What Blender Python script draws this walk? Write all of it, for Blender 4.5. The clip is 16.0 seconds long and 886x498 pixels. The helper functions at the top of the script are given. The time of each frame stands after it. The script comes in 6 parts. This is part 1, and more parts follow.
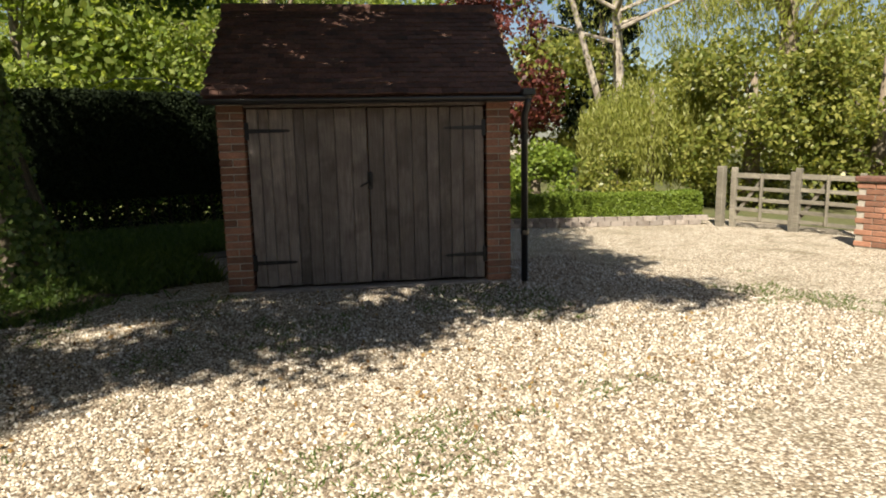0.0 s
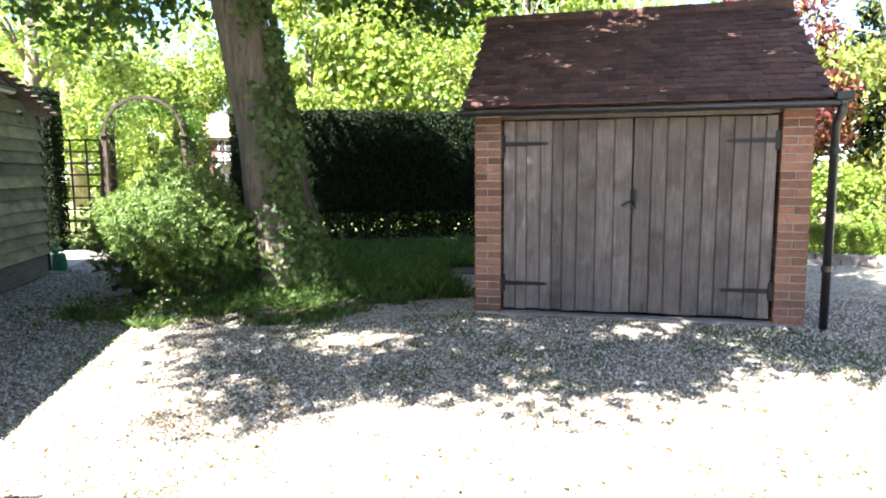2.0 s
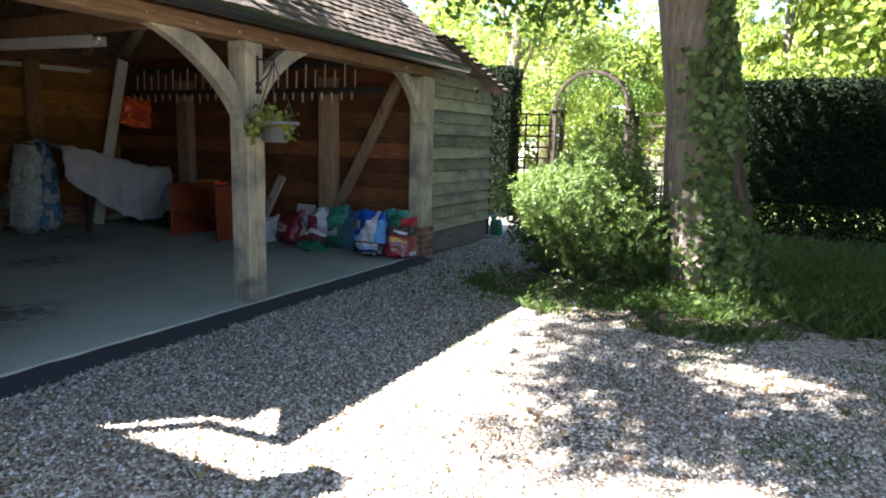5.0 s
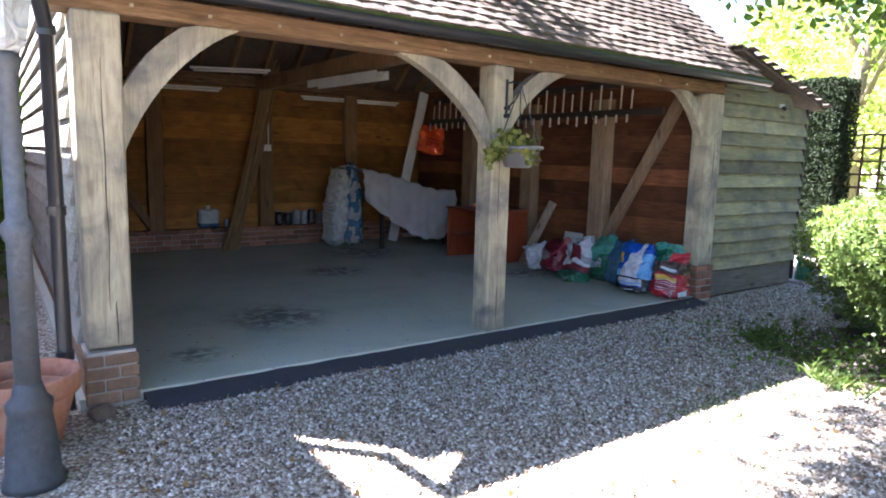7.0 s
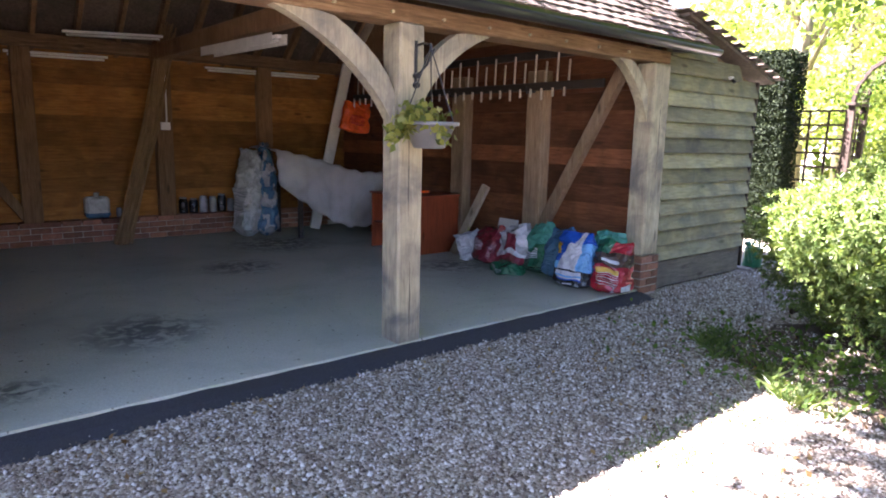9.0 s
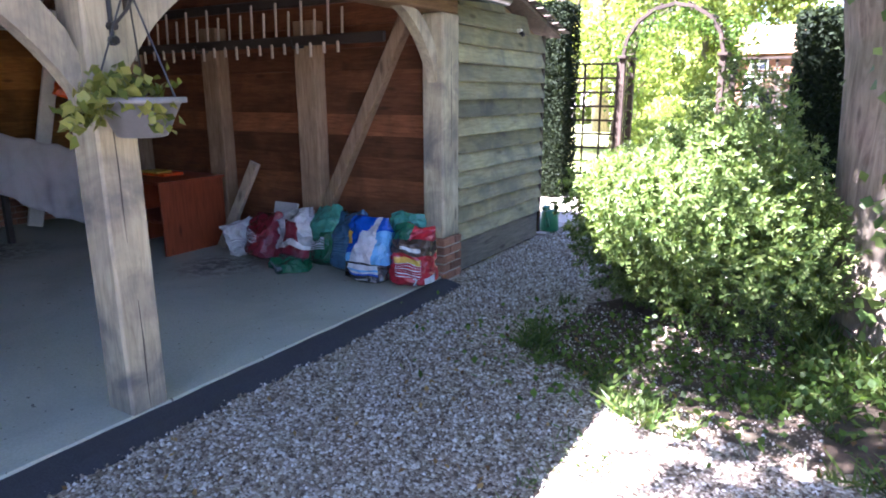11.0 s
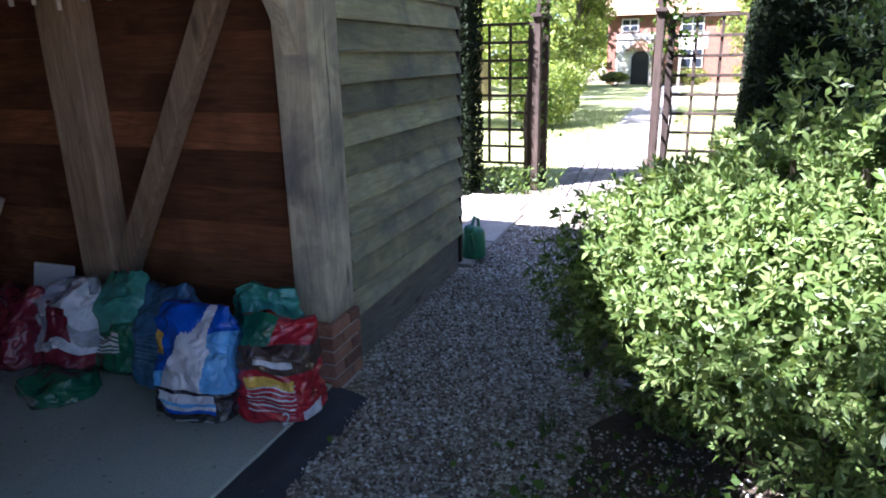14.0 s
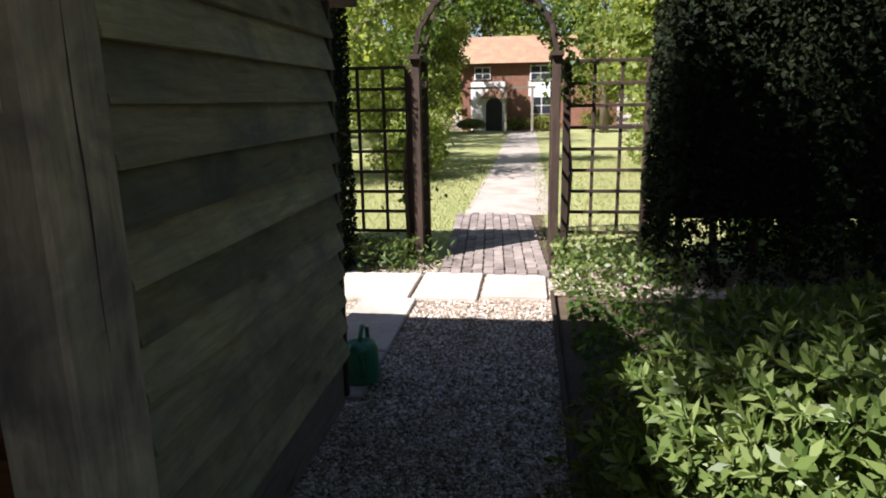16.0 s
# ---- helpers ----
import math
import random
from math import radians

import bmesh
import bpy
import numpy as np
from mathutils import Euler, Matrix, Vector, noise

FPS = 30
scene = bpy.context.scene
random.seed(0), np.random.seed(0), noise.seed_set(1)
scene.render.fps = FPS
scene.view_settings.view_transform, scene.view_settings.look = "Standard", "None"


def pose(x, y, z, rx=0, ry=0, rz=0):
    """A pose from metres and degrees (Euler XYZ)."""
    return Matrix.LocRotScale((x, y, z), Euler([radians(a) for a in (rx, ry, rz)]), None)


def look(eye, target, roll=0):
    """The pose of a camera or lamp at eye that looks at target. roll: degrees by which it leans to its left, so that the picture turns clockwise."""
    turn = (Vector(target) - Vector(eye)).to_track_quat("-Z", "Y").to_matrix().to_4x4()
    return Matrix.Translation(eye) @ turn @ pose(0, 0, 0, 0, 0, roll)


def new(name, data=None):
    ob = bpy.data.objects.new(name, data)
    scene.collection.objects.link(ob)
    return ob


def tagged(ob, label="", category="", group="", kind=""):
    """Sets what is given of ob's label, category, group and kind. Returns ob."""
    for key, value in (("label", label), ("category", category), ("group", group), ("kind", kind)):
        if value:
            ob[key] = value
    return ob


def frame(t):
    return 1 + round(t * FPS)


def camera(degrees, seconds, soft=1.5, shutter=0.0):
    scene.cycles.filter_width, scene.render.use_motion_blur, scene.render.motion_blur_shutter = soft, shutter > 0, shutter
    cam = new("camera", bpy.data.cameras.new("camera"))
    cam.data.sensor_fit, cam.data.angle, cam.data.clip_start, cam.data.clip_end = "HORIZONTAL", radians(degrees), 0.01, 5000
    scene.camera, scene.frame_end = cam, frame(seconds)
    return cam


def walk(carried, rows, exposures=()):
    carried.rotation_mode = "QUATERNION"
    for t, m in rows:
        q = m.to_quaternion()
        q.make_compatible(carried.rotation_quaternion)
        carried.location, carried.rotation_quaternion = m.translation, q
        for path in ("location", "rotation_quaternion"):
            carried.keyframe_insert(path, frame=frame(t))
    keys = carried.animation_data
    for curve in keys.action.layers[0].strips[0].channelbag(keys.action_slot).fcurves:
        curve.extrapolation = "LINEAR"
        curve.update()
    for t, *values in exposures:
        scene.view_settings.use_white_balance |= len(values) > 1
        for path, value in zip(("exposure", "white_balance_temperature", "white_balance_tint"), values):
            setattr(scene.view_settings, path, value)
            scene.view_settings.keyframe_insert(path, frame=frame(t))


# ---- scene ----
cam = camera(69.1, 16.0, soft=1.9)
PATH = [
    (0, (0.172, 0.124, 1.473), (1.241, 1.783, 1.149), -1.2),
    (0.5, (0.097, 0.22, 1.426), (1.088, 1.93, 1.118), -0.9),
    (1, (0.106, 0.359, 1.408), (1.027, 2.114, 1.142), -0.1),
    (1.5, (0.183, 0.468, 1.381), (0.921, 2.305, 1.097), -1.6),
    (2, (0.244, 0.666, 1.382), (0.645, 2.61, 1.141), -0.4),
    (2.5, (0.347, 0.805, 1.385), (0.47, 2.786, 1.14), 0.6),
    (3, (0.399, 0.951, 1.402), (0.429, 2.939, 1.179), 0.0),
    (3.5, (0.4, 1.177, 1.388), (0.215, 3.152, 1.133), -0.6),
    (4, (0.429, 1.329, 1.386), (-0.012, 3.26, 1.109), -1.4),
    (4.5, (0.529, 1.41, 1.435), (-0.175, 3.263, 1.164), 1.6),
    (4.7, (0.556, 1.443, 1.446), (-0.237, 3.254, 1.143), 1.8),
    (6.8, (0.712, 2.086, 1.463), (-0.838, 3.323, 1.203), 1.4),
    (7, (0.719, 2.167, 1.462), (-0.899, 3.308, 1.179), 1.5),
    (7.5, (0.66, 2.333, 1.453), (-0.989, 3.404, 1.089), 0.2),
    (8, (0.459, 2.54, 1.465), (-1.178, 3.639, 1.131), 0.1),
    (8.5, (0.337, 2.693, 1.469), (-1.246, 3.865, 1.125), -0.6),
    (9, (0.205, 2.939, 1.466), (-1.311, 4.198, 1.124), 1.3),
    (9.5, (0.127, 3.131, 1.511), (-1.35, 4.43, 1.149), 1.5),
    (10, (-0.089, 3.359, 1.494), (-1.461, 4.771, 1.14), 1.4),
    (10.2, (-0.187, 3.459, 1.498), (-1.453, 4.961, 1.121), 0.5),
    (12.3, (-0.939, 4.457, 1.692), (-1.859, 6.157, 1.176), -0.8),
    (12.5, (-1.02, 4.603, 1.681), (-1.926, 6.321, 1.203), -0.6),
    (13, (-1.201, 5.032, 1.664), (-2.091, 6.743, 1.133), 0.8),
    (13.5, (-1.447, 5.394, 1.633), (-2.262, 7.15, 1.131), 0.3),
    (14, (-1.714, 5.755, 1.633), (-2.386, 7.55, 1.06), -1.2),
    (14.5, (-1.875, 6.192, 1.627), (-2.537, 7.996, 1.073), 0.8),
    (15, (-2.067, 6.554, 1.639), (-2.632, 8.405, 1.133), 1.5),
    (15.5, (-2.253, 6.862, 1.652), (-2.567, 8.772, 1.148), -2.4),
    (16, (-2.315, 7.165, 1.664), (-2.574, 9.096, 1.213), -1.0),
]
walk(cam, [(t, look(eye, target, roll)) for t, eye, target, roll in PATH],
     [(0.0, 1.15, 6900, 9), (0.5, 1.4, 6800, 9), (1.0, 1.8, 6500, 9), (1.5, 2.5, 6200, 9), (2.0, 3.4, 5800, 10), (2.5, 3.75, 5600, 11), (3.5, 3.25, 5700, 10),
      (4.5, 3.3, 5700, 14), (7.0, 4.25, 5550, 25), (9.0, 4.5, 5850, 35), (10.0, 4.5, 5650, 35), (12.5, 4.25, 5050, 34), (13.5, 4.0, 5250, 34), (14.0, 3.2, 5200, 30), (14.5, 2.75, 5350, 30), (15.0, 2.35, 5700, 27), (15.5, 1.65, 6100, 25), (16.0, 1.35, 6000, 23)])

# ---------------- sun, sky ----------------
SUN = Vector((-0.67, -0.60, 1.0))          # towards the sun
world = bpy.data.worlds.new("sky")
world.use_nodes = True
scene.world = world
wn = world.node_tree
sky = wn.nodes.new("ShaderNodeTexSky")
sky.sky_type, sky.sun_disc = "NISHITA", False
sky.sun_elevation = math.atan2(SUN.z, math.hypot(SUN.x, SUN.y))
sky.sun_rotation = math.atan2(SUN.x, SUN.y) % (2 * math.pi)
wn.links.new(sky.outputs[0], wn.nodes["Background"].inputs[0])
wn.nodes["Background"].inputs[1].default_value = 0.05
sun = new("sun", bpy.data.lights.new("sun", "SUN"))
sun.data.energy, sun.data.angle, sun.data.color = 5.0, radians(0.53), (1.0, 0.94, 0.84)
sun.matrix_world = look(SUN * 20, (0, 0, 0))


# ---------------- materials ----------------
def shader(name, rough=0.8, metal=0.0, spec=0.5):
    m = bpy.data.materials.new(name)
    m.use_nodes = True
    b = m.node_tree.nodes["Principled BSDF"]
    b.inputs["Roughness"].default_value, b.inputs["Metallic"].default_value = rough, metal
    b.inputs["Specular IOR Level"].default_value = spec
    return m, m.node_tree, b


def ramp(nt, fac, stops):
    r = nt.nodes.new("ShaderNodeValToRGB")
    while len(r.color_ramp.elements) < len(stops):
        r.color_ramp.elements.new(0.5)
    for e, (p, c) in zip(r.color_ramp.elements, stops):
        e.position, e.color = p, (*c, 1)
    nt.links.new(fac, r.inputs[0])
    return r.outputs[0]


def mix(nt, fac, a, b, mode="MIX"):
    n = nt.nodes.new("ShaderNodeMix")
    n.data_type, n.blend_type = "RGBA", mode
    for sock, v in ((n.inputs[0], fac), (n.inputs[6], a), (n.inputs[7], b)):
        if isinstance(v, (int, float)):
            sock.default_value = v
        elif isinstance(v, tuple):
            sock.default_value = (*v, 1)
        else:
            nt.links.new(v, sock)
    return n.outputs[2]


def coords(nt, scale=(1, 1, 1), turn=(0, 0, 0), shift=True):
    """Object coordinates, stretched, and shifted from piece to piece."""
    c = nt.nodes.new("ShaderNodeTexCoord")
    m = nt.nodes.new("ShaderNodeMapping")
    m.inputs["Scale"].default_value = scale
    m.inputs["Rotation"].default_value = [radians(a) for a in turn]
    nt.links.new(c.outputs["Object"], m.inputs[0])
    if shift:
        o = nt.nodes.new("ShaderNodeObjectInfo")
        k = nt.nodes.new("ShaderNodeMath")
        k.operation = "MULTIPLY"
        k.inputs[1].default_value = 37.0
        nt.links.new(o.outputs["Random"], k.inputs[0])
        nt.links.new(k.outputs[0], m.inputs["Location"])
    return m.outputs[0]


def noise_tex(nt, vec, scale, detail=6, rough=0.6, dist=0.0):
    n = nt.nodes.new("ShaderNodeTexNoise")
    n.inputs["Scale"].default_value, n.inputs["Detail"].default_value = scale, detail
    n.inputs["Roughness"].default_value, n.inputs["Distortion"].default_value = rough, dist
    nt.links.new(vec, n.inputs["Vector"])
    return n.outputs["Fac"]


def bump(nt, b, height, strength, dist=0.01):
    n = nt.nodes.new("ShaderNodeBump")
    n.inputs["Strength"].default_value, n.inputs["Distance"].default_value = strength, dist
    nt.links.new(height, n.inputs["Height"])
    nt.links.new(n.outputs[0], b.inputs["Normal"])


def vary(nt, col, lo=0.75, hi=1.2, island=False):
    """Multiplies a colour by a factor of each piece's own."""
    o = nt.nodes.new("ShaderNodeNewGeometry" if island else "ShaderNodeObjectInfo")
    r = nt.nodes.new("ShaderNodeMapRange")
    r.inputs[3].default_value, r.inputs[4].default_value = lo, hi
    nt.links.new(o.outputs["Random Per Island" if island else "Random"], r.inputs[0])
    return mix(nt, 1.0, col, r.outputs[0], "MULTIPLY")


def wood(name, dark, mid, light, along, rough=0.8, grain=1.0, stain=0.5, spec=0.3, lo=0.78, hi=1.22, tint=None, blot=None, fine=18.0):
    """Weathered timber whose grain runs along one axis of the object."""
    m, nt, b = shader(name, rough, spec=spec)
    s = [fine] * 3
    s["xyz".index(along)] = 1.3
    v = coords(nt, s)
    g = noise_tex(nt, v, 2.2, 8, 0.65, 1.2)
    col = ramp(nt, g, [(0.28, dark), (0.5, mid), (0.75, light)])
    v2 = coords(nt, (1, 1, 1))
    st = noise_tex(nt, v2, 2.6, 5, 0.6, 0.6)
    col = mix(nt, ramp(nt, st, [(0.42, (0, 0, 0)), (0.68, (stain,) * 3)]), col, blot or tuple(c * 0.45 for c in mid))
    kn = nt.nodes.new("ShaderNodeTexVoronoi")
    ks = [5.0, 5.0, 5.0]
    ks["xyz".index(along)] = 1.6
    nt.links.new(coords(nt, ks), kn.inputs["Vector"])
    kn.inputs["Scale"].default_value = 0.9
    col = mix(nt, ramp(nt, kn.outputs["Distance"], [(0.05, (0.8,) * 3), (0.12, (0, 0, 0))]), col, tuple(c * 0.3 for c in mid))
    col = vary(nt, col, lo, hi)
    if tint:
        pale = noise_tex(nt, coords(nt, (0.6, 0.6, 3.0)), 1.6, 3, 0.5, 0.4)
        col = mix(nt, ramp(nt, pale, [(0.42, (0, 0, 0)), (0.62, (1, 1, 1))]), col, mix(nt, 1.0, col, tint, "MULTIPLY"))
    nt.links.new(col, b.inputs["Base Color"])
    bump(nt, b, g, 0.5 * grain, 0.006)
    return m


def speckle(name, c1, c2, c3, scale, rough=0.85, bs=0.4, bd=0.004, big=1.5, spec=0.3, metal=0.0, lo=0.8, hi=1.2, shift=True):
    """A plain surface with grain and stains."""
    m, nt, b = shader(name, rough, metal, spec)
    v = coords(nt, shift=shift)
    g = noise_tex(nt, v, scale, 6, 0.7)
    w = noise_tex(nt, v, big, 5, 0.6, 0.5)
    col = ramp(nt, g, [(0.3, c1), (0.6, c2)])
    col = mix(nt, ramp(nt, w, [(0.45, (0, 0, 0)), (0.7, (0.75,) * 3)]), col, c3)
    col = vary(nt, col, lo, hi)
    nt.links.new(col, b.inputs["Base Color"])
    bump(nt, b, g, bs, bd)
    return m


def leafy(name, c1, c2, c3, through_amt=0.45, rough=0.5):
    """Leaves: a colour for each, gloss, and light let through."""
    m, nt, b = shader(name, rough, spec=0.35 if rough < 0.6 else 0.1)
    g = nt.nodes.new("ShaderNodeNewGeometry")
    col = ramp(nt, g.outputs["Random Per Island"], [(0.0, c1), (0.5, c2), (1.0, c3)])
    nt.links.new(col, b.inputs["Base Color"])
    t = nt.nodes.new("ShaderNodeBsdfTranslucent")
    nt.links.new(mix(nt, 1.0, col, (1.5, 1.45, 0.7), "MULTIPLY"), t.inputs["Color"])
    x = nt.nodes.new("ShaderNodeMixShader")
    x.inputs[0].default_value = through_amt
    nt.links.new(b.outputs[0], x.inputs[1])
    nt.links.new(t.outputs[0], x.inputs[2])
    nt.links.new(x.outputs[0], nt.nodes["Material Output"].inputs["Surface"])
    return m


def flat(name, c, rough=0.5, metal=0.0, spec=0.5, amt=0.25):
    return speckle(name, tuple(x * (1 - amt) for x in c), c, tuple(x * (1 - 1.3 * amt) for x in c), 60, rough, 0.15, 0.002, 3.0, spec, metal, 0.97, 1.03)


OAK_POST = wood("weathered_oak", (0.22, 0.19, 0.125), (0.36, 0.315, 0.21), (0.47, 0.42, 0.29), "z", stain=0.85, blot=(0.10, 0.095, 0.09), fine=13.0)
OAK_BEAM = wood("oak_beam", (0.075, 0.042, 0.02), (0.165, 0.10, 0.05), (0.27, 0.175, 0.10), "y")
OAK_IN = wood("oak_inside", (0.11, 0.06, 0.028), (0.21, 0.125, 0.06), (0.29, 0.18, 0.095), "z")
BOARD_OUT = wood("weatherboard", (0.17, 0.152, 0.075), (0.265, 0.245, 0.13), (0.345, 0.325, 0.20), "y", grain=0.55, stain=0.8, lo=0.55, hi=1.35, tint=(0.9, 0.93, 1.05), blot=(0.10, 0.105, 0.085), fine=12.0)
BOARD_END = wood("weatherboard_end", (0.15, 0.14, 0.11), (0.28, 0.27, 0.22), (0.36, 0.35, 0.30), "x")
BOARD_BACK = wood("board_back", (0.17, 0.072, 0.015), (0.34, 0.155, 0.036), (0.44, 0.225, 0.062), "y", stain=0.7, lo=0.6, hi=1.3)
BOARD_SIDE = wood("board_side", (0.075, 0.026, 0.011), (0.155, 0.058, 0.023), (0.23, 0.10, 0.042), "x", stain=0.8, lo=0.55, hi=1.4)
DOOR_WOOD = wood("door_plank", (0.105, 0.085, 0.073), (0.20, 0.168, 0.147), (0.29, 0.25, 0.225), "z", stain=0.75, lo=0.72, hi=1.25, blot=(0.085, 0.068, 0.058))
# wood darkened so that trellis and arch read as shaded silhouettes
TRELLIS = wood("shaded_trellis_wood", (0.022, 0.015, 0.010), (0.05, 0.034, 0.023), (0.085, 0.06, 0.042), "z")
GATE_WOOD = wood("gate_wood", (0.10, 0.09, 0.07), (0.20, 0.18, 0.14), (0.29, 0.26, 0.21), "y")
SILL = wood("grey_sill", (0.09, 0.085, 0.07), (0.18, 0.165, 0.135), (0.25, 0.235, 0.2), "y")
BRICK = speckle("brick", (0.19, 0.085, 0.055), (0.33, 0.165, 0.105), (0.16, 0.095, 0.07), 45, 0.9, 0.5, 0.004, 6, lo=0.6, hi=1.3)
BRICK_BUFF = speckle("brick_buff", (0.19, 0.115, 0.07), (0.29, 0.185, 0.115), (0.15, 0.095, 0.065), 45, 0.9, 0.5, 0.004, 6, lo=0.75, hi=1.2)
MORTAR = speckle("mortar", (0.32, 0.29, 0.24), (0.46, 0.42, 0.36), (0.26, 0.23, 0.19), 80, 0.95, 0.5, 0.003)
TILE_RED = speckle("clay_tile", (0.08, 0.040, 0.031), (0.165, 0.083, 0.060), (0.055, 0.043, 0.036), 30, 0.85, 0.6, 0.005, 5, lo=0.62, hi=1.2)
TILE_BROWN = speckle("brown_tile", (0.075, 0.056, 0.042), (0.145, 0.112, 0.085), (0.065, 0.06, 0.04), 30, 0.85, 0.5, 0.004, 4, lo=0.6, hi=1.35)
IRON = flat("black_iron", (0.018, 0.018, 0.02), 0.45, 0.3)
GUTTER = flat("black_gutter", (0.022, 0.022, 0.024), 0.28, 0.0, 0.5)
CONCRETE = speckle("concrete", (0.36, 0.365, 0.285), (0.47, 0.47, 0.37), (0.29, 0.30, 0.235), 70, 0.75, 0.25, 0.002, 0.9, shift=False)
ct = CONCRETE.node_tree
cb = ct.nodes["Principled BSDF"]
old = cb.inputs["Base Color"].links[0].from_socket
cv = coords(ct, shift=False)


def stain_at(col, x, y, r, dark):
    """An uneven oily patch on the slab."""
    d = ct.nodes.new("ShaderNodeVectorMath")
    d.operation = "DISTANCE"
    d.inputs[1].default_value = (x, y, 0.045)
    ct.links.new(cv, d.inputs[0])
    f = ramp(ct, d.outputs["Value"], [(r * 0.35, (0.75,) * 3), (r, (0, 0, 0))])
    g = ramp(ct, noise_tex(ct, cv, 9, 4, 0.6, 0.8), [(0.42, (0, 0, 0)), (0.56, (1, 1, 1))])
    return mix(ct, mix(ct, 1.0, f, g, "MULTIPLY"), col, dark)


for sx_, sy_, sr_ in ((-4.58, 4.16, 0.55), (-3.83, 3.27, 0.25), (-6.4, 5.6, 0.5), (-5.2, 7.6, 0.5), (-7.6, 6.6, 0.8)):
    old = stain_at(old, sx_, sy_, sr_, (0.06, 0.062, 0.062))
specks = ramp(ct, noise_tex(ct, cv, 26, 2, 0.5), [(0.70, (0, 0, 0)), (0.73, (0.8,) * 3)])
ct.links.new(mix(ct, specks, old, (0.05, 0.045, 0.035)), cb.inputs["Base Color"])
MOSS = speckle("moss", (0.035, 0.055, 0.012), (0.09, 0.12, 0.03), (0.05, 0.055, 0.025), 60, 0.95, 0.9, 0.01, 6)
TARMAC = speckle("tarmac", (0.03, 0.03, 0.033), (0.06, 0.06, 0.066), (0.045, 0.043, 0.042), 120, 0.9, 0.6, 0.004, shift=False)
STONE = speckle("paving_stone", (0.36, 0.32, 0.27), (0.48, 0.44, 0.38), (0.29, 0.25, 0.2), 50, 0.9, 0.4, 0.004, 2)
BARK = wood("bark", (0.07, 0.052, 0.036), (0.19, 0.15, 0.11), (0.31, 0.26, 0.195), "z", rough=0.95, grain=2.2, stain=0.5, lo=0.95, hi=1.05, blot=(0.10, 0.105, 0.06), fine=9.0)
BIRCH = speckle("pale_bark", (0.20, 0.17, 0.135), (0.42, 0.37, 0.31), (0.14, 0.11, 0.085), 7, 0.9, 0.6, 0.01, 2.5, shift=False)
TWIG = speckle("twig", (0.06, 0.045, 0.03), (0.14, 0.11, 0.075), (0.05, 0.045, 0.03), 30, 0.95)
SOIL = speckle("soil", (0.05, 0.035, 0.022), (0.11, 0.08, 0.052), (0.035, 0.04, 0.018), 30, 0.95, 0.9, 0.015, 2.5, shift=False)
BRICK_PATH = speckle("path_brick", (0.17, 0.145, 0.125), (0.28, 0.245, 0.215), (0.14, 0.11, 0.09), 45, 0.9, 0.5, 0.004, 6, lo=0.7, hi=1.25)
TILE_PALE = speckle("mossy_tile", (0.17, 0.09, 0.06), (0.28, 0.16, 0.10), (0.22, 0.20, 0.11), 12, 0.9, 0.5, 0.01, 2)
GLASS = flat("dark_glass", (0.03, 0.035, 0.045), 0.08)
WHITE = flat("white_paint", (0.75, 0.74, 0.71), 0.5)
LEAF_OAK = leafy("oak_leaf", (0.04, 0.08, 0.014), (0.07, 0.125, 0.022), (0.11, 0.175, 0.035), 0.55)
LEAF_IVY = leafy("ivy_leaf", (0.045, 0.085, 0.018), (0.10, 0.15, 0.035), (0.19, 0.24, 0.075), 0.25)
LEAF_BOX = leafy("bush_leaf", (0.06, 0.105, 0.022), (0.115, 0.17, 0.042), (0.20, 0.255, 0.085), 0.3, 0.42)
# near-black: the hedges' deep shade is put into the leaf colour
LEAF_SHADED = leafy("shaded_hedge_leaf", (0.006, 0.010, 0.005), (0.012, 0.019, 0.008), (0.022, 0.032, 0.012), 0.15, 0.7)
LEAF_BUXUS = leafy("box_hedge_leaf", (0.08, 0.13, 0.016), (0.15, 0.21, 0.028), (0.22, 0.28, 0.05), 0.35)
LEAF_WILLOW = leafy("willow_leaf", (0.15, 0.18, 0.035), (0.25, 0.265, 0.06), (0.36, 0.36, 0.12), 0.5)
LEAF_LAUREL = leafy("shrub_leaf", (0.08, 0.105, 0.022), (0.17, 0.195, 0.04), (0.31, 0.30, 0.085), 0.4, 0.4)
LEAF_WOOD = leafy("wood_leaf", (0.10, 0.15, 0.03), (0.20, 0.26, 0.06), (0.34, 0.38, 0.13), 0.55)
LEAF_COPPER = leafy("copper_leaf", (0.05, 0.012, 0.012), (0.10, 0.025, 0.022), (0.16, 0.05, 0.03), 0.3)
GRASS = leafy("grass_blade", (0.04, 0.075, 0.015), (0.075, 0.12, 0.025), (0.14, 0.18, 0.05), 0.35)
# paler copy of GRASS: the lawn's sun glare is put into the colour
GRASS_LIT = leafy("lit_lawn_blade", (0.18, 0.21, 0.07), (0.28, 0.30, 0.12), (0.40, 0.40, 0.20), 0.35)

OAK_IN2 = wood("oak_stud", (0.14, 0.085, 0.045), (0.27, 0.185, 0.11), (0.36, 0.26, 0.165), "z")
DARK_WOOD = flat("dark_wood", (0.035, 0.026, 0.02), 0.7)
PALE_WOOD = flat("pale_rung", (0.50, 0.44, 0.35), 0.7)
PALE_WOOD2 = wood("pale_timber", (0.22, 0.17, 0.12), (0.36, 0.29, 0.21), (0.45, 0.38, 0.29), "z")
CANE = flat("dry_cane", (0.26, 0.165, 0.075), 0.8, amt=0.4)
DRY_LEAF = leafy("dry_leaf", (0.10, 0.055, 0.025), (0.20, 0.12, 0.05), (0.33, 0.22, 0.09), 0.2, 0.8)
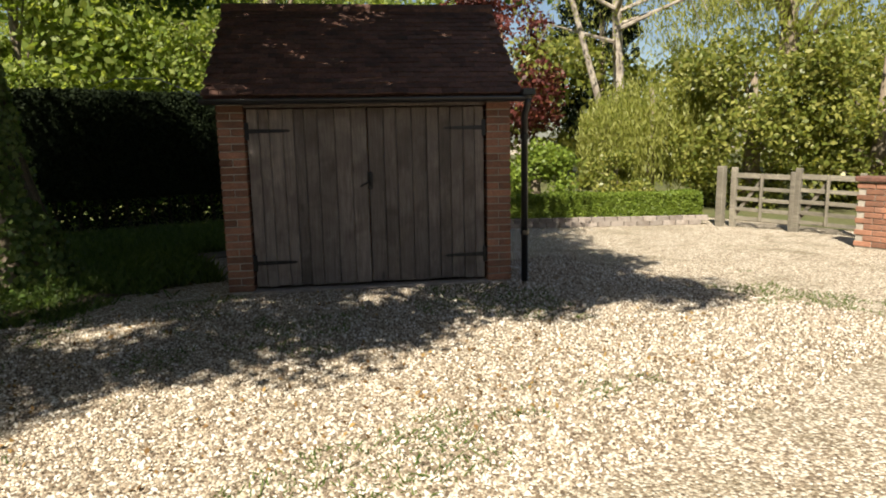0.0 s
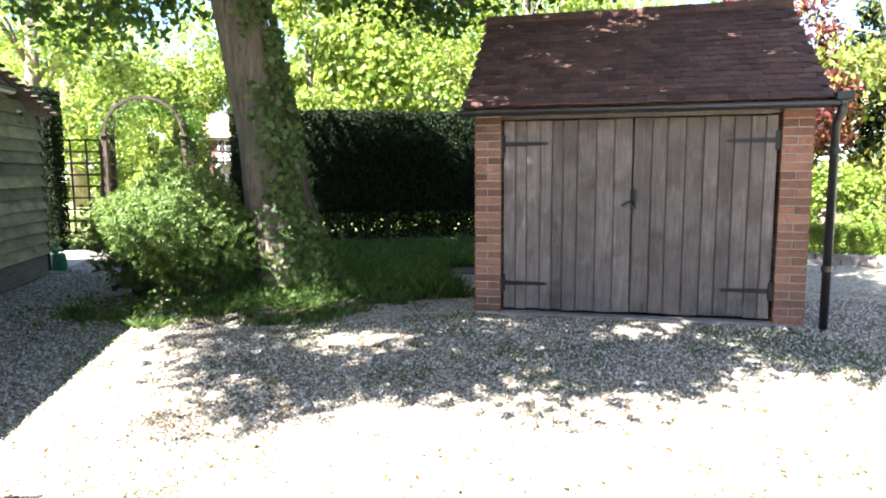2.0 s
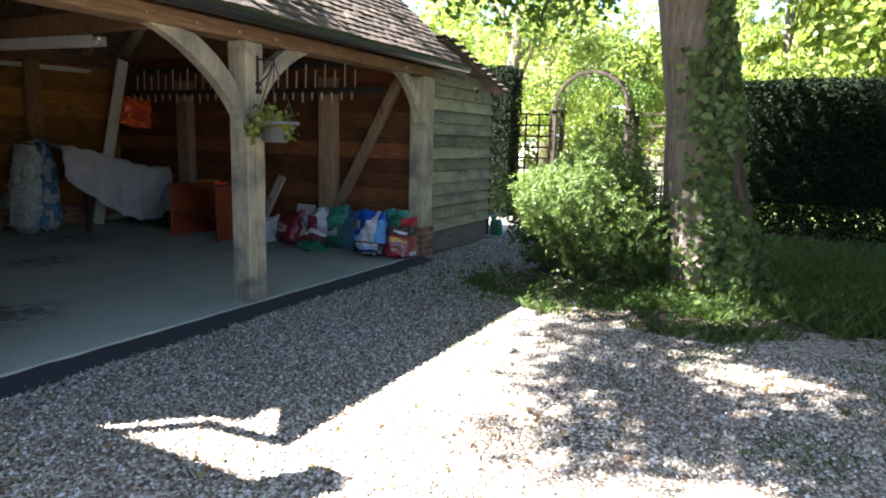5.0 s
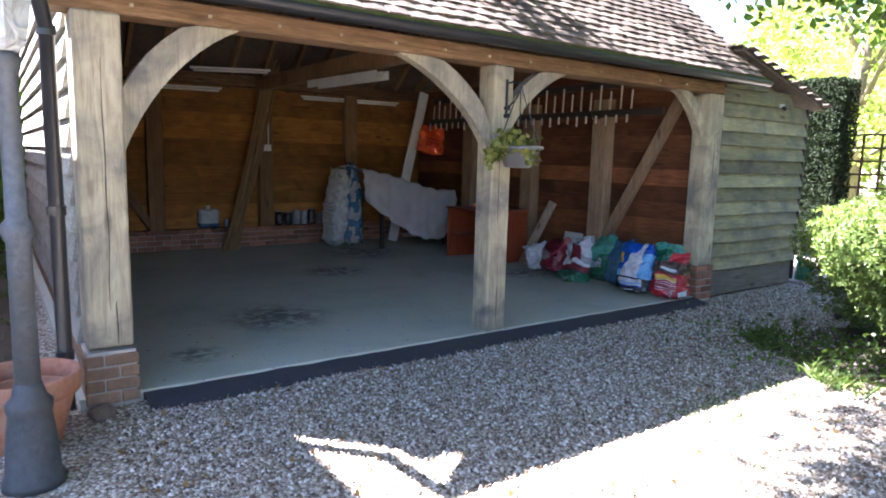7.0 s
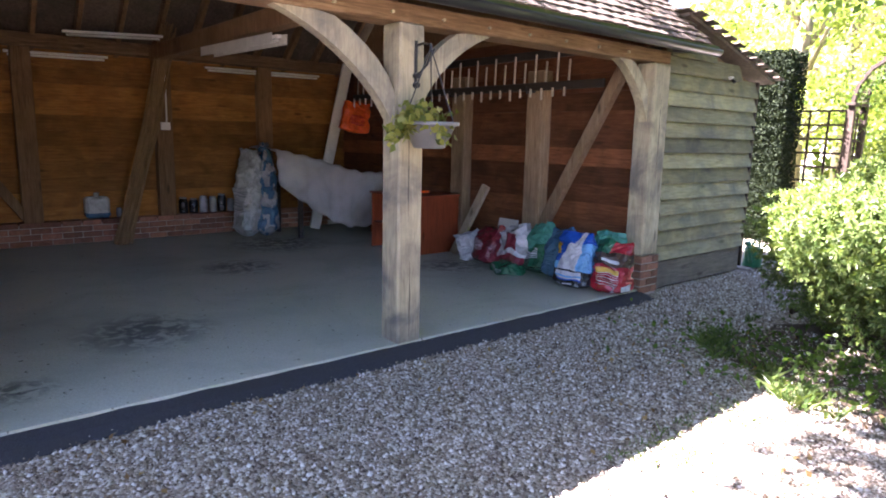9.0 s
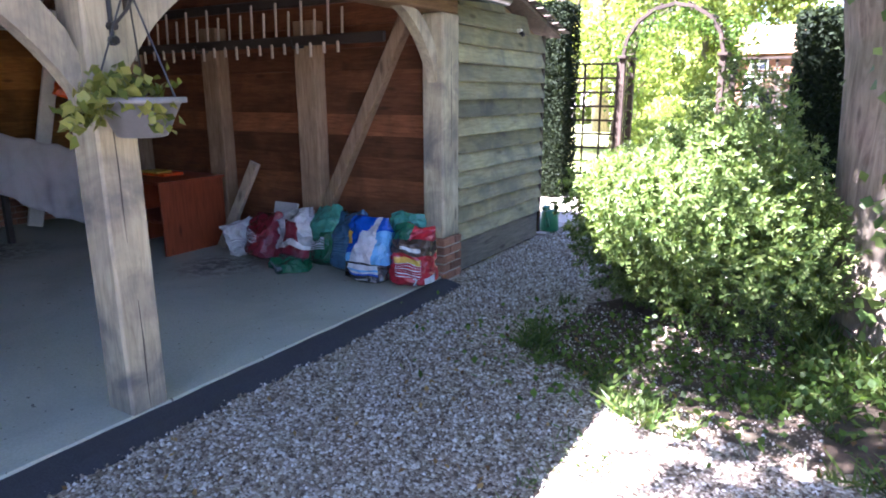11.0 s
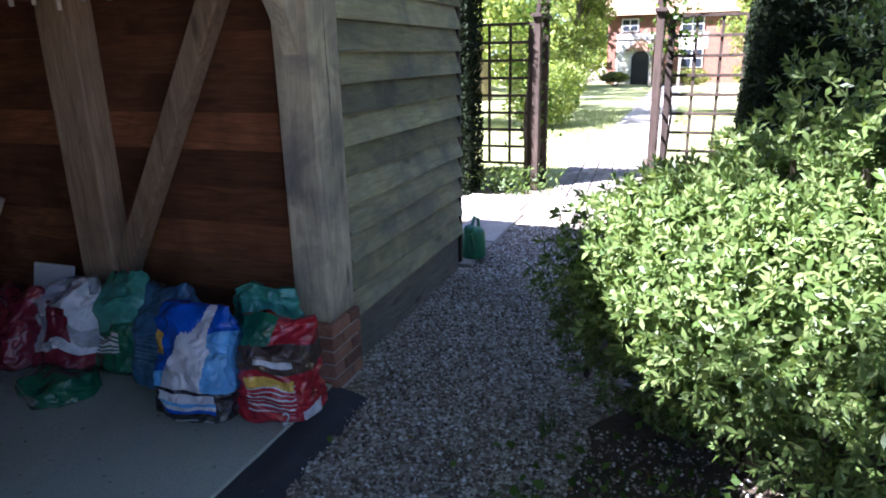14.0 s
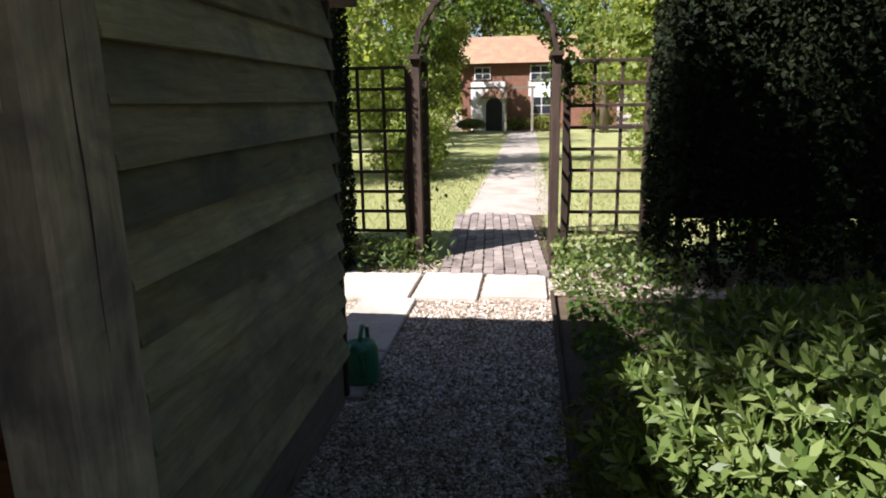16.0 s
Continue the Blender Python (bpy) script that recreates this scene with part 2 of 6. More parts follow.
MAHOGANY = wood("mahogany", (0.10, 0.022, 0.010), (0.20, 0.045, 0.018), (0.26, 0.065, 0.028), "z", 0.4, 0.3, 0.2)
CLOTH = speckle("white_cloth", (0.70, 0.68, 0.69), (0.80, 0.78, 0.79), (0.62, 0.60, 0.60), 90, 0.95, 0.3, 0.003, 3)
TERRACOTTA = speckle("terracotta", (0.30, 0.12, 0.065), (0.42, 0.19, 0.11), (0.36, 0.24, 0.17), 30, 0.85, 0.3, 0.003, 5)
LAMP_GREY = speckle("lamp_paint", (0.05, 0.056, 0.064), (0.085, 0.095, 0.105), (0.07, 0.07, 0.062), 30, 0.5, 0.2, 0.002, 4)
TILE_BROWN_S, TILE_RED_S = TILE_BROWN, TILE_RED


def plastic(name, c):
    """Thin creased polythene."""
    m, nt, b = shader(name, 0.24, spec=0.6)
    v = coords(nt)
    w = noise_tex(nt, v, 9, 3, 0.6, 0.6)
    nt.links.new(ramp(nt, w, [(0.35, tuple(x * 0.7 for x in c)), (0.6, c)]), b.inputs["Base Color"])
    bump(nt, b, noise_tex(nt, v, 11, 2, 0.45, 1.5), 0.8, 0.03)
    return m


P_RED, P_DARK, P_GREEN = plastic("plastic_red", (0.36, 0.018, 0.03)), plastic("plastic_dark", (0.07, 0.045, 0.035)), plastic("plastic_green", (0.015, 0.12, 0.06))
P_YELLOW, P_WHITE, P_BLUE = plastic("plastic_yellow", (0.62, 0.38, 0.06)), plastic("plastic_white", (0.58, 0.58, 0.61)), plastic("plastic_blue", (0.015, 0.08, 0.42))
P_SKY, P_BLACK, P_SLATE = plastic("plastic_sky", (0.13, 0.36, 0.66)), plastic("plastic_black", (0.02, 0.02, 0.024)), plastic("plastic_slate", (0.05, 0.13, 0.22))
P_SKYDULL, P_TEAL, P_MAROON = plastic("plastic_dull_blue", (0.09, 0.2, 0.3)), plastic("plastic_teal", (0.07, 0.30, 0.22)), plastic("plastic_maroon", (0.18, 0.018, 0.03))
P_GREY, P_CLEAR, P_ORANGE = plastic("plastic_grey", (0.30, 0.31, 0.33)), plastic("plastic_clear", (0.42, 0.44, 0.43)), plastic("plastic_orange", (0.75, 0.10, 0.015))
P_GREYPOT, P_CAN, P_GREYBOARD = flat("grey_pot", (0.17, 0.175, 0.18), 0.5), flat("green_can", (0.02, 0.17, 0.075), 0.4), flat("grey_board", (0.52, 0.50, 0.48), 0.8)


def gravel_material():
    m, nt, b = shader("gravel", 0.9, spec=0.25)
    v = coords(nt, shift=False)
    vo = nt.nodes.new("ShaderNodeTexVoronoi")
    vo.inputs["Scale"].default_value = 62
    nt.links.new(v, vo.inputs["Vector"])
    sep = nt.nodes.new("ShaderNodeSeparateColor")
    nt.links.new(vo.outputs["Color"], sep.inputs[0])
    col = ramp(nt, sep.outputs[0], [(0.0, (0.11, 0.08, 0.055)), (0.3, (0.28, 0.22, 0.155)), (0.6, (0.46, 0.395, 0.30)), (1.0, (0.72, 0.67, 0.57))])
    col = mix(nt, ramp(nt, vo.outputs["Distance"], [(0.45, (0, 0, 0)), (0.8, (0.7,) * 3)]), col, (0.14, 0.108, 0.075))
    fine = noise_tex(nt, v, 1.4, 6, 0.65, 0.8)
    col = mix(nt, ramp(nt, fine, [(0.5, (0, 0, 0)), (0.68, (0.55,) * 3)]), col, (0.12, 0.10, 0.055))
    moss = noise_tex(nt, v, 0.55, 7, 0.72, 0.4)
    col = mix(nt, ramp(nt, moss, [(0.60, (0, 0, 0)), (0.72, (0.6,) * 3)]), col, (0.085, 0.10, 0.035))
    nt.links.new(col, b.inputs["Base Color"])
    inv = nt.nodes.new("ShaderNodeMath")
    inv.operation = "SUBTRACT"
    inv.inputs[0].default_value = 1.0
    nt.links.new(vo.outputs["Distance"], inv.inputs[1])
    bump(nt, b, inv.outputs[0], 0.9, 0.012)
    return m


GRAVEL = gravel_material()
PEBBLE = speckle("pebble", (0.22, 0.17, 0.12), (0.42, 0.36, 0.29), (0.16, 0.12, 0.085), 25, 0.8, 0.2, 0.002, 8)
pb = PEBBLE.node_tree
pb.links.new(ramp(pb, next(n for n in [pb.nodes.new("ShaderNodeNewGeometry")]).outputs["Random Per Island"],
                  [(0.0, (0.07, 0.05, 0.033)), (0.3, (0.19, 0.145, 0.10)), (0.65, (0.37, 0.31, 0.23)), (0.88, (0.60, 0.55, 0.46)), (1.0, (0.78, 0.75, 0.68))]),
             pb.nodes["Principled BSDF"].inputs["Base Color"])


# ---------------- mesh helpers ----------------
def mesh_of(bm, material, smooth=False):
    me = bpy.data.meshes.new("mesh")
    bm.normal_update()
    bm.to_mesh(me)
    bm.free()
    me.materials.append(material)
    if smooth:
        me.polygons.foreach_set("use_smooth", [True] * len(me.polygons))
    return me


def part(name, bm, material, parent=None, label="", smooth=False):
    ob = new(name, mesh_of(bm, material, smooth))
    if parent is not None:
        ob.parent = parent
    return tagged(ob, label)


def thing(name, label, category, at=(0, 0, 0), rz=0, group="", kind=""):
    """An empty at the base of a thing, which carries its parts."""
    ob = new(name)
    ob.empty_display_size = 0.1
    ob.matrix_world = pose(*at, 0, 0, rz)
    return tagged(ob, label, category, group, kind)


def solid(name, bm, material, label, category, group="", kind="", smooth=False):
    return tagged(part(name, bm, material, None, "", smooth), label, category, group, kind)


def box(bm, lo, hi, bev=0.0, m=None):
    """A box from corner to corner, bevelled, then moved by m."""
    lo, hi = Vector(lo), Vector(hi)
    r = bmesh.ops.create_cube(bm, size=1)["verts"]
    bmesh.ops.scale(bm, vec=hi - lo, verts=r)
    bmesh.ops.translate(bm, vec=(lo + hi) / 2, verts=r)
    if bev:
        edges = list({e for v in r for e in v.link_edges})
        g = bmesh.ops.bevel(bm, geom=edges, offset=bev, segments=1, affect="EDGES", profile=0.5)
        r = list({v for f in g["faces"] for v in f.verts} | {v for v in r if v.is_valid})
    if m is not None:
        bmesh.ops.transform(bm, matrix=m, verts=r)
    return r


def boxed(lo, hi, bev=0.0, m=None):
    bm = bmesh.new()
    box(bm, lo, hi, bev, m)
    return bm


def bar(bm, a, b, w, d, bev=0.004, up=(0, 0, 1)):
    """A squared bar from a to b; w across, d along up."""
    a, b = Vector(a), Vector(b)
    z = (b - a).normalized()
    x = Vector(up).cross(z)
    if x.length < 1e-4:
        x = Vector((1, 0, 0))
    x.normalize()
    y = z.cross(x)
    m = Matrix((x, y, z)).transposed().to_4x4()
    m.translation = a
    return box(bm, (-w / 2, -d / 2, 0), (w / 2, d / 2, (b - a).length), bev, m)


def tube(bm, pts, radii, n=10, cap=True):
    """A round tube along points."""
    pts = [Vector(p) for p in pts]
    if not isinstance(radii, (list, tuple)):
        radii = [radii] * len(pts)
    rings, ref = [], None
    for i, p in enumerate(pts):
        d = (pts[min(i + 1, len(pts) - 1)] - pts[max(i - 1, 0)]).normalized()
        if ref is None:
            ref = d.orthogonal().normalized()
        ref = (ref - d * ref.dot(d)).normalized()
        s = d.cross(ref)
        rings.append([bm.verts.new(p + (ref * math.cos(k * 2 * math.pi / n) + s * math.sin(k * 2 * math.pi / n)) * radii[i]) for k in range(n)])
    for a, b in zip(rings, rings[1:]):
        for k in range(n):
            bm.faces.new((a[k], a[(k + 1) % n], b[(k + 1) % n], b[k]))
    if cap:
        bm.faces.new(rings[0][::-1])
        bm.faces.new(rings[-1])


def lathe(bm, profile, n=24, at=(0, 0, 0)):
    """A turned body from (radius, height) pairs."""
    at = Vector(at)
    rings = [[bm.verts.new(at + Vector((r * math.cos(k * 2 * math.pi / n), r * math.sin(k * 2 * math.pi / n), z))) for k in range(n)] for r, z in profile]
    for a, b in zip(rings, rings[1:]):
        for k in range(n):
            bm.faces.new((a[k], a[(k + 1) % n], b[(k + 1) % n], b[k]))
    bm.faces.new(rings[0][::-1])
    bm.faces.new(rings[-1])


def arc_brace(bm, corner, along, down, reach, drop, wide, thick, across):
    """A curved oak brace from a post (drop below the corner) to a beam (reach along it)."""
    corner, along, down, across = Vector(corner), Vector(along), Vector(down), Vector(across)
    n = 10
    rows = []
    for i in range(n + 1):
        t = -0.2 + 1.4 * i / n
        a = t * math.pi / 2
        sx, sy = 1 - math.cos(a), 1 - math.sin(a)
        blend = 0.58
        u = reach * (blend * t + (1 - blend) * sx)
        v = drop * (blend * (1 - t) + (1 - blend) * sy)
        rows.append(Vector((u, v)))
    pts = []
    for i, p in enumerate(rows):
        d = (rows[min(i + 1, n)] - rows[max(i - 1, 0)]).normalized()
        q = Vector((-d.y, d.x))
        w = wide * (0.8 + 0.35 * math.sin(math.pi * i / n))
        pts.append((p - q * w / 2, p + q * w / 2))
    vs = []
    for s in (-thick / 2, thick / 2):
        vs.append([[bm.verts.new(corner + along * max(e.x, 0.0) + down * max(e.y, 0.0) + across * s) for e in pr] for pr in pts])
    for i in range(n):
        a, b = vs[0], vs[1]
        bm.faces.new((a[i][0], a[i + 1][0], a[i + 1][1], a[i][1]))
        bm.faces.new((b[i][0], b[i][1], b[i + 1][1], b[i + 1][0]))
        bm.faces.new((a[i][0], b[i][0], b[i + 1][0], a[i + 1][0]))
        bm.faces.new((a[i][1], a[i + 1][1], b[i + 1][1], b[i][1]))
    for i in (0, n):
        bm.faces.new((vs[0][i][0], vs[0][i][1], vs[1][i][1], vs[1][i][0]))
    bmesh.ops.recalc_face_normals(bm, faces=bm.faces[:])


def raw_mesh(name, verts, faces, material, parent=None, label=""):
    me = bpy.data.meshes.new("mesh")
    me.from_pydata(verts, [], faces)
    me.materials.append(material)
    ob = new(name, me)
    if parent is not None:
        ob.parent = parent
    return tagged(ob, label)


def quads_mesh(name, quads, material, parent=None, label=""):
    """quads: an array (n, 4, 3) of corners."""
    q = np.asarray(quads, dtype=np.float32)
    n = len(q)
    me = bpy.data.meshes.new("mesh")
    me.vertices.add(n * 4)
    me.vertices.foreach_set("co", q.reshape(-1))
    me.loops.add(n * 4)
    me.loops.foreach_set("vertex_index", np.arange(n * 4, dtype=np.int32))
    me.polygons.add(n)
    me.polygons.foreach_set("loop_start", np.arange(0, n * 4, 4, dtype=np.int32))
    me.update(calc_edges=True)
    me.materials.append(material)
    ob = new(name, me)
    if parent is not None:
        ob.parent = parent
    return tagged(ob, label)


def leaf_quads(rng, c, size, slim=0.5, normal=None, loose=0.8, droop=0.0):
    """Small folded leaves at the points c, turned at random or about a normal."""
    n = len(c)
    a = rng.normal(size=(n, 3))
    if droop:
        a[:, 2] -= droop * 2
    a /= np.linalg.norm(a, axis=1, keepdims=True)
    k = rng.normal(size=(n, 3))
    if normal is not None:
        k = normal + loose * k
    k -= a * (k * a).sum(1, keepdims=True)
    k /= np.linalg.norm(k, axis=1, keepdims=True) + 1e-9
    b = np.cross(a, k)
    s = size * rng.uniform(0.65, 1.25, (n, 1))
    a, b, k = a * s, b * s * slim * 0.5, k * s * 0.12
    return np.stack([c - a * 0.5, c + b + k - a * 0.05, c + a * 0.5, c - b + k - a * 0.05], 1)


def blob_points(rng, n, centre, radii, shell=0.5):
    """Points in an uneven ellipsoid, most of them near its skin."""
    d = rng.normal(size=(n, 3))
    d /= np.linalg.norm(d, axis=1, keepdims=True)
    r = 1 - shell * rng.random((n, 1)) ** 1.7
    return np.asarray(centre) + d * r * np.asarray(radii), d


def rosettes(rng, p, nrm, size, k=8, slim=0.36):
    """Shoot tips: k narrow leaves round each outward shoot."""
    n = len(p)
    nrm = nrm + rng.normal(0, 0.35, (n, 3))
    nrm /= np.linalg.norm(nrm, axis=1, keepdims=True)
    t = np.cross(nrm, rng.normal(size=(n, 3)))
    t /= np.linalg.norm(t, axis=1, keepdims=True)
    b = np.cross(nrm, t)
    out = []
    for i in range(k):
        a = 2.4 * i + rng.uniform(-0.3, 0.3, (n, 1))
        open_ = 1.0 - 0.75 * i / k
        d = (t * np.cos(a) + b * np.sin(a)) * open_ + nrm * (0.25 + 0.8 * i / k)
        d /= np.linalg.norm(d, axis=1, keepdims=True)
        w = np.cross(d, nrm)
        w /= np.linalg.norm(w, axis=1, keepdims=True) + 1e-9
        s = size * rng.uniform(0.75, 1.2, (n, 1)) * (1.0 - 0.3 * i / k)
        c = p + nrm * size * (0.55 * i / k)
        up = np.cross(w, d) * s * 0.08
        out.append(np.stack([c, c + d * s * 0.55 + w * s * slim * 0.5 + up, c + d * s, c + d * s * 0.55 - w * s * slim * 0.5 + up], 1))
    return np.concatenate(out)


# ---------------- ground ----------------
def sheet(name, x0, x1, y0, y1, z, material, label, category, step=None, bumpy=0.0, kind="structure"):
    bm = bmesh.new()
    nx = max(1, int((x1 - x0) / step)) if step else 1
    ny = max(1, int((y1 - y0) / step)) if step else 1
    g = [[bm.verts.new((x0 + (x1 - x0) * i / nx, y0 + (y1 - y0) * j / ny, z)) for i in range(nx + 1)] for j in range(ny + 1)]
    for row in g:
        for v in row:
            v.co.z += bumpy * noise.noise((v.co.x * 0.7, v.co.y * 0.7, 3.0))
    for j in range(ny):
        for i in range(nx):
            bm.faces.new((g[j][i], g[j][i + 1], g[j + 1][i + 1], g[j + 1][i]))
    return solid(name, bm, material, label, category, kind=kind)


sheet("ground", -900, 900, -900, 900, -0.02, GRAVEL, "pale gravel yard strewn with moss and dry leaves", "ground")

# ---------------- cart barn ----------------
FX = -3.28                      # front face of the posts
Y_L, Y_M, Y_R, Y_END = 2.56, 5.32, 8.19, 10.41
BACK = -9.06
EAVE_X, EAVE_Z, RIDGE_X, RIDGE_Z = -3.05, 2.375, -6.18, 5.16
barn = thing("cart_barn", "open oak-framed cart barn with weatherboarded walls and a brown tiled roof", "barn", (-6.1, 5.6, 0))
barn_inv = barn.matrix_world.inverted()


def bpart(name, bm, material, label="", smooth=False, parent=None):
    ob = part(name, bm, material, parent or barn, label, smooth)
    if parent is None:
        ob.matrix_parent_inverse = barn_inv
    return ob


slab = solid("concrete_slab", boxed((BACK - 0.1, Y_L - 0.05, -0.1), (FX - 0.01, Y_R + 0.3, 0.045), 0.003), CONCRETE, "grey concrete barn floor with oil stains", "floor", kind="structure")
bm = bmesh.new()
prev = None
for i in range(141):
    y = Y_L + 0.28 + (Y_R - Y_L - 0.14) * i / 140
    w = 0.19 + 0.05 * noise.noise((y * 1.1, 0, 0)) + 0.035 * noise.noise((y * 7, 2, 0)) + 0.02 * noise.noise((y * 21, 5, 0))
    cur = [bm.verts.new(q) for q in ((FX - 0.009, y, -0.08), (FX - 0.009, y, 0.03 + 0.008 * noise.noise((y * 5, 1, 0))), (FX + w * 0.55, y, 0.012), (FX + w, y, -0.012), (FX + w, y, -0.08))]
    if prev:
        for k in range(4):
            bm.faces.new((prev[k], cur[k], cur[k + 1], prev[k + 1]))
    prev = cur
bmesh.ops.recalc_face_normals(bm, faces=bm.faces[:])
solid("drain_strip", bm, TARMAC, "dark tarmac strip along the slab edge", "ground", kind="structure")


def post(y0, y1, z0, z1, x0=FX - 0.25, x1=FX, label="weathered oak post with drying cracks", mat=OAK_POST):
    bm = boxed((x0, y0, z0), (x1, y1, z1), 0.012)
    return bpart("post", bm, mat, label)


def pier(y0, y1, x0, x1, z1, material):
    """A small brick pier: mortar core and single bricks round it."""
    core = bpart("brick_pier", boxed((x0 + 0.012, y0 + 0.012, -0.05), (x1 - 0.012, y1 - 0.012, z1 - 0.01)), MORTAR, "small brick pier under the post")
    z, k = 0.0, 0
    while z + 0.06 < z1 + 0.02:
        ym = y0 + (y1 - y0) * (0.36 if k % 2 else 0.64)
        for a, b in ((y0, ym - 0.005), (ym + 0.005, y1)):
            bpart("brick", boxed((x0, a, z + 0.005), (x1, b, z + 0.068), 0.005), material, parent=core)
        z, k = z + 0.075, k + 1
    return core


pier(Y_L - 0.02, Y_L + 0.26, FX - 0.27, FX + 0.02, 0.32, BRICK_BUFF)
pier(Y_R + 0.12, Y_R + 0.41, FX - 0.22, FX + 0.02, 0.36, BRICK)
post(Y_L, Y_L + 0.24, 0.33, 2.19)
post(Y_M + 0.12, Y_M + 0.32, 0.04, 2.19, FX - 0.2)
post(Y_R + 0.14, Y_R + 0.40, 0.37, 2.19, FX - 0.2)
bpart("front_beam", boxed((FX - 0.24, Y_L - 0.1, 2.19), (FX - 0.01, Y_R + 0.40, 2.31), 0.01), OAK_BEAM, "pale oak eaves beam")
for y, sgn, reach, drop, wide in ((Y_L + 0.24, 1, 0.52, 0.58, 0.15), (Y_M + 0.12, -1, 0.66, 0.54, 0.135), (Y_M + 0.32, 1, 0.5, 0.44, 0.12), (Y_R + 0.14, -1, 0.38, 0.42, 0.10)):
    bm = bmesh.new()
    arc_brace(bm, (FX - 0.1, y, 2.19), (0, sgn, 0), (0, 0, -1), reach, drop, wide, 0.09, (1, 0, 0))
    bpart("brace", bm, OAK_POST, "curved oak brace")


def weatherboard(name, a, b, z, h, t, tip, normal, material, parent_fn, label=""):
    """One feather-edged board from a to b, its foot standing out."""
    a, b, n = Vector((*a, 0)), Vector((*b, 0)), Vector((*normal, 0))
    d = (b - a).normalized()
    bm = bmesh.new()
    sec = [(0, 0), (tip, 0), (tip, 0.012), (t, h), (0, h)]
    k = max(2, int((b - a).length / 0.4))
    rings = []
    for i in range(k + 1):
        p = a.lerp(b, i / k)
        w = 0.004 * noise.noise((p.x * 2, p.y * 2, z * 7))
        w2 = 0.005 * noise.noise((p.x * 3, p.y * 3, z * 5 + 9))
        rings.append([bm.verts.new(p + n * (u + (w2 if 0 < j < 4 else 0)) + Vector((0, 0, z + v + (w if j in (1, 2) else 0)))) for j, (u, v) in enumerate(sec)])
    for r, s in zip(rings, rings[1:]):
        for j in range(5):
            bm.faces.new((r[j], s[j], s[(j + 1) % 5], r[(j + 1) % 5]))
    bm.faces.new(rings[0][::-1])
    bm.faces.new(rings[-1])
    bmesh.ops.recalc_face_normals(bm, faces=bm.faces[:])
    return parent_fn(name, bm, material, label)


def lean_z(y):
    return 2.17 + 0.265 * (10.6 - y)


# weatherboarded store beside the open bays
rng = random.Random(4)
wall_store = bpart("store_wall", boxed((FX - 0.3, Y_R + 0.412, 0.0), (FX - 0.035, Y_END - 0.02, 0.285), 0.012), SILL, "grey oak sill of the boarded store")
bm = bmesh.new()
vs = [bm.verts.new((FX - s, y, z)) for s in (0.12, 0.07) for y, z in ((Y_R + 0.402, 0.28), (Y_END - 0.03, 0.28), (Y_END - 0.03, lean_z(Y_END) - 0.09), (Y_R + 0.402, lean_z(Y_R + 0.40) - 0.09))]
for f in ((0, 1, 2, 3), (7, 6, 5, 4), (0, 4, 5, 1), (1, 5, 6, 2), (2, 6, 7, 3), (3, 7, 4, 0)):
    bm.faces.new([vs[i] for i in f])
bpart("store_backing", bm, OAK_IN)
z, k = 0.295, 0
while z < 2.45:
    h = 0.18
    y1 = min(Y_END, 10.6 - (z + h + 0.02 - 2.17) / 0.265)
    if y1 > Y_R + 0.6:
        weatherboard("board", (FX - 0.062, Y_R + 0.404), (FX - 0.062, y1), z, h, 0.008, 0.06, (1, 0), BOARD_OUT, bpart)
    z += 0.1525
bpart("corner_board", boxed((FX - 0.1, Y_END - 0.01, 0.05), (FX - 0.02, Y_END + 0.035, lean_z(Y_END) - 0.07), 0.004), TRELLIS)
# far side and back of the store, end walls
for nm, lo, hi in (("store_end", (BACK, Y_END - 0.1, 0), (FX - 0.32, Y_END - 0.01, 2.1)),
                   ("rear_wall", (BACK - 0.12, Y_L + 0.02, 0), (BACK, Y_END - 0.12, 2.55)),
                   ("inner_wall", (BACK + 0.01, Y_R + 0.28, 0.02), (FX - 0.21, Y_R + 0.34, 2.6)),
                   ("end_wall", (BACK, Y_L + 0.02, 0.02), (FX - 0.27, Y_L + 0.08, 2.45))):
    bpart(nm, boxed(lo, hi), OAK_IN)
z = 0.3
while z < 2.5:
    weatherboard("board", (FX - 0.28, Y_L + 0.02), (BACK, Y_L + 0.02), z, 0.195, 0.01, 0.046, (0, -1), BOARD_END, bpart)
    z += 0.166
z = 0.3
while z < 2.9:
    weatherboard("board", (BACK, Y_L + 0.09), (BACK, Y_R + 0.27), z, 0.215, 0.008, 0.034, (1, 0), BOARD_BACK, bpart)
    z += 0.19
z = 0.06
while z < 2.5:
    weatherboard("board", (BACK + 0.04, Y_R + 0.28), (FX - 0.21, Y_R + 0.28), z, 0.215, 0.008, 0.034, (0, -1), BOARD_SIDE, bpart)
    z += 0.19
z = 0.3
while z < 2.4:
    weatherboard("board", (BACK + 0.04, Y_L + 0.081), (FX - 0.27, Y_L + 0.081), z, 0.215, 0.012, 0.02, (0, 1), BOARD_BACK, bpart)
    z += 0.19
# roofs
def slope_roof(name, y0, y1, xa, za, xb, zb, th, material, label):
    bm = bmesh.new()
    vs = [bm.verts.new(p) for p in ((xa, y0, za), (xa, y1, za), (xb, y1, zb), (xb, y0, zb), (xa, y0, za - th), (xa, y1, za - th), (xb, y1, zb - th), (xb, y0, zb - th))]
    for f in ((0, 1, 2, 3), (7, 6, 5, 4), (0, 4, 5, 1), (1, 5, 6, 2), (2, 6, 7, 3), (3, 7, 4, 0)):
        bm.faces.new([vs[i] for i in f])
    bmesh.ops.recalc_face_normals(bm, faces=bm.faces[:])
    return bpart(name, bm, material, label)


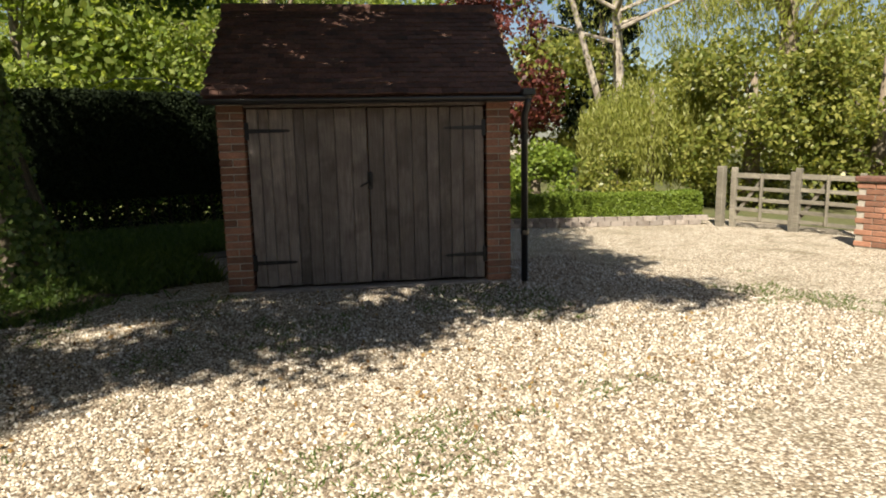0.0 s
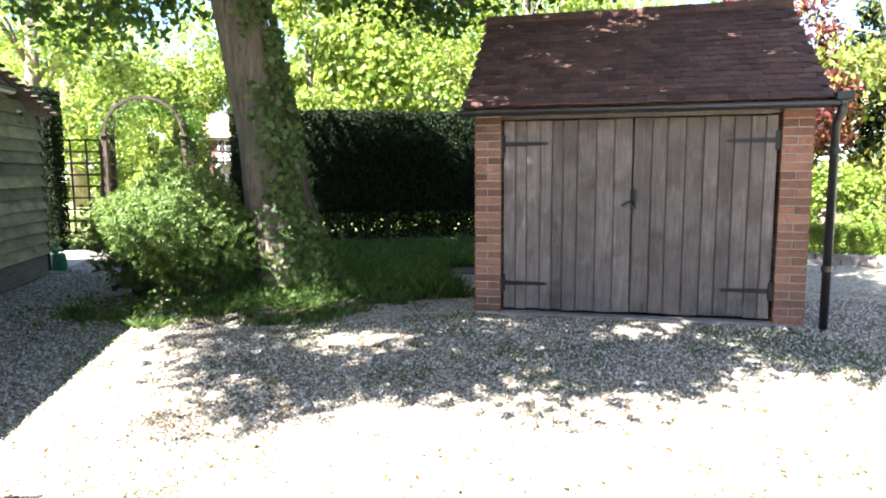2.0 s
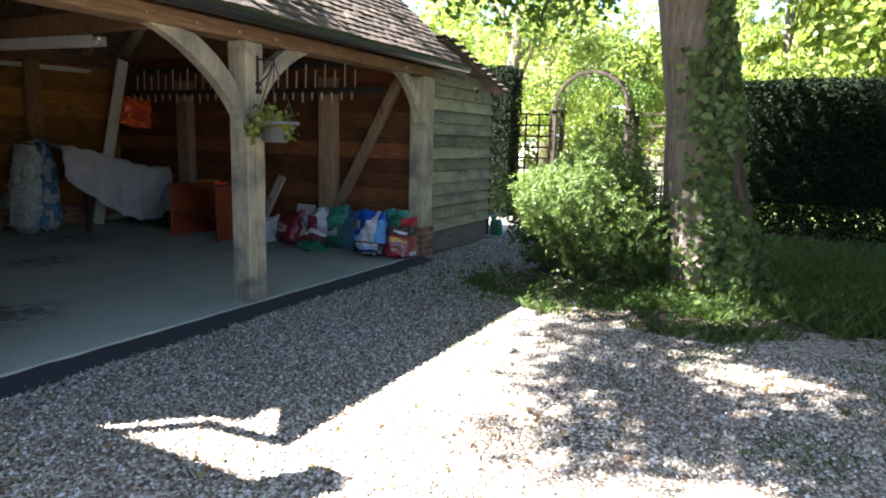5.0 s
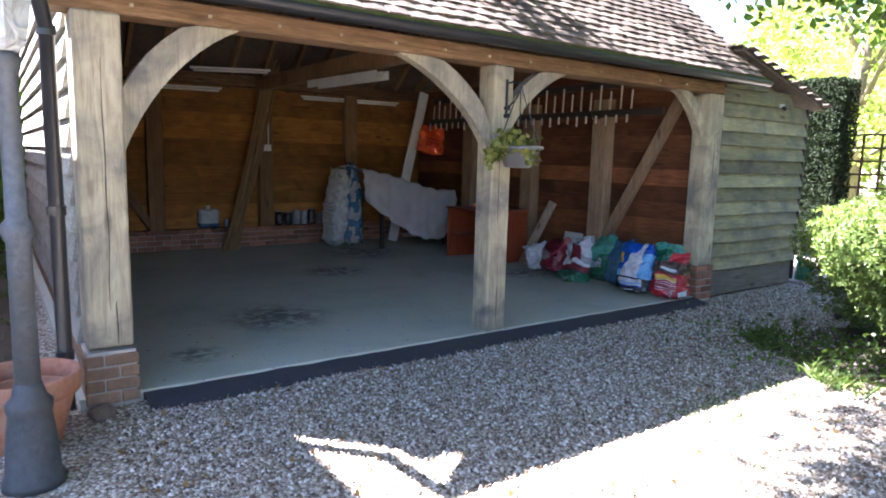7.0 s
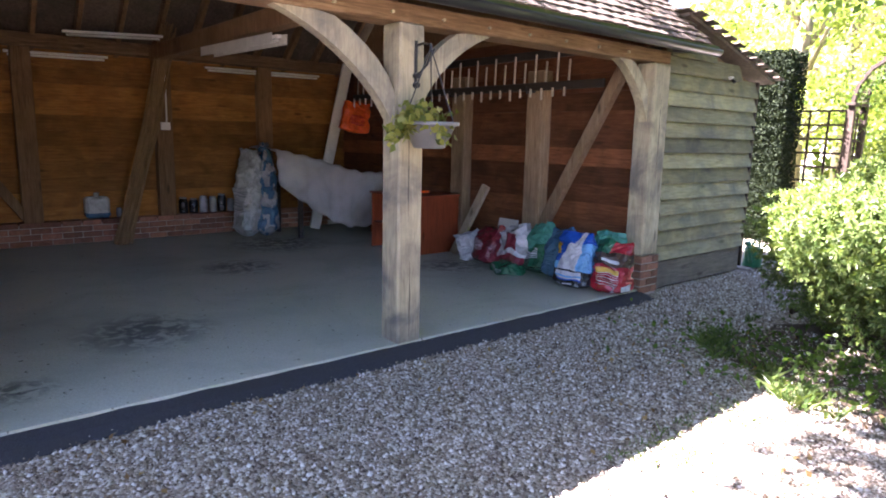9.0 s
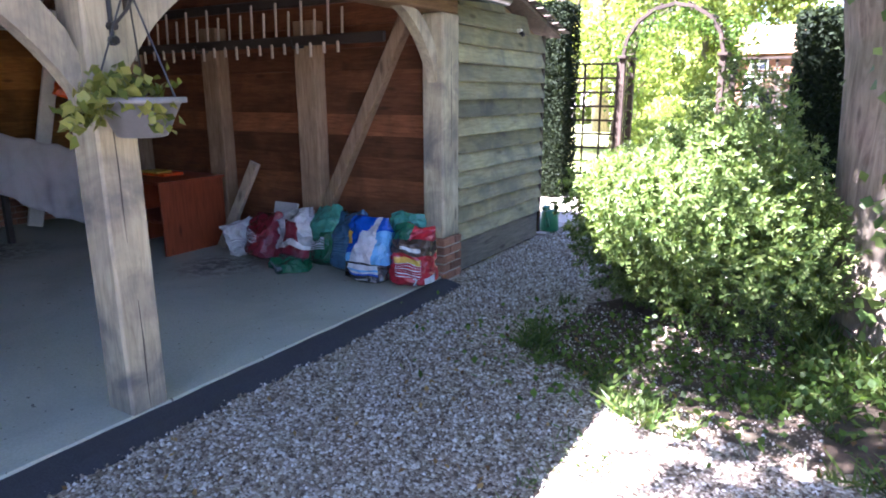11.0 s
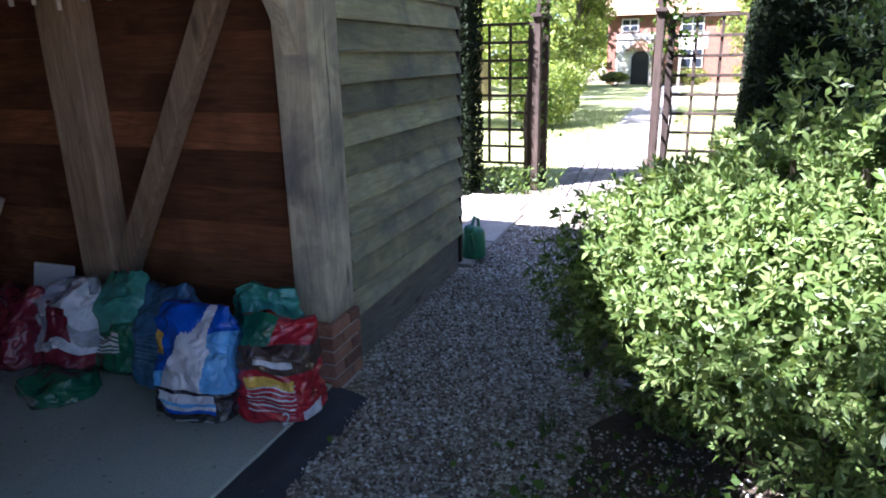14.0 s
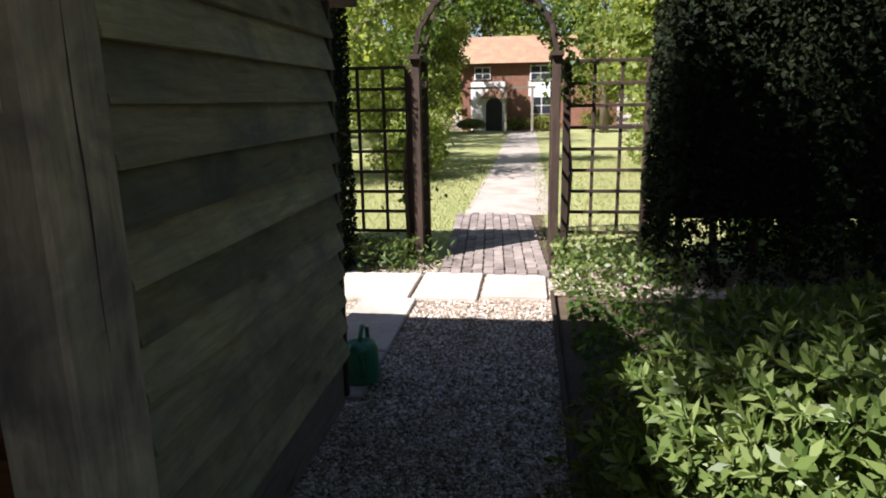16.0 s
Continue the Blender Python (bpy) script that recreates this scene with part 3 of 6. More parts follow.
R0, R1 = Y_L - 0.22, Y_R + 0.72
front_roof = slope_roof("roof", R0, R1, EAVE_X, EAVE_Z, RIDGE_X, RIDGE_Z, 0.06, OAK_IN, "brown plain-tiled roof slope")
slope_roof("roof", R0, R1, RIDGE_X * 2 - EAVE_X, EAVE_Z, RIDGE_X, RIDGE_Z, 0.06, TILE_BROWN, "brown plain-tiled roof slope")
bm = bmesh.new()
vs = [bm.verts.new(p) for y in (R1 - 0.35, R1 - 0.29) for p in ((EAVE_X - 0.2, y, EAVE_Z), (RIDGE_X, y, RIDGE_Z - 0.12), (RIDGE_X * 2 - EAVE_X + 0.2, y, EAVE_Z))]
for f in ((0, 1, 2), (5, 4, 3), (0, 3, 4, 1), (1, 4, 5, 2), (2, 5, 3, 0)):
    bm.faces.new([vs[i] for i in f])
bpart("gable", bm, OAK_IN)
bm = bmesh.new()
vs = [bm.verts.new(p) for y in (Y_L + 0.03, Y_L + 0.09) for p in ((EAVE_X - 0.2, y, EAVE_Z), (RIDGE_X, y, RIDGE_Z - 0.12), (RIDGE_X * 2 - EAVE_X + 0.2, y, EAVE_Z))]
for f in ((0, 1, 2), (5, 4, 3), (0, 3, 4, 1), (1, 4, 5, 2), (2, 5, 3, 0)):
    bm.faces.new([vs[i] for i in f])
bpart("gable", bm, BOARD_END)
bm = bmesh.new()
vs = [bm.verts.new((x, y, lean_z(y) + dz)) for dz in (0, -0.03) for x, y in ((-3.2, R1 - 0.2), (-3.2, 10.6), (BACK - 0.1, 10.6), (BACK - 0.1, R1 - 0.2))]
for f in ((0, 1, 2, 3), (7, 6, 5, 4), (0, 4, 5, 1), (1, 5, 6, 2), (2, 6, 7, 3), (3, 7, 4, 0)):
    bm.faces.new([vs[i] for i in f])
bmesh.ops.recalc_face_normals(bm, faces=bm.faces[:])
lean_roof = bpart("lean_to_roof", bm, TILE_BROWN, "low tiled roof of the store")
# gutter
def gutter(bm, a, b, r=0.06):
    a, b = Vector(a), Vector(b)
    d = (b - a).normalized()
    s = d.cross(Vector((0, 0, 1))).normalized()
    prev = None
    for p in (a, b):
        ring = []
        for rad in (r, r - 0.006):
            ring.append([bm.verts.new(p + s * rad * math.cos(t) - Vector((0, 0, 1)) * rad * math.sin(t)) for t in [math.pi * k / 8 for k in range(9)]])
        if prev:
            for k in range(8):
                bm.faces.new((prev[0][k], prev[0][k + 1], ring[0][k + 1], ring[0][k]))
                bm.faces.new((prev[1][k + 1], prev[1][k], ring[1][k], ring[1][k + 1]))
            for k in (0, 8):
                bm.faces.new((prev[0][k], ring[0][k], ring[1][k], prev[1][k]))
        prev = ring
    bmesh.ops.recalc_face_normals(bm, faces=bm.faces[:])


bm = bmesh.new()
gutter(bm, (EAVE_X + 0.03, R0 - 0.02, 2.33), (EAVE_X + 0.03, R1 + 0.02, 2.33))
bpart("gutter", bm, GUTTER, "black half-round gutter", True)

# ---------------- garage shed ----------------
SHED = pose(2.05, 6.63, 0, 0, 0, -25.2)
shed = thing("garage_shed", "small brick garage with plank double doors and a clay tiled roof", "shed")
shed.matrix_world = SHED


def spart(name, bm, material, parent=None, label="", smooth=False):
    return part(name, bm, material, parent or shed, label, smooth)


SD, SR = 2.6, 1.3               # depth; ridge behind the front
spart("rear_wall", boxed((-0.26, SD - 0.12, -0.05), (2.7, SD, 1.95)), BRICK)
for x0, x1 in ((-0.26, -0.14), (2.58, 2.70)):
    spart("side_wall", boxed((x0, 0.26, -0.05), (x1, SD - 0.121, 1.98)), BRICK)
spart("lintel", boxed((-0.02, 0.05, 1.86), (2.46, 0.2, 1.93), 0.005), DOOR_WOOD)
spart("threshold", boxed((-0.02, -0.06, -0.05), (2.46, 0.2, 0.008), 0.006), BRICK_PATH, None, "worn dusty threshold")
for x0, x1 in ((0.015, 1.205), (1.215, 2.425)):
    leaf = spart("door", boxed((x0, 0.075, 0.04), (x1, 0.1, 1.845)), DOOR_WOOD, None, "weathered plank door")
    n = 9
    cuts = [0.0]
    for i in range(n):
        cuts.append(cuts[-1] + rng.uniform(0.7, 1.3))
    for i in range(n):
        a = x0 + (x1 - x0) * cuts[i] / cuts[-1]
        b = x0 + (x1 - x0) * cuts[i + 1] / cuts[-1]
        spart("plank", boxed((a + 0.003, 0.043 + rng.uniform(0, 0.006), 0.03 + rng.uniform(0, 0.018)), (b - 0.003, 0.074, 1.85 - rng.uniform(0, 0.006)), 0.006), DOOR_WOOD, leaf)
for z0 in (0,):
    bm = bmesh.new()
    vs = [bm.verts.new(p) for p in ((-0.34, -0.16, 1.965), (2.78, -0.16, 1.965), (2.78, SR, 3.03), (-0.34, SR, 3.03), (-0.34, -0.16, 1.92), (2.78, -0.16, 1.92), (2.78, SR, 2.97), (-0.34, SR, 2.97))]
    for f in ((0, 1, 2, 3), (7, 6, 5, 4), (0, 4, 5, 1), (1, 5, 6, 2), (2, 6, 7, 3), (3, 7, 4, 0)):
        bm.faces.new([vs[i] for i in f])
    bmesh.ops.recalc_face_normals(bm, faces=bm.faces[:])
    shed_roof = spart("roof", bm, TILE_RED, None, "red-brown plain clay tiles")
bm = bmesh.new()
vs = [bm.verts.new(p) for p in ((-0.34, 2 * SR + 0.16, 1.965), (2.78, 2 * SR + 0.16, 1.965), (2.78, SR, 3.03), (-0.34, SR, 3.03), (-0.34, 2 * SR + 0.16, 1.92), (2.78, 2 * SR + 0.16, 1.92), (2.78, SR, 2.97), (-0.34, SR, 2.97))]
for f in ((0, 1, 2, 3), (7, 6, 5, 4), (0, 4, 5, 1), (1, 5, 6, 2), (2, 6, 7, 3), (3, 7, 4, 0)):
    bm.faces.new([vs[i] for i in f])
bmesh.ops.recalc_face_normals(bm, faces=bm.faces[:])
spart("roof", bm, TILE_RED)
for x0, x1 in ((-0.25, -0.15), (2.59, 2.69)):
    bm = bmesh.new()
    vs = [bm.verts.new((x, y, z)) for x in (x0, x1) for y, z in ((0.1, 1.985), (SR, 2.91), (2 * SR - 0.1, 1.985))]
    for f in ((0, 1, 2), (5, 4, 3), (0, 3, 4, 1), (1, 4, 5, 2), (2, 5, 3, 0)):
        bm.faces.new([vs[i] for i in f])
    bmesh.ops.recalc_face_normals(bm, faces=bm.faces[:])
    spart("gable", bm, BRICK)
bm = bmesh.new()
gutter(bm, (2.8, -0.2, 1.93), (-0.36, -0.2, 1.93), 0.055)
spart("gutter", bm, GUTTER, None, "black gutter", True)
bm = bmesh.new()
tube(bm, [(2.83, -0.2, 1.93), (2.83, -0.2, 1.85), (2.83, -0.08, 1.75), (2.83, -0.08, 0.0)], 0.036, 12)
spart("downpipe", bm, GUTTER, None, "black downpipe", True)
# brick piers, course by course
for x0, x1 in ((-0.26, -0.003), (2.443, 2.70)):
    core = spart("pier", boxed((x0 + 0.01, 0.01, -0.05), (x1 - 0.01, 0.25, 1.9)), MORTAR, None, "red brick door pier")
    for k in range(25):
        z = k * 0.0755
        cuts = (0.5,) if k % 2 else (0.0, 1.0)
        if k % 2:
            xm = x0 + (x1 - x0) * 0.5
            for a, b in ((x0, xm - 0.005), (xm + 0.005, x1)):
                spart("brick", boxed((a, rng.uniform(-0.003, 0.003), z + 0.005), (b, 0.255, z + 0.068), 0.004), BRICK, core)
        else:
            spart("brick", boxed((x0, rng.uniform(-0.003, 0.003), z + 0.005), (x1, 0.255, z + 0.068), 0.004), BRICK, core)

# ---------------- greenery ----------------
nr = np.random.default_rng(7)


def hedge(name, a, b, z0, z1, thick, n, size, material, label, category, bare=0.0):
    """A clipped hedge: a dim core and a skin of leaves."""
    a, b = np.array(a, float), np.array(b, float)
    d = b - a
    ln = np.linalg.norm(d)
    d /= ln
    nrm = np.array([-d[1], d[0]])
    t = thing(name, label, category, (a[0] + d[0] * ln / 2, a[1] + d[1] * ln / 2, 0))
    inv = t.matrix_world.inverted()
    bm = boxed((0.07, -thick / 2 + 0.07, z0 + bare), (ln - 0.07, thick / 2 - 0.07, z1 - 0.06), 0.05)
    bmesh.ops.transform(bm, matrix=Matrix(((d[0], nrm[0], 0, a[0]), (d[1], nrm[1], 0, a[1]), (0, 0, 1, 0), (0, 0, 0, 1))), verts=bm.verts[:])
    part("core", bm, material, t, "dense inside").matrix_parent_inverse = inv
    u = nr.random(n) * ln
    face = nr.random(n)
    H, T = z1 - z0, thick
    tot = 2 * H * ln + T * ln + 2 * H * T
    p1, p2, p3 = 2 * H * ln / tot, (2 * H * ln + T * ln) / tot, 1
    zz = z0 + nr.random(n) * H
    vv = np.where(nr.random(n) < 0.5, -T / 2, T / 2)
    top = (face > p1) & (face < p2)
    end = face >= p2
    zz[top] = z1
    vv[top | end] = (nr.random((top | end).sum()) - 0.5) * T
    u[end] = np.where(nr.random(end.sum()) < 0.5, 0, ln)
    wob = np.array([0.05 * noise.noise((q * 1.3, w * 1.5, s)) for q, w, s in zip(u, zz, vv)])
    depth = -np.abs(nr.normal(0, 0.05, n)) + wob + 0.02
    side = ~(top | end)
    vv[side] += np.sign(vv[side]) * depth[side]
    zz[top] += depth[top]
    u[end] += np.where(u[end] > 0.1, 1, -1) * depth[end]
    keep = np.ones(n, bool)
    if bare:
        low = zz < z0 + bare
        keep = ~low | (nr.random(n) < 0.66 + 0.34 * ((zz - z0) / max(bare, 0.01)) ** 2)
    c = np.stack([a[0] + d[0] * u + nrm[0] * vv, a[1] + d[1] * u + nrm[1] * vv, zz], 1)[keep]
    part_ob = quads_mesh("leaves", leaf_quads(nr, c, size, 0.55), material, t)
    part_ob.matrix_parent_inverse = inv
    if bare:
        k = int(ln / 0.38)
        for i in range(k):
            s = (i + 0.5) * ln / k + nr.uniform(-0.08, 0.08)
            x, y = a + d * s
            bm = bmesh.new()
            tube(bm, [(x, y, -0.05), (x + nr.uniform(-0.05, 0.05), y + nr.uniform(-0.05, 0.05), 0.4), (x + nr.uniform(-0.1, 0.1), y, z0 + bare + 0.2)], [0.045, 0.035, 0.03], 7)
            part("stem", bm, TWIG, t).matrix_parent_inverse = inv
    return t


hedge("tall_hedge", (-1.12, 13.4), (5.4, 13.6), 0.0, 2.5, 0.95, 60000, 0.07, LEAF_SHADED, "tall clipped hedge with shade-dark leaves and bare stems below", "hedge", 0.6)
hedge("conifer_hedge", (-6.2, 13.4), (-4.12, 13.4), 0.0, 2.85, 0.6, 40000, 0.05, LEAF_SHADED, "narrow clipped conifer hedge with shade-dark leaves", "hedge")
hedge("box_hedge", (6.9, 9.45), (10.2, 7.3), 0.0, 0.53, 0.5, 42000, 0.04, LEAF_BUXUS, "low clipped box hedge behind a brick kerb", "hedge")


def bush(name, centre, radii, n, size, material, label, lumps=14, rosy=False):
    t = thing(name, label, "bush", (centre[0], centre[1], 0))
    inv = t.matrix_world.inverted()
    cs, ns = [], []
    for i in range(lumps):
        d = nr.normal(size=3)
        d /= np.linalg.norm(d)
        c = np.array(centre) + d * np.array(radii) * 0.42
        p, q = blob_points(nr, n // lumps, c, np.array(radii) * 0.62, 0.35)
        cs.append(p)
        ns.append(q)
    p, q = np.concatenate(cs), np.concatenate(ns)
    ok = p[:, 2] > 0.03
    quads_mesh("leaves", rosettes(nr, p[ok], q[ok], size) if rosy else leaf_quads(nr, p[ok], size, 0.5, q[ok], 0.7), material, t).matrix_parent_inverse = inv
    for i in range(7):
        a = i * 0.9
        bm = bmesh.new()
        tube(bm, [(centre[0] + 0.08 * math.cos(a), centre[1] + 0.08 * math.sin(a), -0.05), (centre[0] + 0.5 * radii[0] * math.cos(a), centre[1] + 0.5 * radii[1] * math.sin(a), centre[2] * 1.1)], [0.03, 0.012], 6)
        part("stem", bm, TWIG, t).matrix_parent_inverse = inv
    return t


bush("round_bush", (-1.32, 8.42, 0.6), (1.04, 0.98, 0.64), 12000, 0.052, LEAF_BOX, "large rounded glossy green evergreen bush", 22, True)

# oak
def tree(name, label, trunk, radii, bark, limbs, leaves_at, n_leaf, size, material, slim=0.55, droop=0.0):
    """A tapered trunk, limbs, and clumps of leaves with gaps between."""
    base = Vector(trunk[0])
    t = thing(name, label, "tree", (base.x, base.y, 0))
    inv = t.matrix_world.inverted()
    bm = bmesh.new()
    tube(bm, trunk, radii, 20)
    for v in bm.verts:
        v.co += Vector((noise.noise(v.co * 1.7), noise.noise(v.co * 1.7 + Vector((5, 5, 5))), 0)) * 0.06
    part("trunk", bm, bark, t, "", True).matrix_parent_inverse = inv
    for pts, r0, r1 in limbs:
        bm = bmesh.new()
        k = len(pts)
        tube(bm, pts, [r0 + (r1 - r0) * i / (k - 1) for i in range(k)], 8)
        part("limb", bm, bark, t, "", True).matrix_parent_inverse = inv
    cs = []
    per = max(8, n_leaf // len(leaves_at))
    for c, r, *k in leaves_at:
        p, _ = blob_points(nr, int(per * (k[0] if k else 1)), c, np.array(r), 0.9)
        cs.append(p)
    p = np.concatenate(cs)
    quads_mesh("crown", leaf_quads(nr, p, size, slim, droop=droop), material, t).matrix_parent_inverse = inv
    return t


# shade falls over this stretch of the yard; unseen boughs are placed up-sun for it
clumps = []
sxy = np.array([-SUN.x, -SUN.y])
while len(clumps) < 430:
    g = np.array([nr.uniform(-1.2, 8.4), nr.uniform(3.8, 14.0)])
    edge = 4.42 + 0.25 * math.sin(g[0] * 1.9) + 0.15 * math.sin(g[0] * 4.3 + 1) - 0.02 * g[0]
    if g[1] < edge or (g[0] > 5.8 and g[1] < 4.5 + (g[0] - 5.8) * 2.0) or (g[0] < -0.2 and g[1] < 5.3 - (g[0] + 0.2) * 1.1) or (g[0] < 0.5 and 6.9 < g[1] < 10.0 and nr.random() < 0.35) or math.hypot(g[0] + 0.75, g[1] - 8.3) < 0.78 or math.hypot(g[0] + 1.3, g[1] - 9.0) < 0.75:
        continue
    h = nr.uniform(4.6, 9.0)
    xy = g - sxy * h
    clumps.append(((xy[0], xy[1], h), (nr.uniform(0.45, 0.75), nr.uniform(0.45, 0.75), nr.uniform(0.3, 0.5))))
# more unseen clumps, added only to shade the garage doors
for i in range(14):
    g = np.array([nr.uniform(4.2, 5.7), nr.uniform(5.7, 7.0)])
    h = nr.uniform(5.0, 8.0)
    xy = g - sxy * h
    clumps.append(((xy[0], xy[1], h), (0.6, 0.6, 0.4)))
for c in ((1.7, 9.0, 3.4), (2.3, 9.0, 3.45), (1.3, 9.2, 3.8), (2.0, 9.8, 3.55), (-2.0, 9.2, 3.3), (-2.7, 8.8, 3.15), (-1.6, 9.8, 3.5), (-0.9, 9.4, 3.6), (3.1, 8.6, 3.75),
          (5.6, 6.4, 3.5), (0.6, 9.4, 3.9), (-3.0, 11.4, 3.3), (-2.2, 10.8, 3.5), (4.2, 8.6, 3.9), (6.4, 6.8, 3.75), (1.0, 8.7, 3.5)):
    clumps.append((c, (0.75, 0.75, 0.34), 0.4))
fork = Vector((-0.76, 8.6, 4.8))
limbs = []
for c, *_ in clumps[::7] + clumps[-16:]:
    c = Vector(c)
    mid = fork.lerp(c, 0.5) + Vector((0, 0, 0.5))
    limbs.append(([fork - Vector((0, 0, 0.6)), fork.lerp(mid, 0.5) + Vector((0.1, 0, 0.1)), mid, c], 0.13, 0.025))
oak = tree("oak_tree", "mature oak with a leaning trunk wrapped in ivy", [(0.12, 8.55, -0.2), (0.05, 8.55, 0.25), (-0.12, 8.55, 0.8), (-0.25, 8.57, 1.8), (-0.43, 8.6, 3.0), (-0.72, 8.6, 4.6), (-1.1, 8.4, 6.5)],
           [0.64, 0.46, 0.37, 0.31, 0.28, 0.26, 0.18], BARK, limbs, clumps, 190000, 0.13, LEAF_OAK)

# distant trees by blobs
def far_tree(name, label, x, y, h, r, n, size, material, bark=BARK, droop=0.0, lumps=26, low=0.25, slim=0.6):
    trunk = [(x, y, -0.2), (x + 0.1 * r * nr.uniform(-1, 1), y, h * 0.4), (x + 0.15 * r * nr.uniform(-1, 1), y, h * 0.85)]
    cl, lm = [], []
    for i in range(lumps):
        a, e = nr.uniform(0, 2 * math.pi), nr.uniform(low, 1.0)
        rr = r * math.sqrt(max(0.05, 1 - (2 * e - 1.1) ** 2)) * nr.uniform(0.35, 0.9)
        c = (x + rr * math.cos(a), y + rr * math.sin(a), h * e)
        s = r * nr.uniform(0.22, 0.42)
        cl.append((c, (s, s, s * 0.75)))
        if i % 4 == 0:
            lm.append(([(x, y, h * e * 0.6), ((x + c[0]) / 2, (y + c[1]) / 2, h * e * 0.85), c], 0.05 * r / 2, 0.015 * r / 2))
    return tree(name, label, trunk, [0.06 * r + 0.1, 0.05 * r + 0.06, 0.02 * r + 0.02], bark, lm, cl, n, size, material, slim, droop)



# ---------------- trees and shrubs around the yard ----------------
far_tree("willow_tree", "tall weeping willow with trailing yellow-green twigs", 23, 13, 9.5, 5.5, 20000, 0.26, LEAF_WILLOW, droop=1.0, slim=0.2, low=0.45)
far_tree("copper_beech", "dark red copper beech", 15.5, 19.5, 7, 2.8, 8000, 0.2, LEAF_COPPER)
far_tree("conifer_tree", "dark green rounded conifer", 19, 18, 7, 2.0, 8000, 0.18, LEAF_SHADED)
for x, y, h, r in ((13.2, 8.2, 3.3, 1.9), (14.2, 6.2, 3.5, 2.0), (14.5, 3.6, 3.6, 2.2), (16.5, 7.0, 4.0, 2.4)):
    far_tree("large_shrub", "broad sunlit shrub with yellow-green leaves", x, y, h, r, 14000, 0.12, LEAF_LAUREL, low=0.06, lumps=34)
far_tree("flowering_shrub", "low green shrub with pale flowers", 9.3, 10.6, 1.3, 0.9, 5000, 0.09, LEAF_BUXUS, low=0.1)
far_tree("flowering_shrub", "low green shrub with pale flowers", 10.6, 9.6, 1.1, 0.8, 4500, 0.09, LEAF_LAUREL, low=0.1)


def weeping(name, label, x, y, h, r, n):
    """A mound of hanging twigs."""
    t = thing(name, label, "tree", (x, y, 0))
    inv = t.matrix_world.inverted()
    bm = bmesh.new()
    tube(bm, [(x, y, -0.1), (x + 0.1, y, h * 0.5), (x, y, h * 0.92)], [0.12, 0.09, 0.05], 8)
    part("trunk", bm, BARK, t, "", True).matrix_parent_inverse = inv
    pts = []
    for i in range(n):
        a, e = nr.uniform(0, 2 * math.pi), nr.uniform(0.15, 1.0) ** 0.5
        rr = r * e
        top = h * (1 - 0.35 * e ** 2.5) + nr.normal(0, 0.1)
        ln = nr.uniform(0.4, 1.0) * (top - 0.25)
        k = int(10 + ln * 12)
        s = np.linspace(0, 1, k)
        pts.append(np.stack([x + rr * math.cos(a) + nr.normal(0, 0.03, k), y + rr * math.sin(a) + nr.normal(0, 0.03, k), top - s * ln], 1))
    p = np.concatenate(pts)
    quads_mesh("crown", leaf_quads(nr, p, 0.14, 0.22, droop=1.4), LEAF_WILLOW, t).matrix_parent_inverse = inv
    return t


weeping("weeping_pear", "small weeping tree like a green mound", 12.8, 10.5, 2.9, 1.7, 760)

# pale-barked tree with bare limbs
birch = thing("silver_birch", "tall pale-barked tree with sparse hanging twigs", "tree", (13.9, 12.6, 0))
inv = birch.matrix_world.inverted()
bx, by = 13.9, 12.6
for pts, r0, r1 in (([(bx, by, -0.2), (bx + 0.1, by, 3), (bx - 0.1, by, 6), (bx - 0.6, by, 10)], 0.18, 0.08),
                    ([(bx - 0.15, by + 0.1, -0.2), (bx - 0.3, by + 0.35, 2.6), (bx - 0.75, by + 0.85, 5.0), (bx - 1.4, by + 1.5, 8)], 0.12, 0.05)):
    bm = bmesh.new()
    tube(bm, pts, [r0 + (r1 - r0) * i / (len(pts) - 1) for i in range(len(pts))], 10)
    part("trunk", bm, BIRCH, birch, "", True).matrix_parent_inverse = inv
for i in range(16):
    a, z = nr.uniform(0, 6.28), nr.uniform(3.5, 8)
    L = nr.uniform(1.2, 2.6)
    p0 = Vector((bx - 0.1, by, z))
    d = Vector((math.cos(a), math.sin(a), 0.35))
    bm = bmesh.new()
    tube(bm, [p0, p0 + d * L * 0.5, p0 + d * L, p0 + d * L * 1.2 - Vector((0, 0, 0.9))], [0.06, 0.04, 0.025, 0.01], 6)
    part("limb", bm, BIRCH, birch).matrix_parent_inverse = inv
p, _ = blob_points(nr, 5000, (bx - 0.3, by, 7.0), (3.2, 3.2, 3.6), 0.9)
quads_mesh("crown", leaf_quads(nr, p, 0.15, 0.3, droop=1.0), LEAF_WILLOW, birch).matrix_parent_inverse = inv


def wood_bank(name, label, a0, a1, r0, r1, n_clump, per, size, hmax, material, hmin=0.3):
    """Far woods: clumps of leaves along an arc about the yard, thinning upwards."""
    cs = []
    for i in range(n_clump):
        a = radians(nr.uniform(a0, a1))
        r = nr.uniform(r0, r1)
        e = nr.random() ** 1.2
        h = hmin + (hmax * (0.75 + 0.35 * noise.noise((a * 5, r * 0.1, 1.0)))) * e
        s = nr.uniform(0.9, 2.0)
        p, _ = blob_points(nr, per, (r * math.sin(a), r * math.cos(a), h), (s, s, s * 0.7), 0.6)
        cs.append(p)
    p = np.concatenate(cs)
    p = p[p[:, 2] > 0.05]
    ob = quads_mesh(name, leaf_quads(nr, p, size, 0.6), material)
    return tagged(ob, label, "woods", kind="stuff")


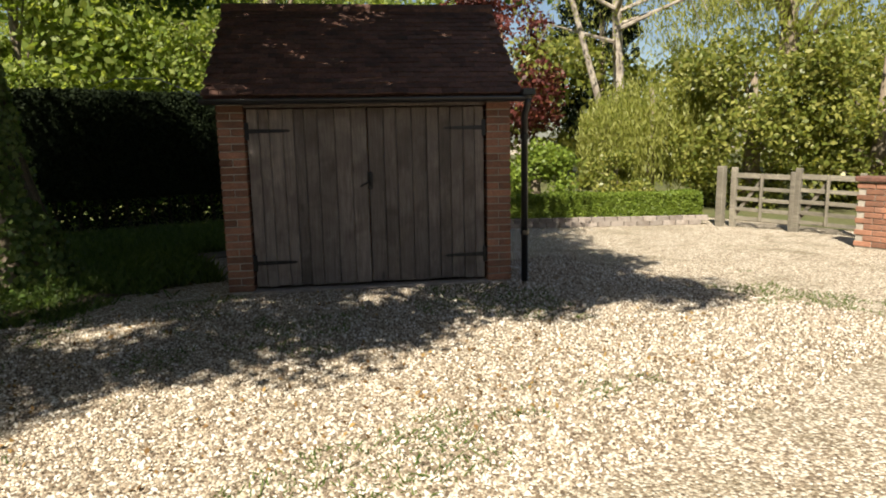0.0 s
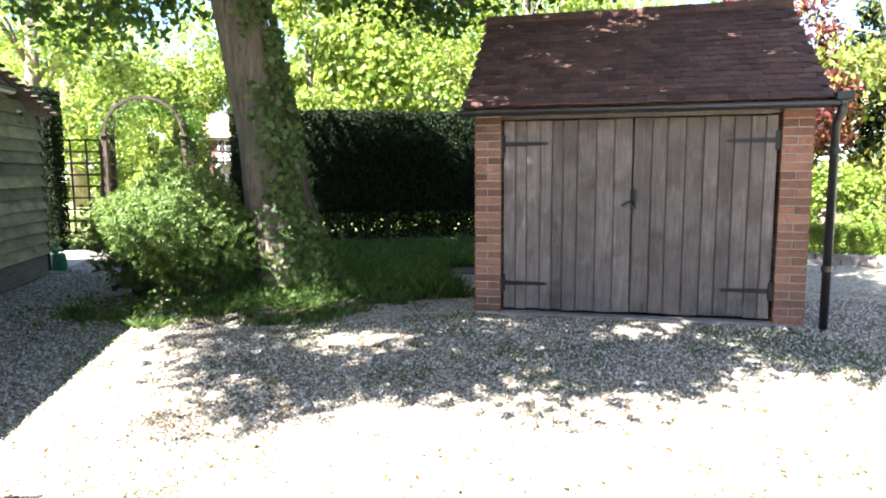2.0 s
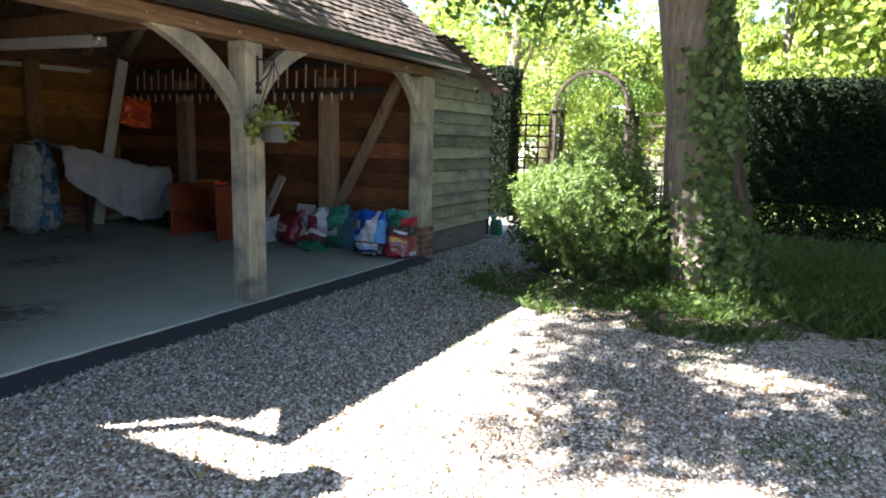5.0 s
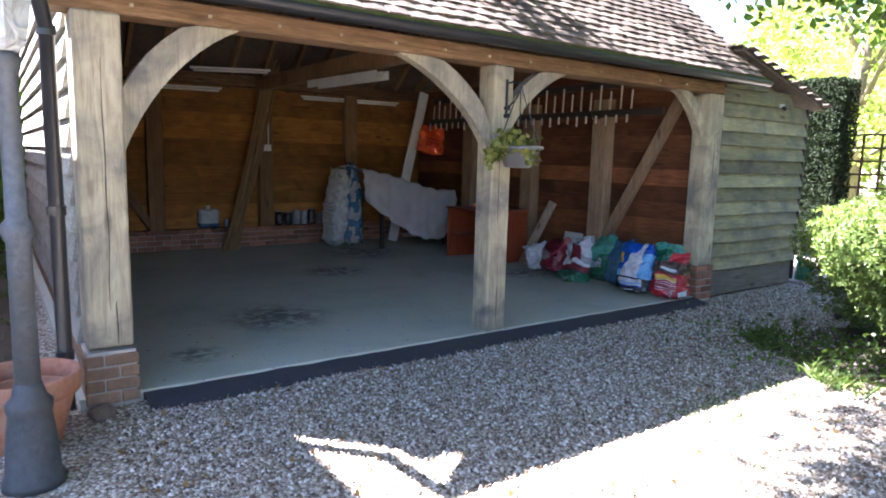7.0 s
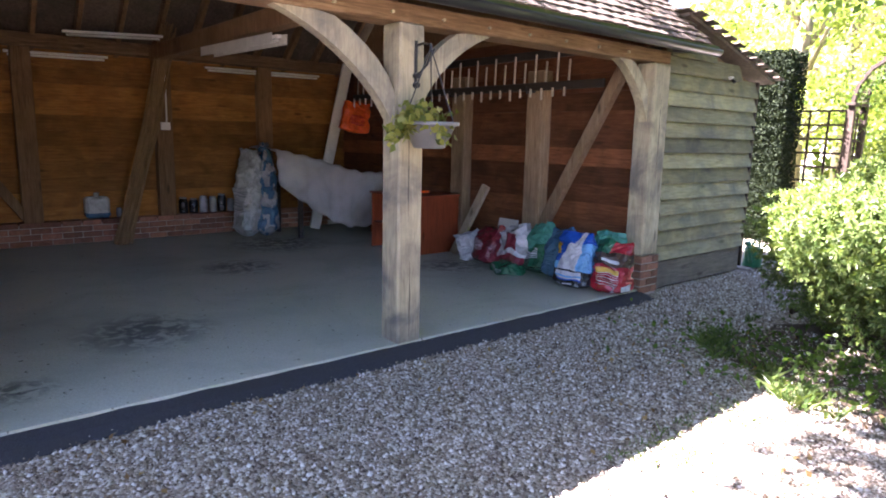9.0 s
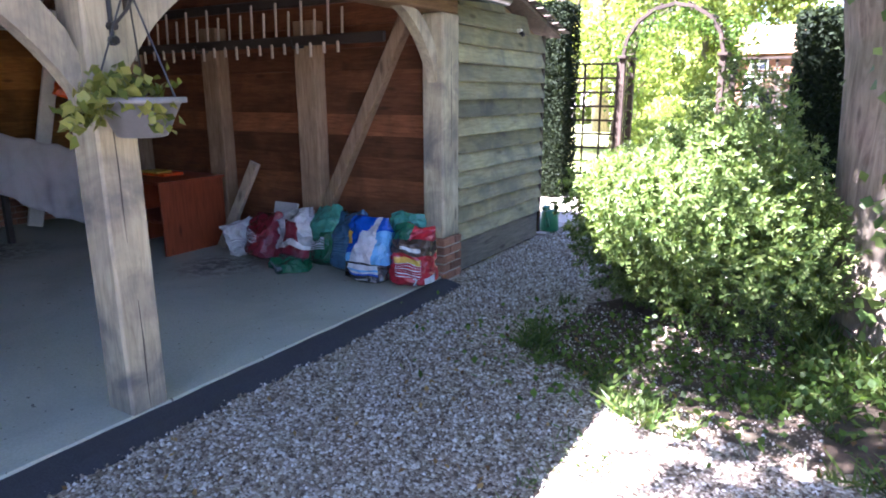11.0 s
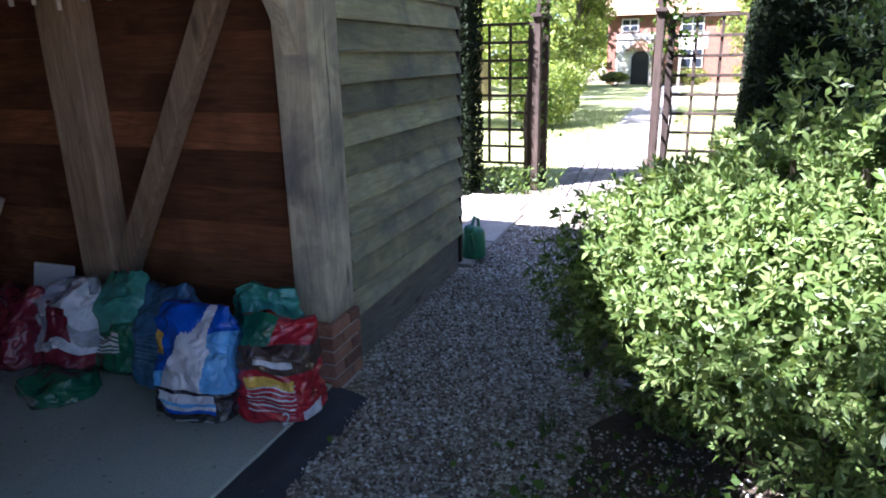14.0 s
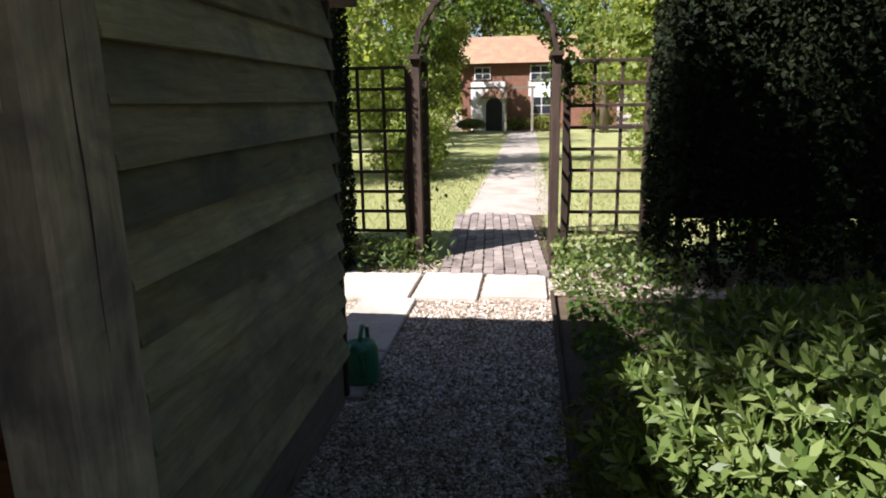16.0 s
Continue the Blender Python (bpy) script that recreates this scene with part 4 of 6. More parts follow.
wood_bank("woodland", "sunlit yellow-green woodland behind the hedges", 6, 34, 24, 36, 300, 170, 0.30, 10.0, LEAF_WOOD)
wood_bank("woodland", "sunlit yellow-green woodland beyond the garden", -60, -10, 34, 48, 240, 150, 0.38, 10.5, LEAF_WOOD)
wood_bank("woodland", "shaded green undergrowth and trees beyond the drive", 34, 100, 24, 34, 230, 150, 0.30, 6.5, LEAF_LAUREL)
wood_bank("woodland", "green trees along the far side of the garden", -11, -3, 50, 56, 60, 150, 0.40, 13.0, LEAF_WOOD)
wood_bank("woodland", "sunlit yellow-green trees behind the tall dark hedge", 3.5, 9, 19, 32, 110, 170, 0.26, 9.0, LEAF_WOOD, 1.0)
# never in view: added to block low sky and deepen the yard's shade
wood_bank("woodland", "unseen green trees added behind the walk to cut the skylight", 104, 290, 20, 27, 300, 130, 0.42, 9.0, LEAF_OAK)
wood_bank("woodland", "sunlit trees behind the cottage roof", -10, 6, 50, 57, 90, 150, 0.42, 13.0, LEAF_WOOD, 3.0)
for x, y, h, r in ((0.35, 19.5, 7.0, 1.4), (2.6, 35, 8.5, 2.6), (1.3, 39.5, 7.5, 2.1), (-7.0, 39.5, 7.5, 1.9), (-9.4, 37, 9, 2.6), (-7.2, 21, 9, 3.0), (4.2, 21, 9.5, 3.4), (6.5, 19, 9, 3.4), (-9, 30, 11, 4.5), (10, 24, 10, 4)):
    far_tree("broadleaf_tree", "sunlit broadleaf tree with yellow-green leaves", x, y, h, r, 12000, 0.17, LEAF_WOOD, low=0.2, lumps=40)

BED = speckle("planted_bed", (0.05, 0.05, 0.022), (0.10, 0.10, 0.04), (0.06, 0.08, 0.025), 20, 0.95, 0.9, 0.02, 2.0, shift=False)
sheet("shrub_bed", 11.0, 60, -20, 60, -0.012, BED, "planted ground under the shrubs", "ground")
sheet("shrub_bed", 7.3, 10.99, 9.75, 60, -0.012, BED, "planted ground behind the box hedge", "ground")

# ---------------- low growth ----------------
def tufts(name, label, region, n, hgt, material, spread=0.4, kind="stuff", category="grass"):
    """Blades of grass over a region given by a test."""
    x0, x1, y0, y1, test = region
    x, y = nr.uniform(x0, x1, n), nr.uniform(y0, y1, n)
    ok = np.array([test(a, b) for a, b in zip(x, y)])
    x, y = x[ok], y[ok]
    k = len(x)
    a = nr.uniform(0, 2 * math.pi, k)
    h = hgt * nr.uniform(0.4, 1.2, k)
    lx, ly = nr.normal(0, spread, k) * h, nr.normal(0, spread, k) * h
    w = 0.004 + 0.03 * h
    c, s = np.cos(a) * w, np.sin(a) * w
    z = np.full(k, -0.02)
    q = np.stack([np.stack([x - c, y - s, z], 1), np.stack([x + c, y + s, z], 1),
                  np.stack([x + lx * 0.5 + c * 0.6, y + ly * 0.5 + s * 0.6, z + h * 0.65], 1), np.stack([x + lx, y + ly, z + h], 1)], 1)
    return tagged(quads_mesh(name, q, material), label, category, kind=kind)


solid("flower_bed", boxed((-2.08, 9.1, -0.06), (5.2, 12.6, -0.004), 0.01), SOIL, "dark soil under the oak and hedge", "ground", kind="structure")
bm = bmesh.new()
ring = []
for i in range(72):
    a = 2 * math.pi * i / 72
    k = 1 + 0.16 * noise.noise((math.cos(a) * 1.6, math.sin(a) * 1.6, 5.0)) + 0.08 * noise.noise((math.cos(a) * 6, math.sin(a) * 6, 1.0))
    ring.append(bm.verts.new((-0.55 + 1.6 * k * math.cos(a), 8.0 + 1.2 * k * math.sin(a), -0.012)))
bm.faces.new(ring)
for i in range(72):
    a = 2 * math.pi * i / 72
    k = 1 + 0.2 * noise.noise((math.cos(a) * 1.6, math.sin(a) * 1.6, 8.0))
    ring[i] = bm.verts.new((1.0 + 1.15 * k * math.cos(a), 8.6 + 1.2 * k * math.sin(a), -0.015))
bm.faces.new(ring)
solid("bare_earth", bm, SOIL, "dark bare earth and leaf litter under the bush", "ground", kind="structure")
# added leaves that hide bright lawn, so the hedge foot looks shaded
p = np.stack([nr.uniform(0, 6, 5000), nr.uniform(14.0, 15.6, 5000), nr.uniform(0, 0.75, 5000)], 1)
tagged(quads_mesh("undergrowth", leaf_quads(nr, p, 0.13, 0.6), LEAF_OAK), "leafy layer added behind the tall hedge to darken the view below it", "plants", kind="stuff")


def patchy(x, y):
    return noise.noise((x * 0.9, y * 0.9, 7.0)) + 0.45 * noise.noise((x * 3.1, y * 3.1, 2.0))


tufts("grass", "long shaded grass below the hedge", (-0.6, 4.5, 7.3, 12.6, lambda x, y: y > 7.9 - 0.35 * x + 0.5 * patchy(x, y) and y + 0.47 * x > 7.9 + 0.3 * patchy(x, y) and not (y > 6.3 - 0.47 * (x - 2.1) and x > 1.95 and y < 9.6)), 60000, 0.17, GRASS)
tufts("grass", "thin moss and grass growing through the gravel", (-1.5, 7.0, 2.3, 7.9, lambda x, y: patchy(x, y) > (0.16 if y > 4.9 - 0.3 * x else 0.42) and y < 6.5 - 0.47 * (x - 2.1)), 50000, 0.034, GRASS, 0.9)
tufts("grass", "lawn blades beyond the rose arch, sun glare put into their colour", (-9, 6, 14.3, 26, lambda x, y: abs(x + 2.68 + (y - 13.7) * 0.0) > 0.5), 90000, 0.06, GRASS_LIT)
p = np.stack([nr.normal(-0.8, 0.7, 1700), nr.normal(7.5, 0.36, 1700), nr.uniform(0.0, 0.12, 1700)], 1)
tagged(quads_mesh("ground_ivy", leaf_quads(nr, p, 0.048, 0.75, np.array([[0, 0, 1.0]]), 0.5), LEAF_OAK), "low ivy and weeds below the bush", "ivy", kind="stuff")
p = np.stack([nr.uniform(-2.08, -0.9, 1500), nr.uniform(12.5, 14.0, 1500), nr.uniform(0, 0.4, 1500) ** 1.2], 1)
tagged(quads_mesh("border_plants", leaf_quads(nr, p, 0.07, 0.5), LEAF_BOX), "green border plants at the foot of the trellis", "plants", kind="stuff")
p = np.stack([nr.uniform(-2.0, 0.6, 4200), nr.uniform(9.0, 12.4, 4200), nr.uniform(0, 0.14, 4200)], 1)
tagged(quads_mesh("ground_cover", leaf_quads(nr, p, 0.07, 0.7, np.array([[0, 0, 1.0]]), 0.6), LEAF_OAK), "low dark green ground cover beside the path", "plants", kind="stuff")
p = np.stack([nr.normal(-3.75, 0.25, 500), nr.normal(13.5, 0.15, 500), nr.uniform(0, 0.3, 500)], 1)
tagged(quads_mesh("border_plants", leaf_quads(nr, p, 0.1, 0.25), GRASS), "strappy green plants below the trellis", "plants", kind="stuff")
bush("loose_shrub", (-1.1, 8.35, 1.15), (0.56, 0.5, 0.6), 3200, 0.05, LEAF_BOX, "taller loose shrub growing through the round bush", 9, True)

tufts("grass", "coarse grass and weeds round the foot of the oak", (-2.2, 2.2, 6.3, 8.6, lambda x, y: (abs(math.hypot((x + 0.5) / 1.65, (y - 8.0) / 1.3) - 1.0) < 0.1 + 0.16 * patchy(x, y) and patchy(x * 2, y * 2) > 0.0) or (patchy(x * 1.6, y * 1.6) > 0.3 and y > 7.0 + 0.25 * patchy(x, y) and x > -1.6) or math.hypot(x - 0.2, y - 7.95) < 0.55 + 0.4 * patchy(x, y)), 22000, 0.10, GRASS, 0.7)
p = np.stack([nr.uniform(-3.1, 5.0, 2600), nr.uniform(2.6, 8.2, 2600), nr.uniform(-0.014, 0.0, 2600)], 1)
p = p[(np.array([patchy(a * 0.8, b * 0.8) for a, b in p[:, :2]]) + nr.normal(0, 0.15, len(p)) > 0.05)]
tagged(quads_mesh("dry_leaves", leaf_quads(nr, p, 0.042, 0.6, np.array([[0, 0, 1.0]]), 0.35), DRY_LEAF), "dry brown leaves scattered over the gravel", "leaves", kind="stuff")

# ivy on the oak
p, q = [], []
spine = [Vector(v) for v in ((0.05, 8.55, 0.0), (-0.12, 8.55, 0.8), (-0.25, 8.57, 1.8), (-0.43, 8.6, 3.0), (-0.72, 8.6, 4.6))]
for i in range(5200):
    u = nr.random() ** 1.35 * 3.6
    k = min(int(u / 0.9), 3)
    c = spine[k].lerp(spine[k + 1], min(1, (u - k * 0.9) / 0.9))
    a = nr.normal(-0.62, 0.55)
    rad = (0.58 - 0.16 * min(1, c.z) - 0.05 * c.z * 0.5) + nr.uniform(-0.03, 0.07)
    if noise.noise((a * 1.6, c.z * 1.3, 4.0)) < -0.18 and c.z > 0.5:
        continue
    d = (math.cos(a), math.sin(a), 0.1)
    p.append((c.x + d[0] * rad, c.y + d[1] * rad, c.z))
    q.append(d)
ivy = thing("ivy", "ivy climbing the oak trunk", "ivy", (0.3, 8.2, 0))
iinv = ivy.matrix_world.inverted()
quads_mesh("leaves", leaf_quads(nr, np.array(p), 0.085, 0.85, np.array(q), 0.45), LEAF_IVY, ivy).matrix_parent_inverse = iinv
for i in range(9):
    a0 = -0.95 + i * 0.14
    pts = []
    for k in range(9):
        u = k / 8 * 3.4
        s = min(int(u / 0.9), 3)
        c = spine[s].lerp(spine[s + 1], min(1, (u - s * 0.9) / 0.9))
        a = a0 + 0.25 * noise.noise((i * 3.0, u * 1.5, 0))
        rad = (0.58 - 0.16 * min(1, c.z) - 0.025 * c.z) + 0.015
        pts.append(c + Vector((math.cos(a) * rad, math.sin(a) * rad, 0)))
    bm = bmesh.new()
    tube(bm, pts, [0.016 - 0.001 * k for k in range(9)], 6)
    part("stem", bm, TWIG, ivy).matrix_parent_inverse = iinv

# ---------------- trellis and arch ----------------
TY = 13.98


def stick(name, a, b, w, d, parent, material=TRELLIS, up=(0, 0, 1), bev=0.003):
    bm = bmesh.new()
    bar(bm, a, b, w, d, bev, up)
    ob = part(name, bm, material, parent)
    ob.matrix_parent_inverse = parent.matrix_world.inverted()
    return ob


def trellis_panel(x0, x1, z0, z1, cols):
    t = thing("trellis_panel", "wooden trellis panel beside the rose arch, shade put into its colour", "trellis", ((x0 + x1) / 2, TY, 0), group="trellis panels")
    for i in range(cols + 1):
        x = x0 + (x1 - x0) * i / cols
        w = 0.075 if i in (0, cols) else 0.034
        stick("post" if w > 0.05 else "upright", (x, TY, -0.1 if w > 0.05 else z0), (x, TY, z1), w, w if w > 0.05 else 0.02, t, up=(0, 1, 0))
    k = 8
    for i in range(k + 1):
        z = z0 + (z1 - z0) * i / k
        stick("rail", (x0, TY - 0.025, z), (x1, TY - 0.025, z), 0.022, 0.034, t)
    return t


trellis_panel(-4.38, -3.56, 0.28, 2.0, 3)
trellis_panel(-1.93, -1.12, 0.28, 2.02, 3)
arch = thing("rose_arch", "wooden rose arch with a slatted hoop", "arch", (-2.75, TY, 0))
AX0, AX1 = -3.44, -2.05
for y in (TY - 0.25, TY + 0.25):
    for x in (AX0, AX1):
        stick("post", (x, y, -0.1), (x, y, 2.06), 0.085, 0.085, arch, up=(0, 1, 0))
    cx, rad = (AX0 + AX1) / 2, (AX1 - AX0) / 2
    for i in range(8):
        a, b = math.pi * i / 8, math.pi * (i + 1) / 8
        stick("hoop_piece", (cx + rad * math.cos(a), y, 2.09 + rad * math.sin(a)), (cx + rad * math.cos(b), y, 2.09 + rad * math.sin(b)), 0.05, 0.075, arch, up=(0, 1, 0))
for x in (AX0, AX1):
    stick("cap", (x, TY - 0.34, 2.08), (x, TY + 0.34, 2.08), 0.13, 0.04, arch)
    for i in range(7):
        z = 0.3 + i * 0.25
        stick("side_slat", (x, TY - 0.25, z), (x, TY + 0.25, z), 0.022, 0.03, arch)
    stick("side_upright", (x, TY, 0.3), (x, TY, 1.95), 0.022, 0.03, arch, up=(0, 1, 0))
for i in range(1, 12):
    a = math.pi * i / 12
    p0 = Vector((cx + (rad + 0.03) * math.cos(a), TY - 0.28, 2.09 + (rad + 0.03) * math.sin(a)))
    stick("hoop_slat", p0, p0 + Vector((0, 0.56, 0)), 0.03, 0.022, arch)
p = []
for i in range(900):
    a = nr.uniform(0.3, 2.9)
    p.append((cx + (rad + nr.uniform(0, 0.14)) * math.cos(a), TY + nr.uniform(-0.3, 0.35), 2.0 + (rad + nr.uniform(0, 0.15)) * math.sin(a) - nr.uniform(0, 0.25)))
for i in range(520):
    p.append((AX1 + 0.15 + nr.normal(0, 0.14), TY + nr.uniform(-0.2, 0.4), nr.uniform(1.6, 2.6)))
for i in range(500):
    p.append((AX0 - 0.12 + nr.normal(0, 0.12), TY + nr.uniform(0, 0.4), nr.uniform(0.5, 2.4)))
rose = thing("climbing_rose", "climbing rose over the wooden arch", "climber", (AX1, TY, 0))
rinv = rose.matrix_world.inverted()
quads_mesh("leaves", leaf_quads(nr, np.array(p), 0.07, 0.6), LEAF_OAK, rose).matrix_parent_inverse = rinv
for i in range(7):
    x0 = (AX1 + 0.08) if i % 2 else (AX0 - 0.08)
    s = 1 if i % 2 else -1
    bm = bmesh.new()
    tube(bm, [(x0 + s * 0.05, TY + 0.05 * i - 0.2, -0.05), (x0 + s * 0.1, TY + 0.04 * i - 0.1, 0.9), (x0 + s * 0.03, TY + 0.03 * i, 1.8), (x0 - s * 0.25, TY + 0.05 * i - 0.1, 2.6)], [0.014, 0.012, 0.009, 0.005], 6)
    part("stem", bm, TWIG, rose).matrix_parent_inverse = rinv

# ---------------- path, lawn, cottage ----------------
# lawn colour is raised to carry the glare of full sun
sheet("lawn", -14, 9, 13.75, 44, -0.012, speckle("lit_lawn_ground", (0.20, 0.23, 0.08), (0.28, 0.31, 0.12), (0.34, 0.32, 0.16), 40, 0.95, 0.8, 0.01, 0.6, shift=False), "sunlit mown lawn beyond the arch", "lawn")
sheet("garden_path", -3.25, -1.95, 16.6, 43, -0.004, STONE, "pale paved garden path to the cottage", "path")
solid("path_bed", boxed((-3.2, 13.22, -0.1), (-2.08, 16.6, -0.005)), SOIL, "sandy bed of the brick path", "path", kind="structure")
paving = thing("brick_path", "worn brick path through the rose arch", "path", (-2.45, 14, 0), kind="structure")
pinv = paving.matrix_world.inverted()
brick_meshes = [mesh_of(boxed((0, 0, -0.05), (0.1, 0.205, 0.012 + 0.004 * k), 0.006), BRICK_PATH) for k in range(3)]
for i in range(10):
    for j in range(16):
        ob = new("brick", rng.choice(brick_meshes))
        ob.parent, ob.matrix_parent_inverse = paving, pinv
        ob.matrix_basis = pose(-3.17 + i * 0.108 - 0.012 * j, 13.27 + j * 0.212 - (0.106 if i % 2 else 0), rng.uniform(-0.004, 0.004), rng.uniform(-1, 1), rng.uniform(-1, 1), rng.uniform(-1, 1))
for x0, x1, y0, y1 in ((-3.3, -2.72, 12.42, 13.25), (-2.7, -2.12, 12.5, 13.22), (-3.72, -3.24, 11.2, 12.4), (-4.1, -3.32, 12.42, 13.2), (-3.72, -3.24, 10.5, 11.18)):
    solid("paving_slab", boxed((x0, y0, -0.06), (x1 - 0.015, y1 - 0.015, 0.012), 0.008), STONE, "pale worn stone paving slab", "slab", kind="structure")
solid("path_edging", boxed((-2.11, 8.9, -0.1), (-2.08, 12.6, 0.045), 0.004), TRELLIS, "low timber edging board beside the gravel", "edging", kind="structure")

cottage = thing("cottage", "brick cottage with a mossy tiled roof beyond the garden", "house", (0.5, 43.5, 0))
cinv = cottage.matrix_world.inverted()


def cpart(name, bm, material, parent=None, label=""):
    ob = part(name, bm, material, parent or cottage, label)
    if parent is None:
        ob.matrix_parent_inverse = cinv
    return ob


cpart("wall", boxed((-6.0, 43.6, -0.1), (2.4, 48, 3.7)), BRICK, None, "red brick front wall")
bm = bmesh.new()
vs = [bm.verts.new(p) for p in ((-6.3, 43.2, 3.55), (2.8, 43.2, 3.55), (2.8, 45.8, 5.15), (-6.3, 45.8, 5.15), (-6.3, 48.4, 3.55), (2.8, 48.4, 3.55))]
for f in ((0, 1, 2, 3), (3, 2, 5, 4), (0, 3, 4), (1, 5, 2), (0, 4, 5, 1)):
    bm.faces.new([vs[i] for i in f])
cpart("roof", bm, TILE_PALE, None, "pale mossy tiled roof")
for x, z, w, h in ((-5.3, 2.7, 0.9, 0.68), (-2.28, 2.62, 1.15, 0.8), (-2.22, 0.8, 1.15, 1.0)):
    win = cpart("window", boxed((x, 43.52, z), (x + w, 43.58, z + h), 0.01), WHITE, None, "white casement window")
    for k in range(2):
        for j in range(2):
            cpart("pane", boxed((x + 0.07 + k * (w - 0.07) / 2, 43.49, z + 0.07 + j * (h - 0.07) / 2), (x + (k + 1) * (w - 0.07) / 2, 43.515, z + (j + 1) * (h - 0.07) / 2)), GLASS, win)
cpart("rendered_bay", boxed((-5.5, 43.585, 0.0), (-3.6, 43.598, 2.6)), WHITE, None, "white rendered part of the wall")
cpart("rendered_bay", boxed((-2.35, 43.585, 1.8), (-0.9, 43.598, 2.6)), WHITE, None, "white rendered part of the wall")
porch = cpart("porch", boxed((-4.75, 42.7, -0.05), (-3.6, 43.55, 1.75)), WHITE, None, "small pale porch")
bm = bmesh.new()
vs = [bm.verts.new(p) for y in (42.5, 43.59) for p in ((-5.0, y, 1.7), (-4.17, y, 2.4), (-3.35, y, 1.7))]
for f in ((0, 1, 2), (5, 4, 3), (0, 3, 4, 1), (1, 4, 5, 2), (2, 5, 3, 0)):
    bm.faces.new([vs[i] for i in f])
cpart("porch_roof", bm, TILE_PALE)
bm = bmesh.new()
lathe(bm, [(0.44, 0), (0.44, 0.05)], 24)
bmesh.ops.transform(bm, matrix=Matrix.Translation((-4.17, 42.68, 1.3)) @ pose(0, 0, 0, 90), verts=bm.verts[:])
box(bm, (-4.61, 42.63, 0), (-3.73, 42.68, 1.3))
cpart("door", bm, IRON, porch, "dark arched front door")
for x, y, w, h in ((-5.3, 41.3, 0.8, 0.7), (-3.0, 42.4, 0.7, 0.8), (-1.6, 41.9, 1.0, 0.8), (-7.0, 38, 1.5, 2.4), (1.4, 41, 1.2, 1.2), (2.4, 30, 1.4, 1.6), (-5.4, 27, 1.3, 1.5), (-4.9, 21, 0.9, 1.0), (0.7, 22, 1.1, 1.3)):
    bush("garden_shrub", (x, y, h / 2), (w, w * 0.8, h / 2), 2200, 0.13, LEAF_WOOD if y < 40 else LEAF_LAUREL, "leafy garden shrub on the lawn", 8)

pergola = thing("pergola", "bare wooden pergola frame in front of the cottage", "pergola", (-2.9, 39.5, 0))
for x in (-3.45, -2.15):
    stick("post", (x, 39.5, -0.1), (x, 39.5, 2.15), 0.12, 0.12, pergola, GATE_WOOD, (0, 1, 0))
stick("beam", (-5.3, 39.5, 2.2), (-2.0, 39.5, 2.2), 0.1, 0.1, pergola, GATE_WOOD)

# ---------------- drive edge: kerb, gate, brick wall ----------------
kerb = thing("brick_kerb", "low brick kerb below the box hedge", "kerb", (8.8, 7.9, 0), kind="structure")
kinv = kerb.matrix_world.inverted()
a, b = Vector((6.6, 9.25, 0)), Vector((10.15, 6.95, 0))
d = (b - a).normalized()
ang = math.degrees(math.atan2(d.y, d.x))
kb = mesh_of(boxed((0, 0, -0.03), (0.215, 0.1, 0.062), 0.006), BRICK_PATH)
n = int((b - a).length / 0.226)
for row in range(2):
    for i in range(n):
        ob = new("brick", kb)
        ob.parent, ob.matrix_parent_inverse = kerb, kinv
        q = a + d * (i + 0.5 * row) * 0.226
        ob.matrix_basis = pose(q.x, q.y, 0.01 + row * 0.072, 0, 0, ang + rng.uniform(-1.5, 1.5))


def gate(a, b, name, label):
    a, b = Vector(a), Vector(b)
    t = thing(name, label, "gate", (a + b) / 2, group="field gates")
    up = Vector((0, 0, 1))
    for q, w, h in ((a, 0.085, 0.98), (b, 0.075, 0.92)):
        stick("gate_post", q - up * 0.1, q + up * h, w, w, t, GATE_WOOD, (0, 1, 0), 0.008)
    for z in (0.14, 0.29, 0.46, 0.64, 0.85):
        stick("bar", a + up * z, b + up * (z - 0.02), 0.026, 0.06 if z < 0.8 else 0.08, t, GATE_WOOD)
    m = a.lerp(b, 0.5)
    off = Vector((-0.035, 0, 0))
    stick("upright", m + up * 0.1 + off, m + up * 0.88 + off, 0.06, 0.025, t, GATE_WOOD, (0, 1, 0))
    stick("diagonal", a + up * 0.16 - off, m + up * 0.83 - off, 0.025, 0.055, t, GATE_WOOD)
    return t


gate((10.15, 6.55, 0), (10.27, 5.62, 0), "field_gate", "weathered grey five-bar wooden field gate, closed")
gate((10.29, 5.55, 0), (10.36, 4.66, 0), "field_gate", "weathered grey wooden gate leaf beside the brick wall")
stick("gate_post", (10.05, 6.72, -0.1), (10.05, 6.72, 1.0), 0.12, 0.12, tagged(thing("fence_post", "thick grey wooden gate post", "post", (10.05, 6.72, 0))), GATE_WOOD, (0, 1, 0), 0.01)

bw = thing("boundary_wall", "low red brick garden wall with a coping", "wall", (9.55, 3.2, 0), kind="structure")
winv = bw.matrix_world.inverted()
ob = part("core", boxed((9.45, 1.0, -0.1), (9.65, 4.3, 0.86)), MORTAR, bw)
ob.matrix_parent_inverse = winv
wb = mesh_of(boxed((0, 0, 0), (0.23, 0.215, 0.065), 0.005), BRICK)
for row in range(11):
    for i in range(15):
        y = 4.1 - i * 0.225 - (0.11 if row % 2 else 0)
        ob = new("brick", wb)
        ob.parent, ob.matrix_parent_inverse = bw, winv
        ob.matrix_basis = pose(9.435 + rng.uniform(-0.003, 0.003), y, row * 0.077 + 0.005)
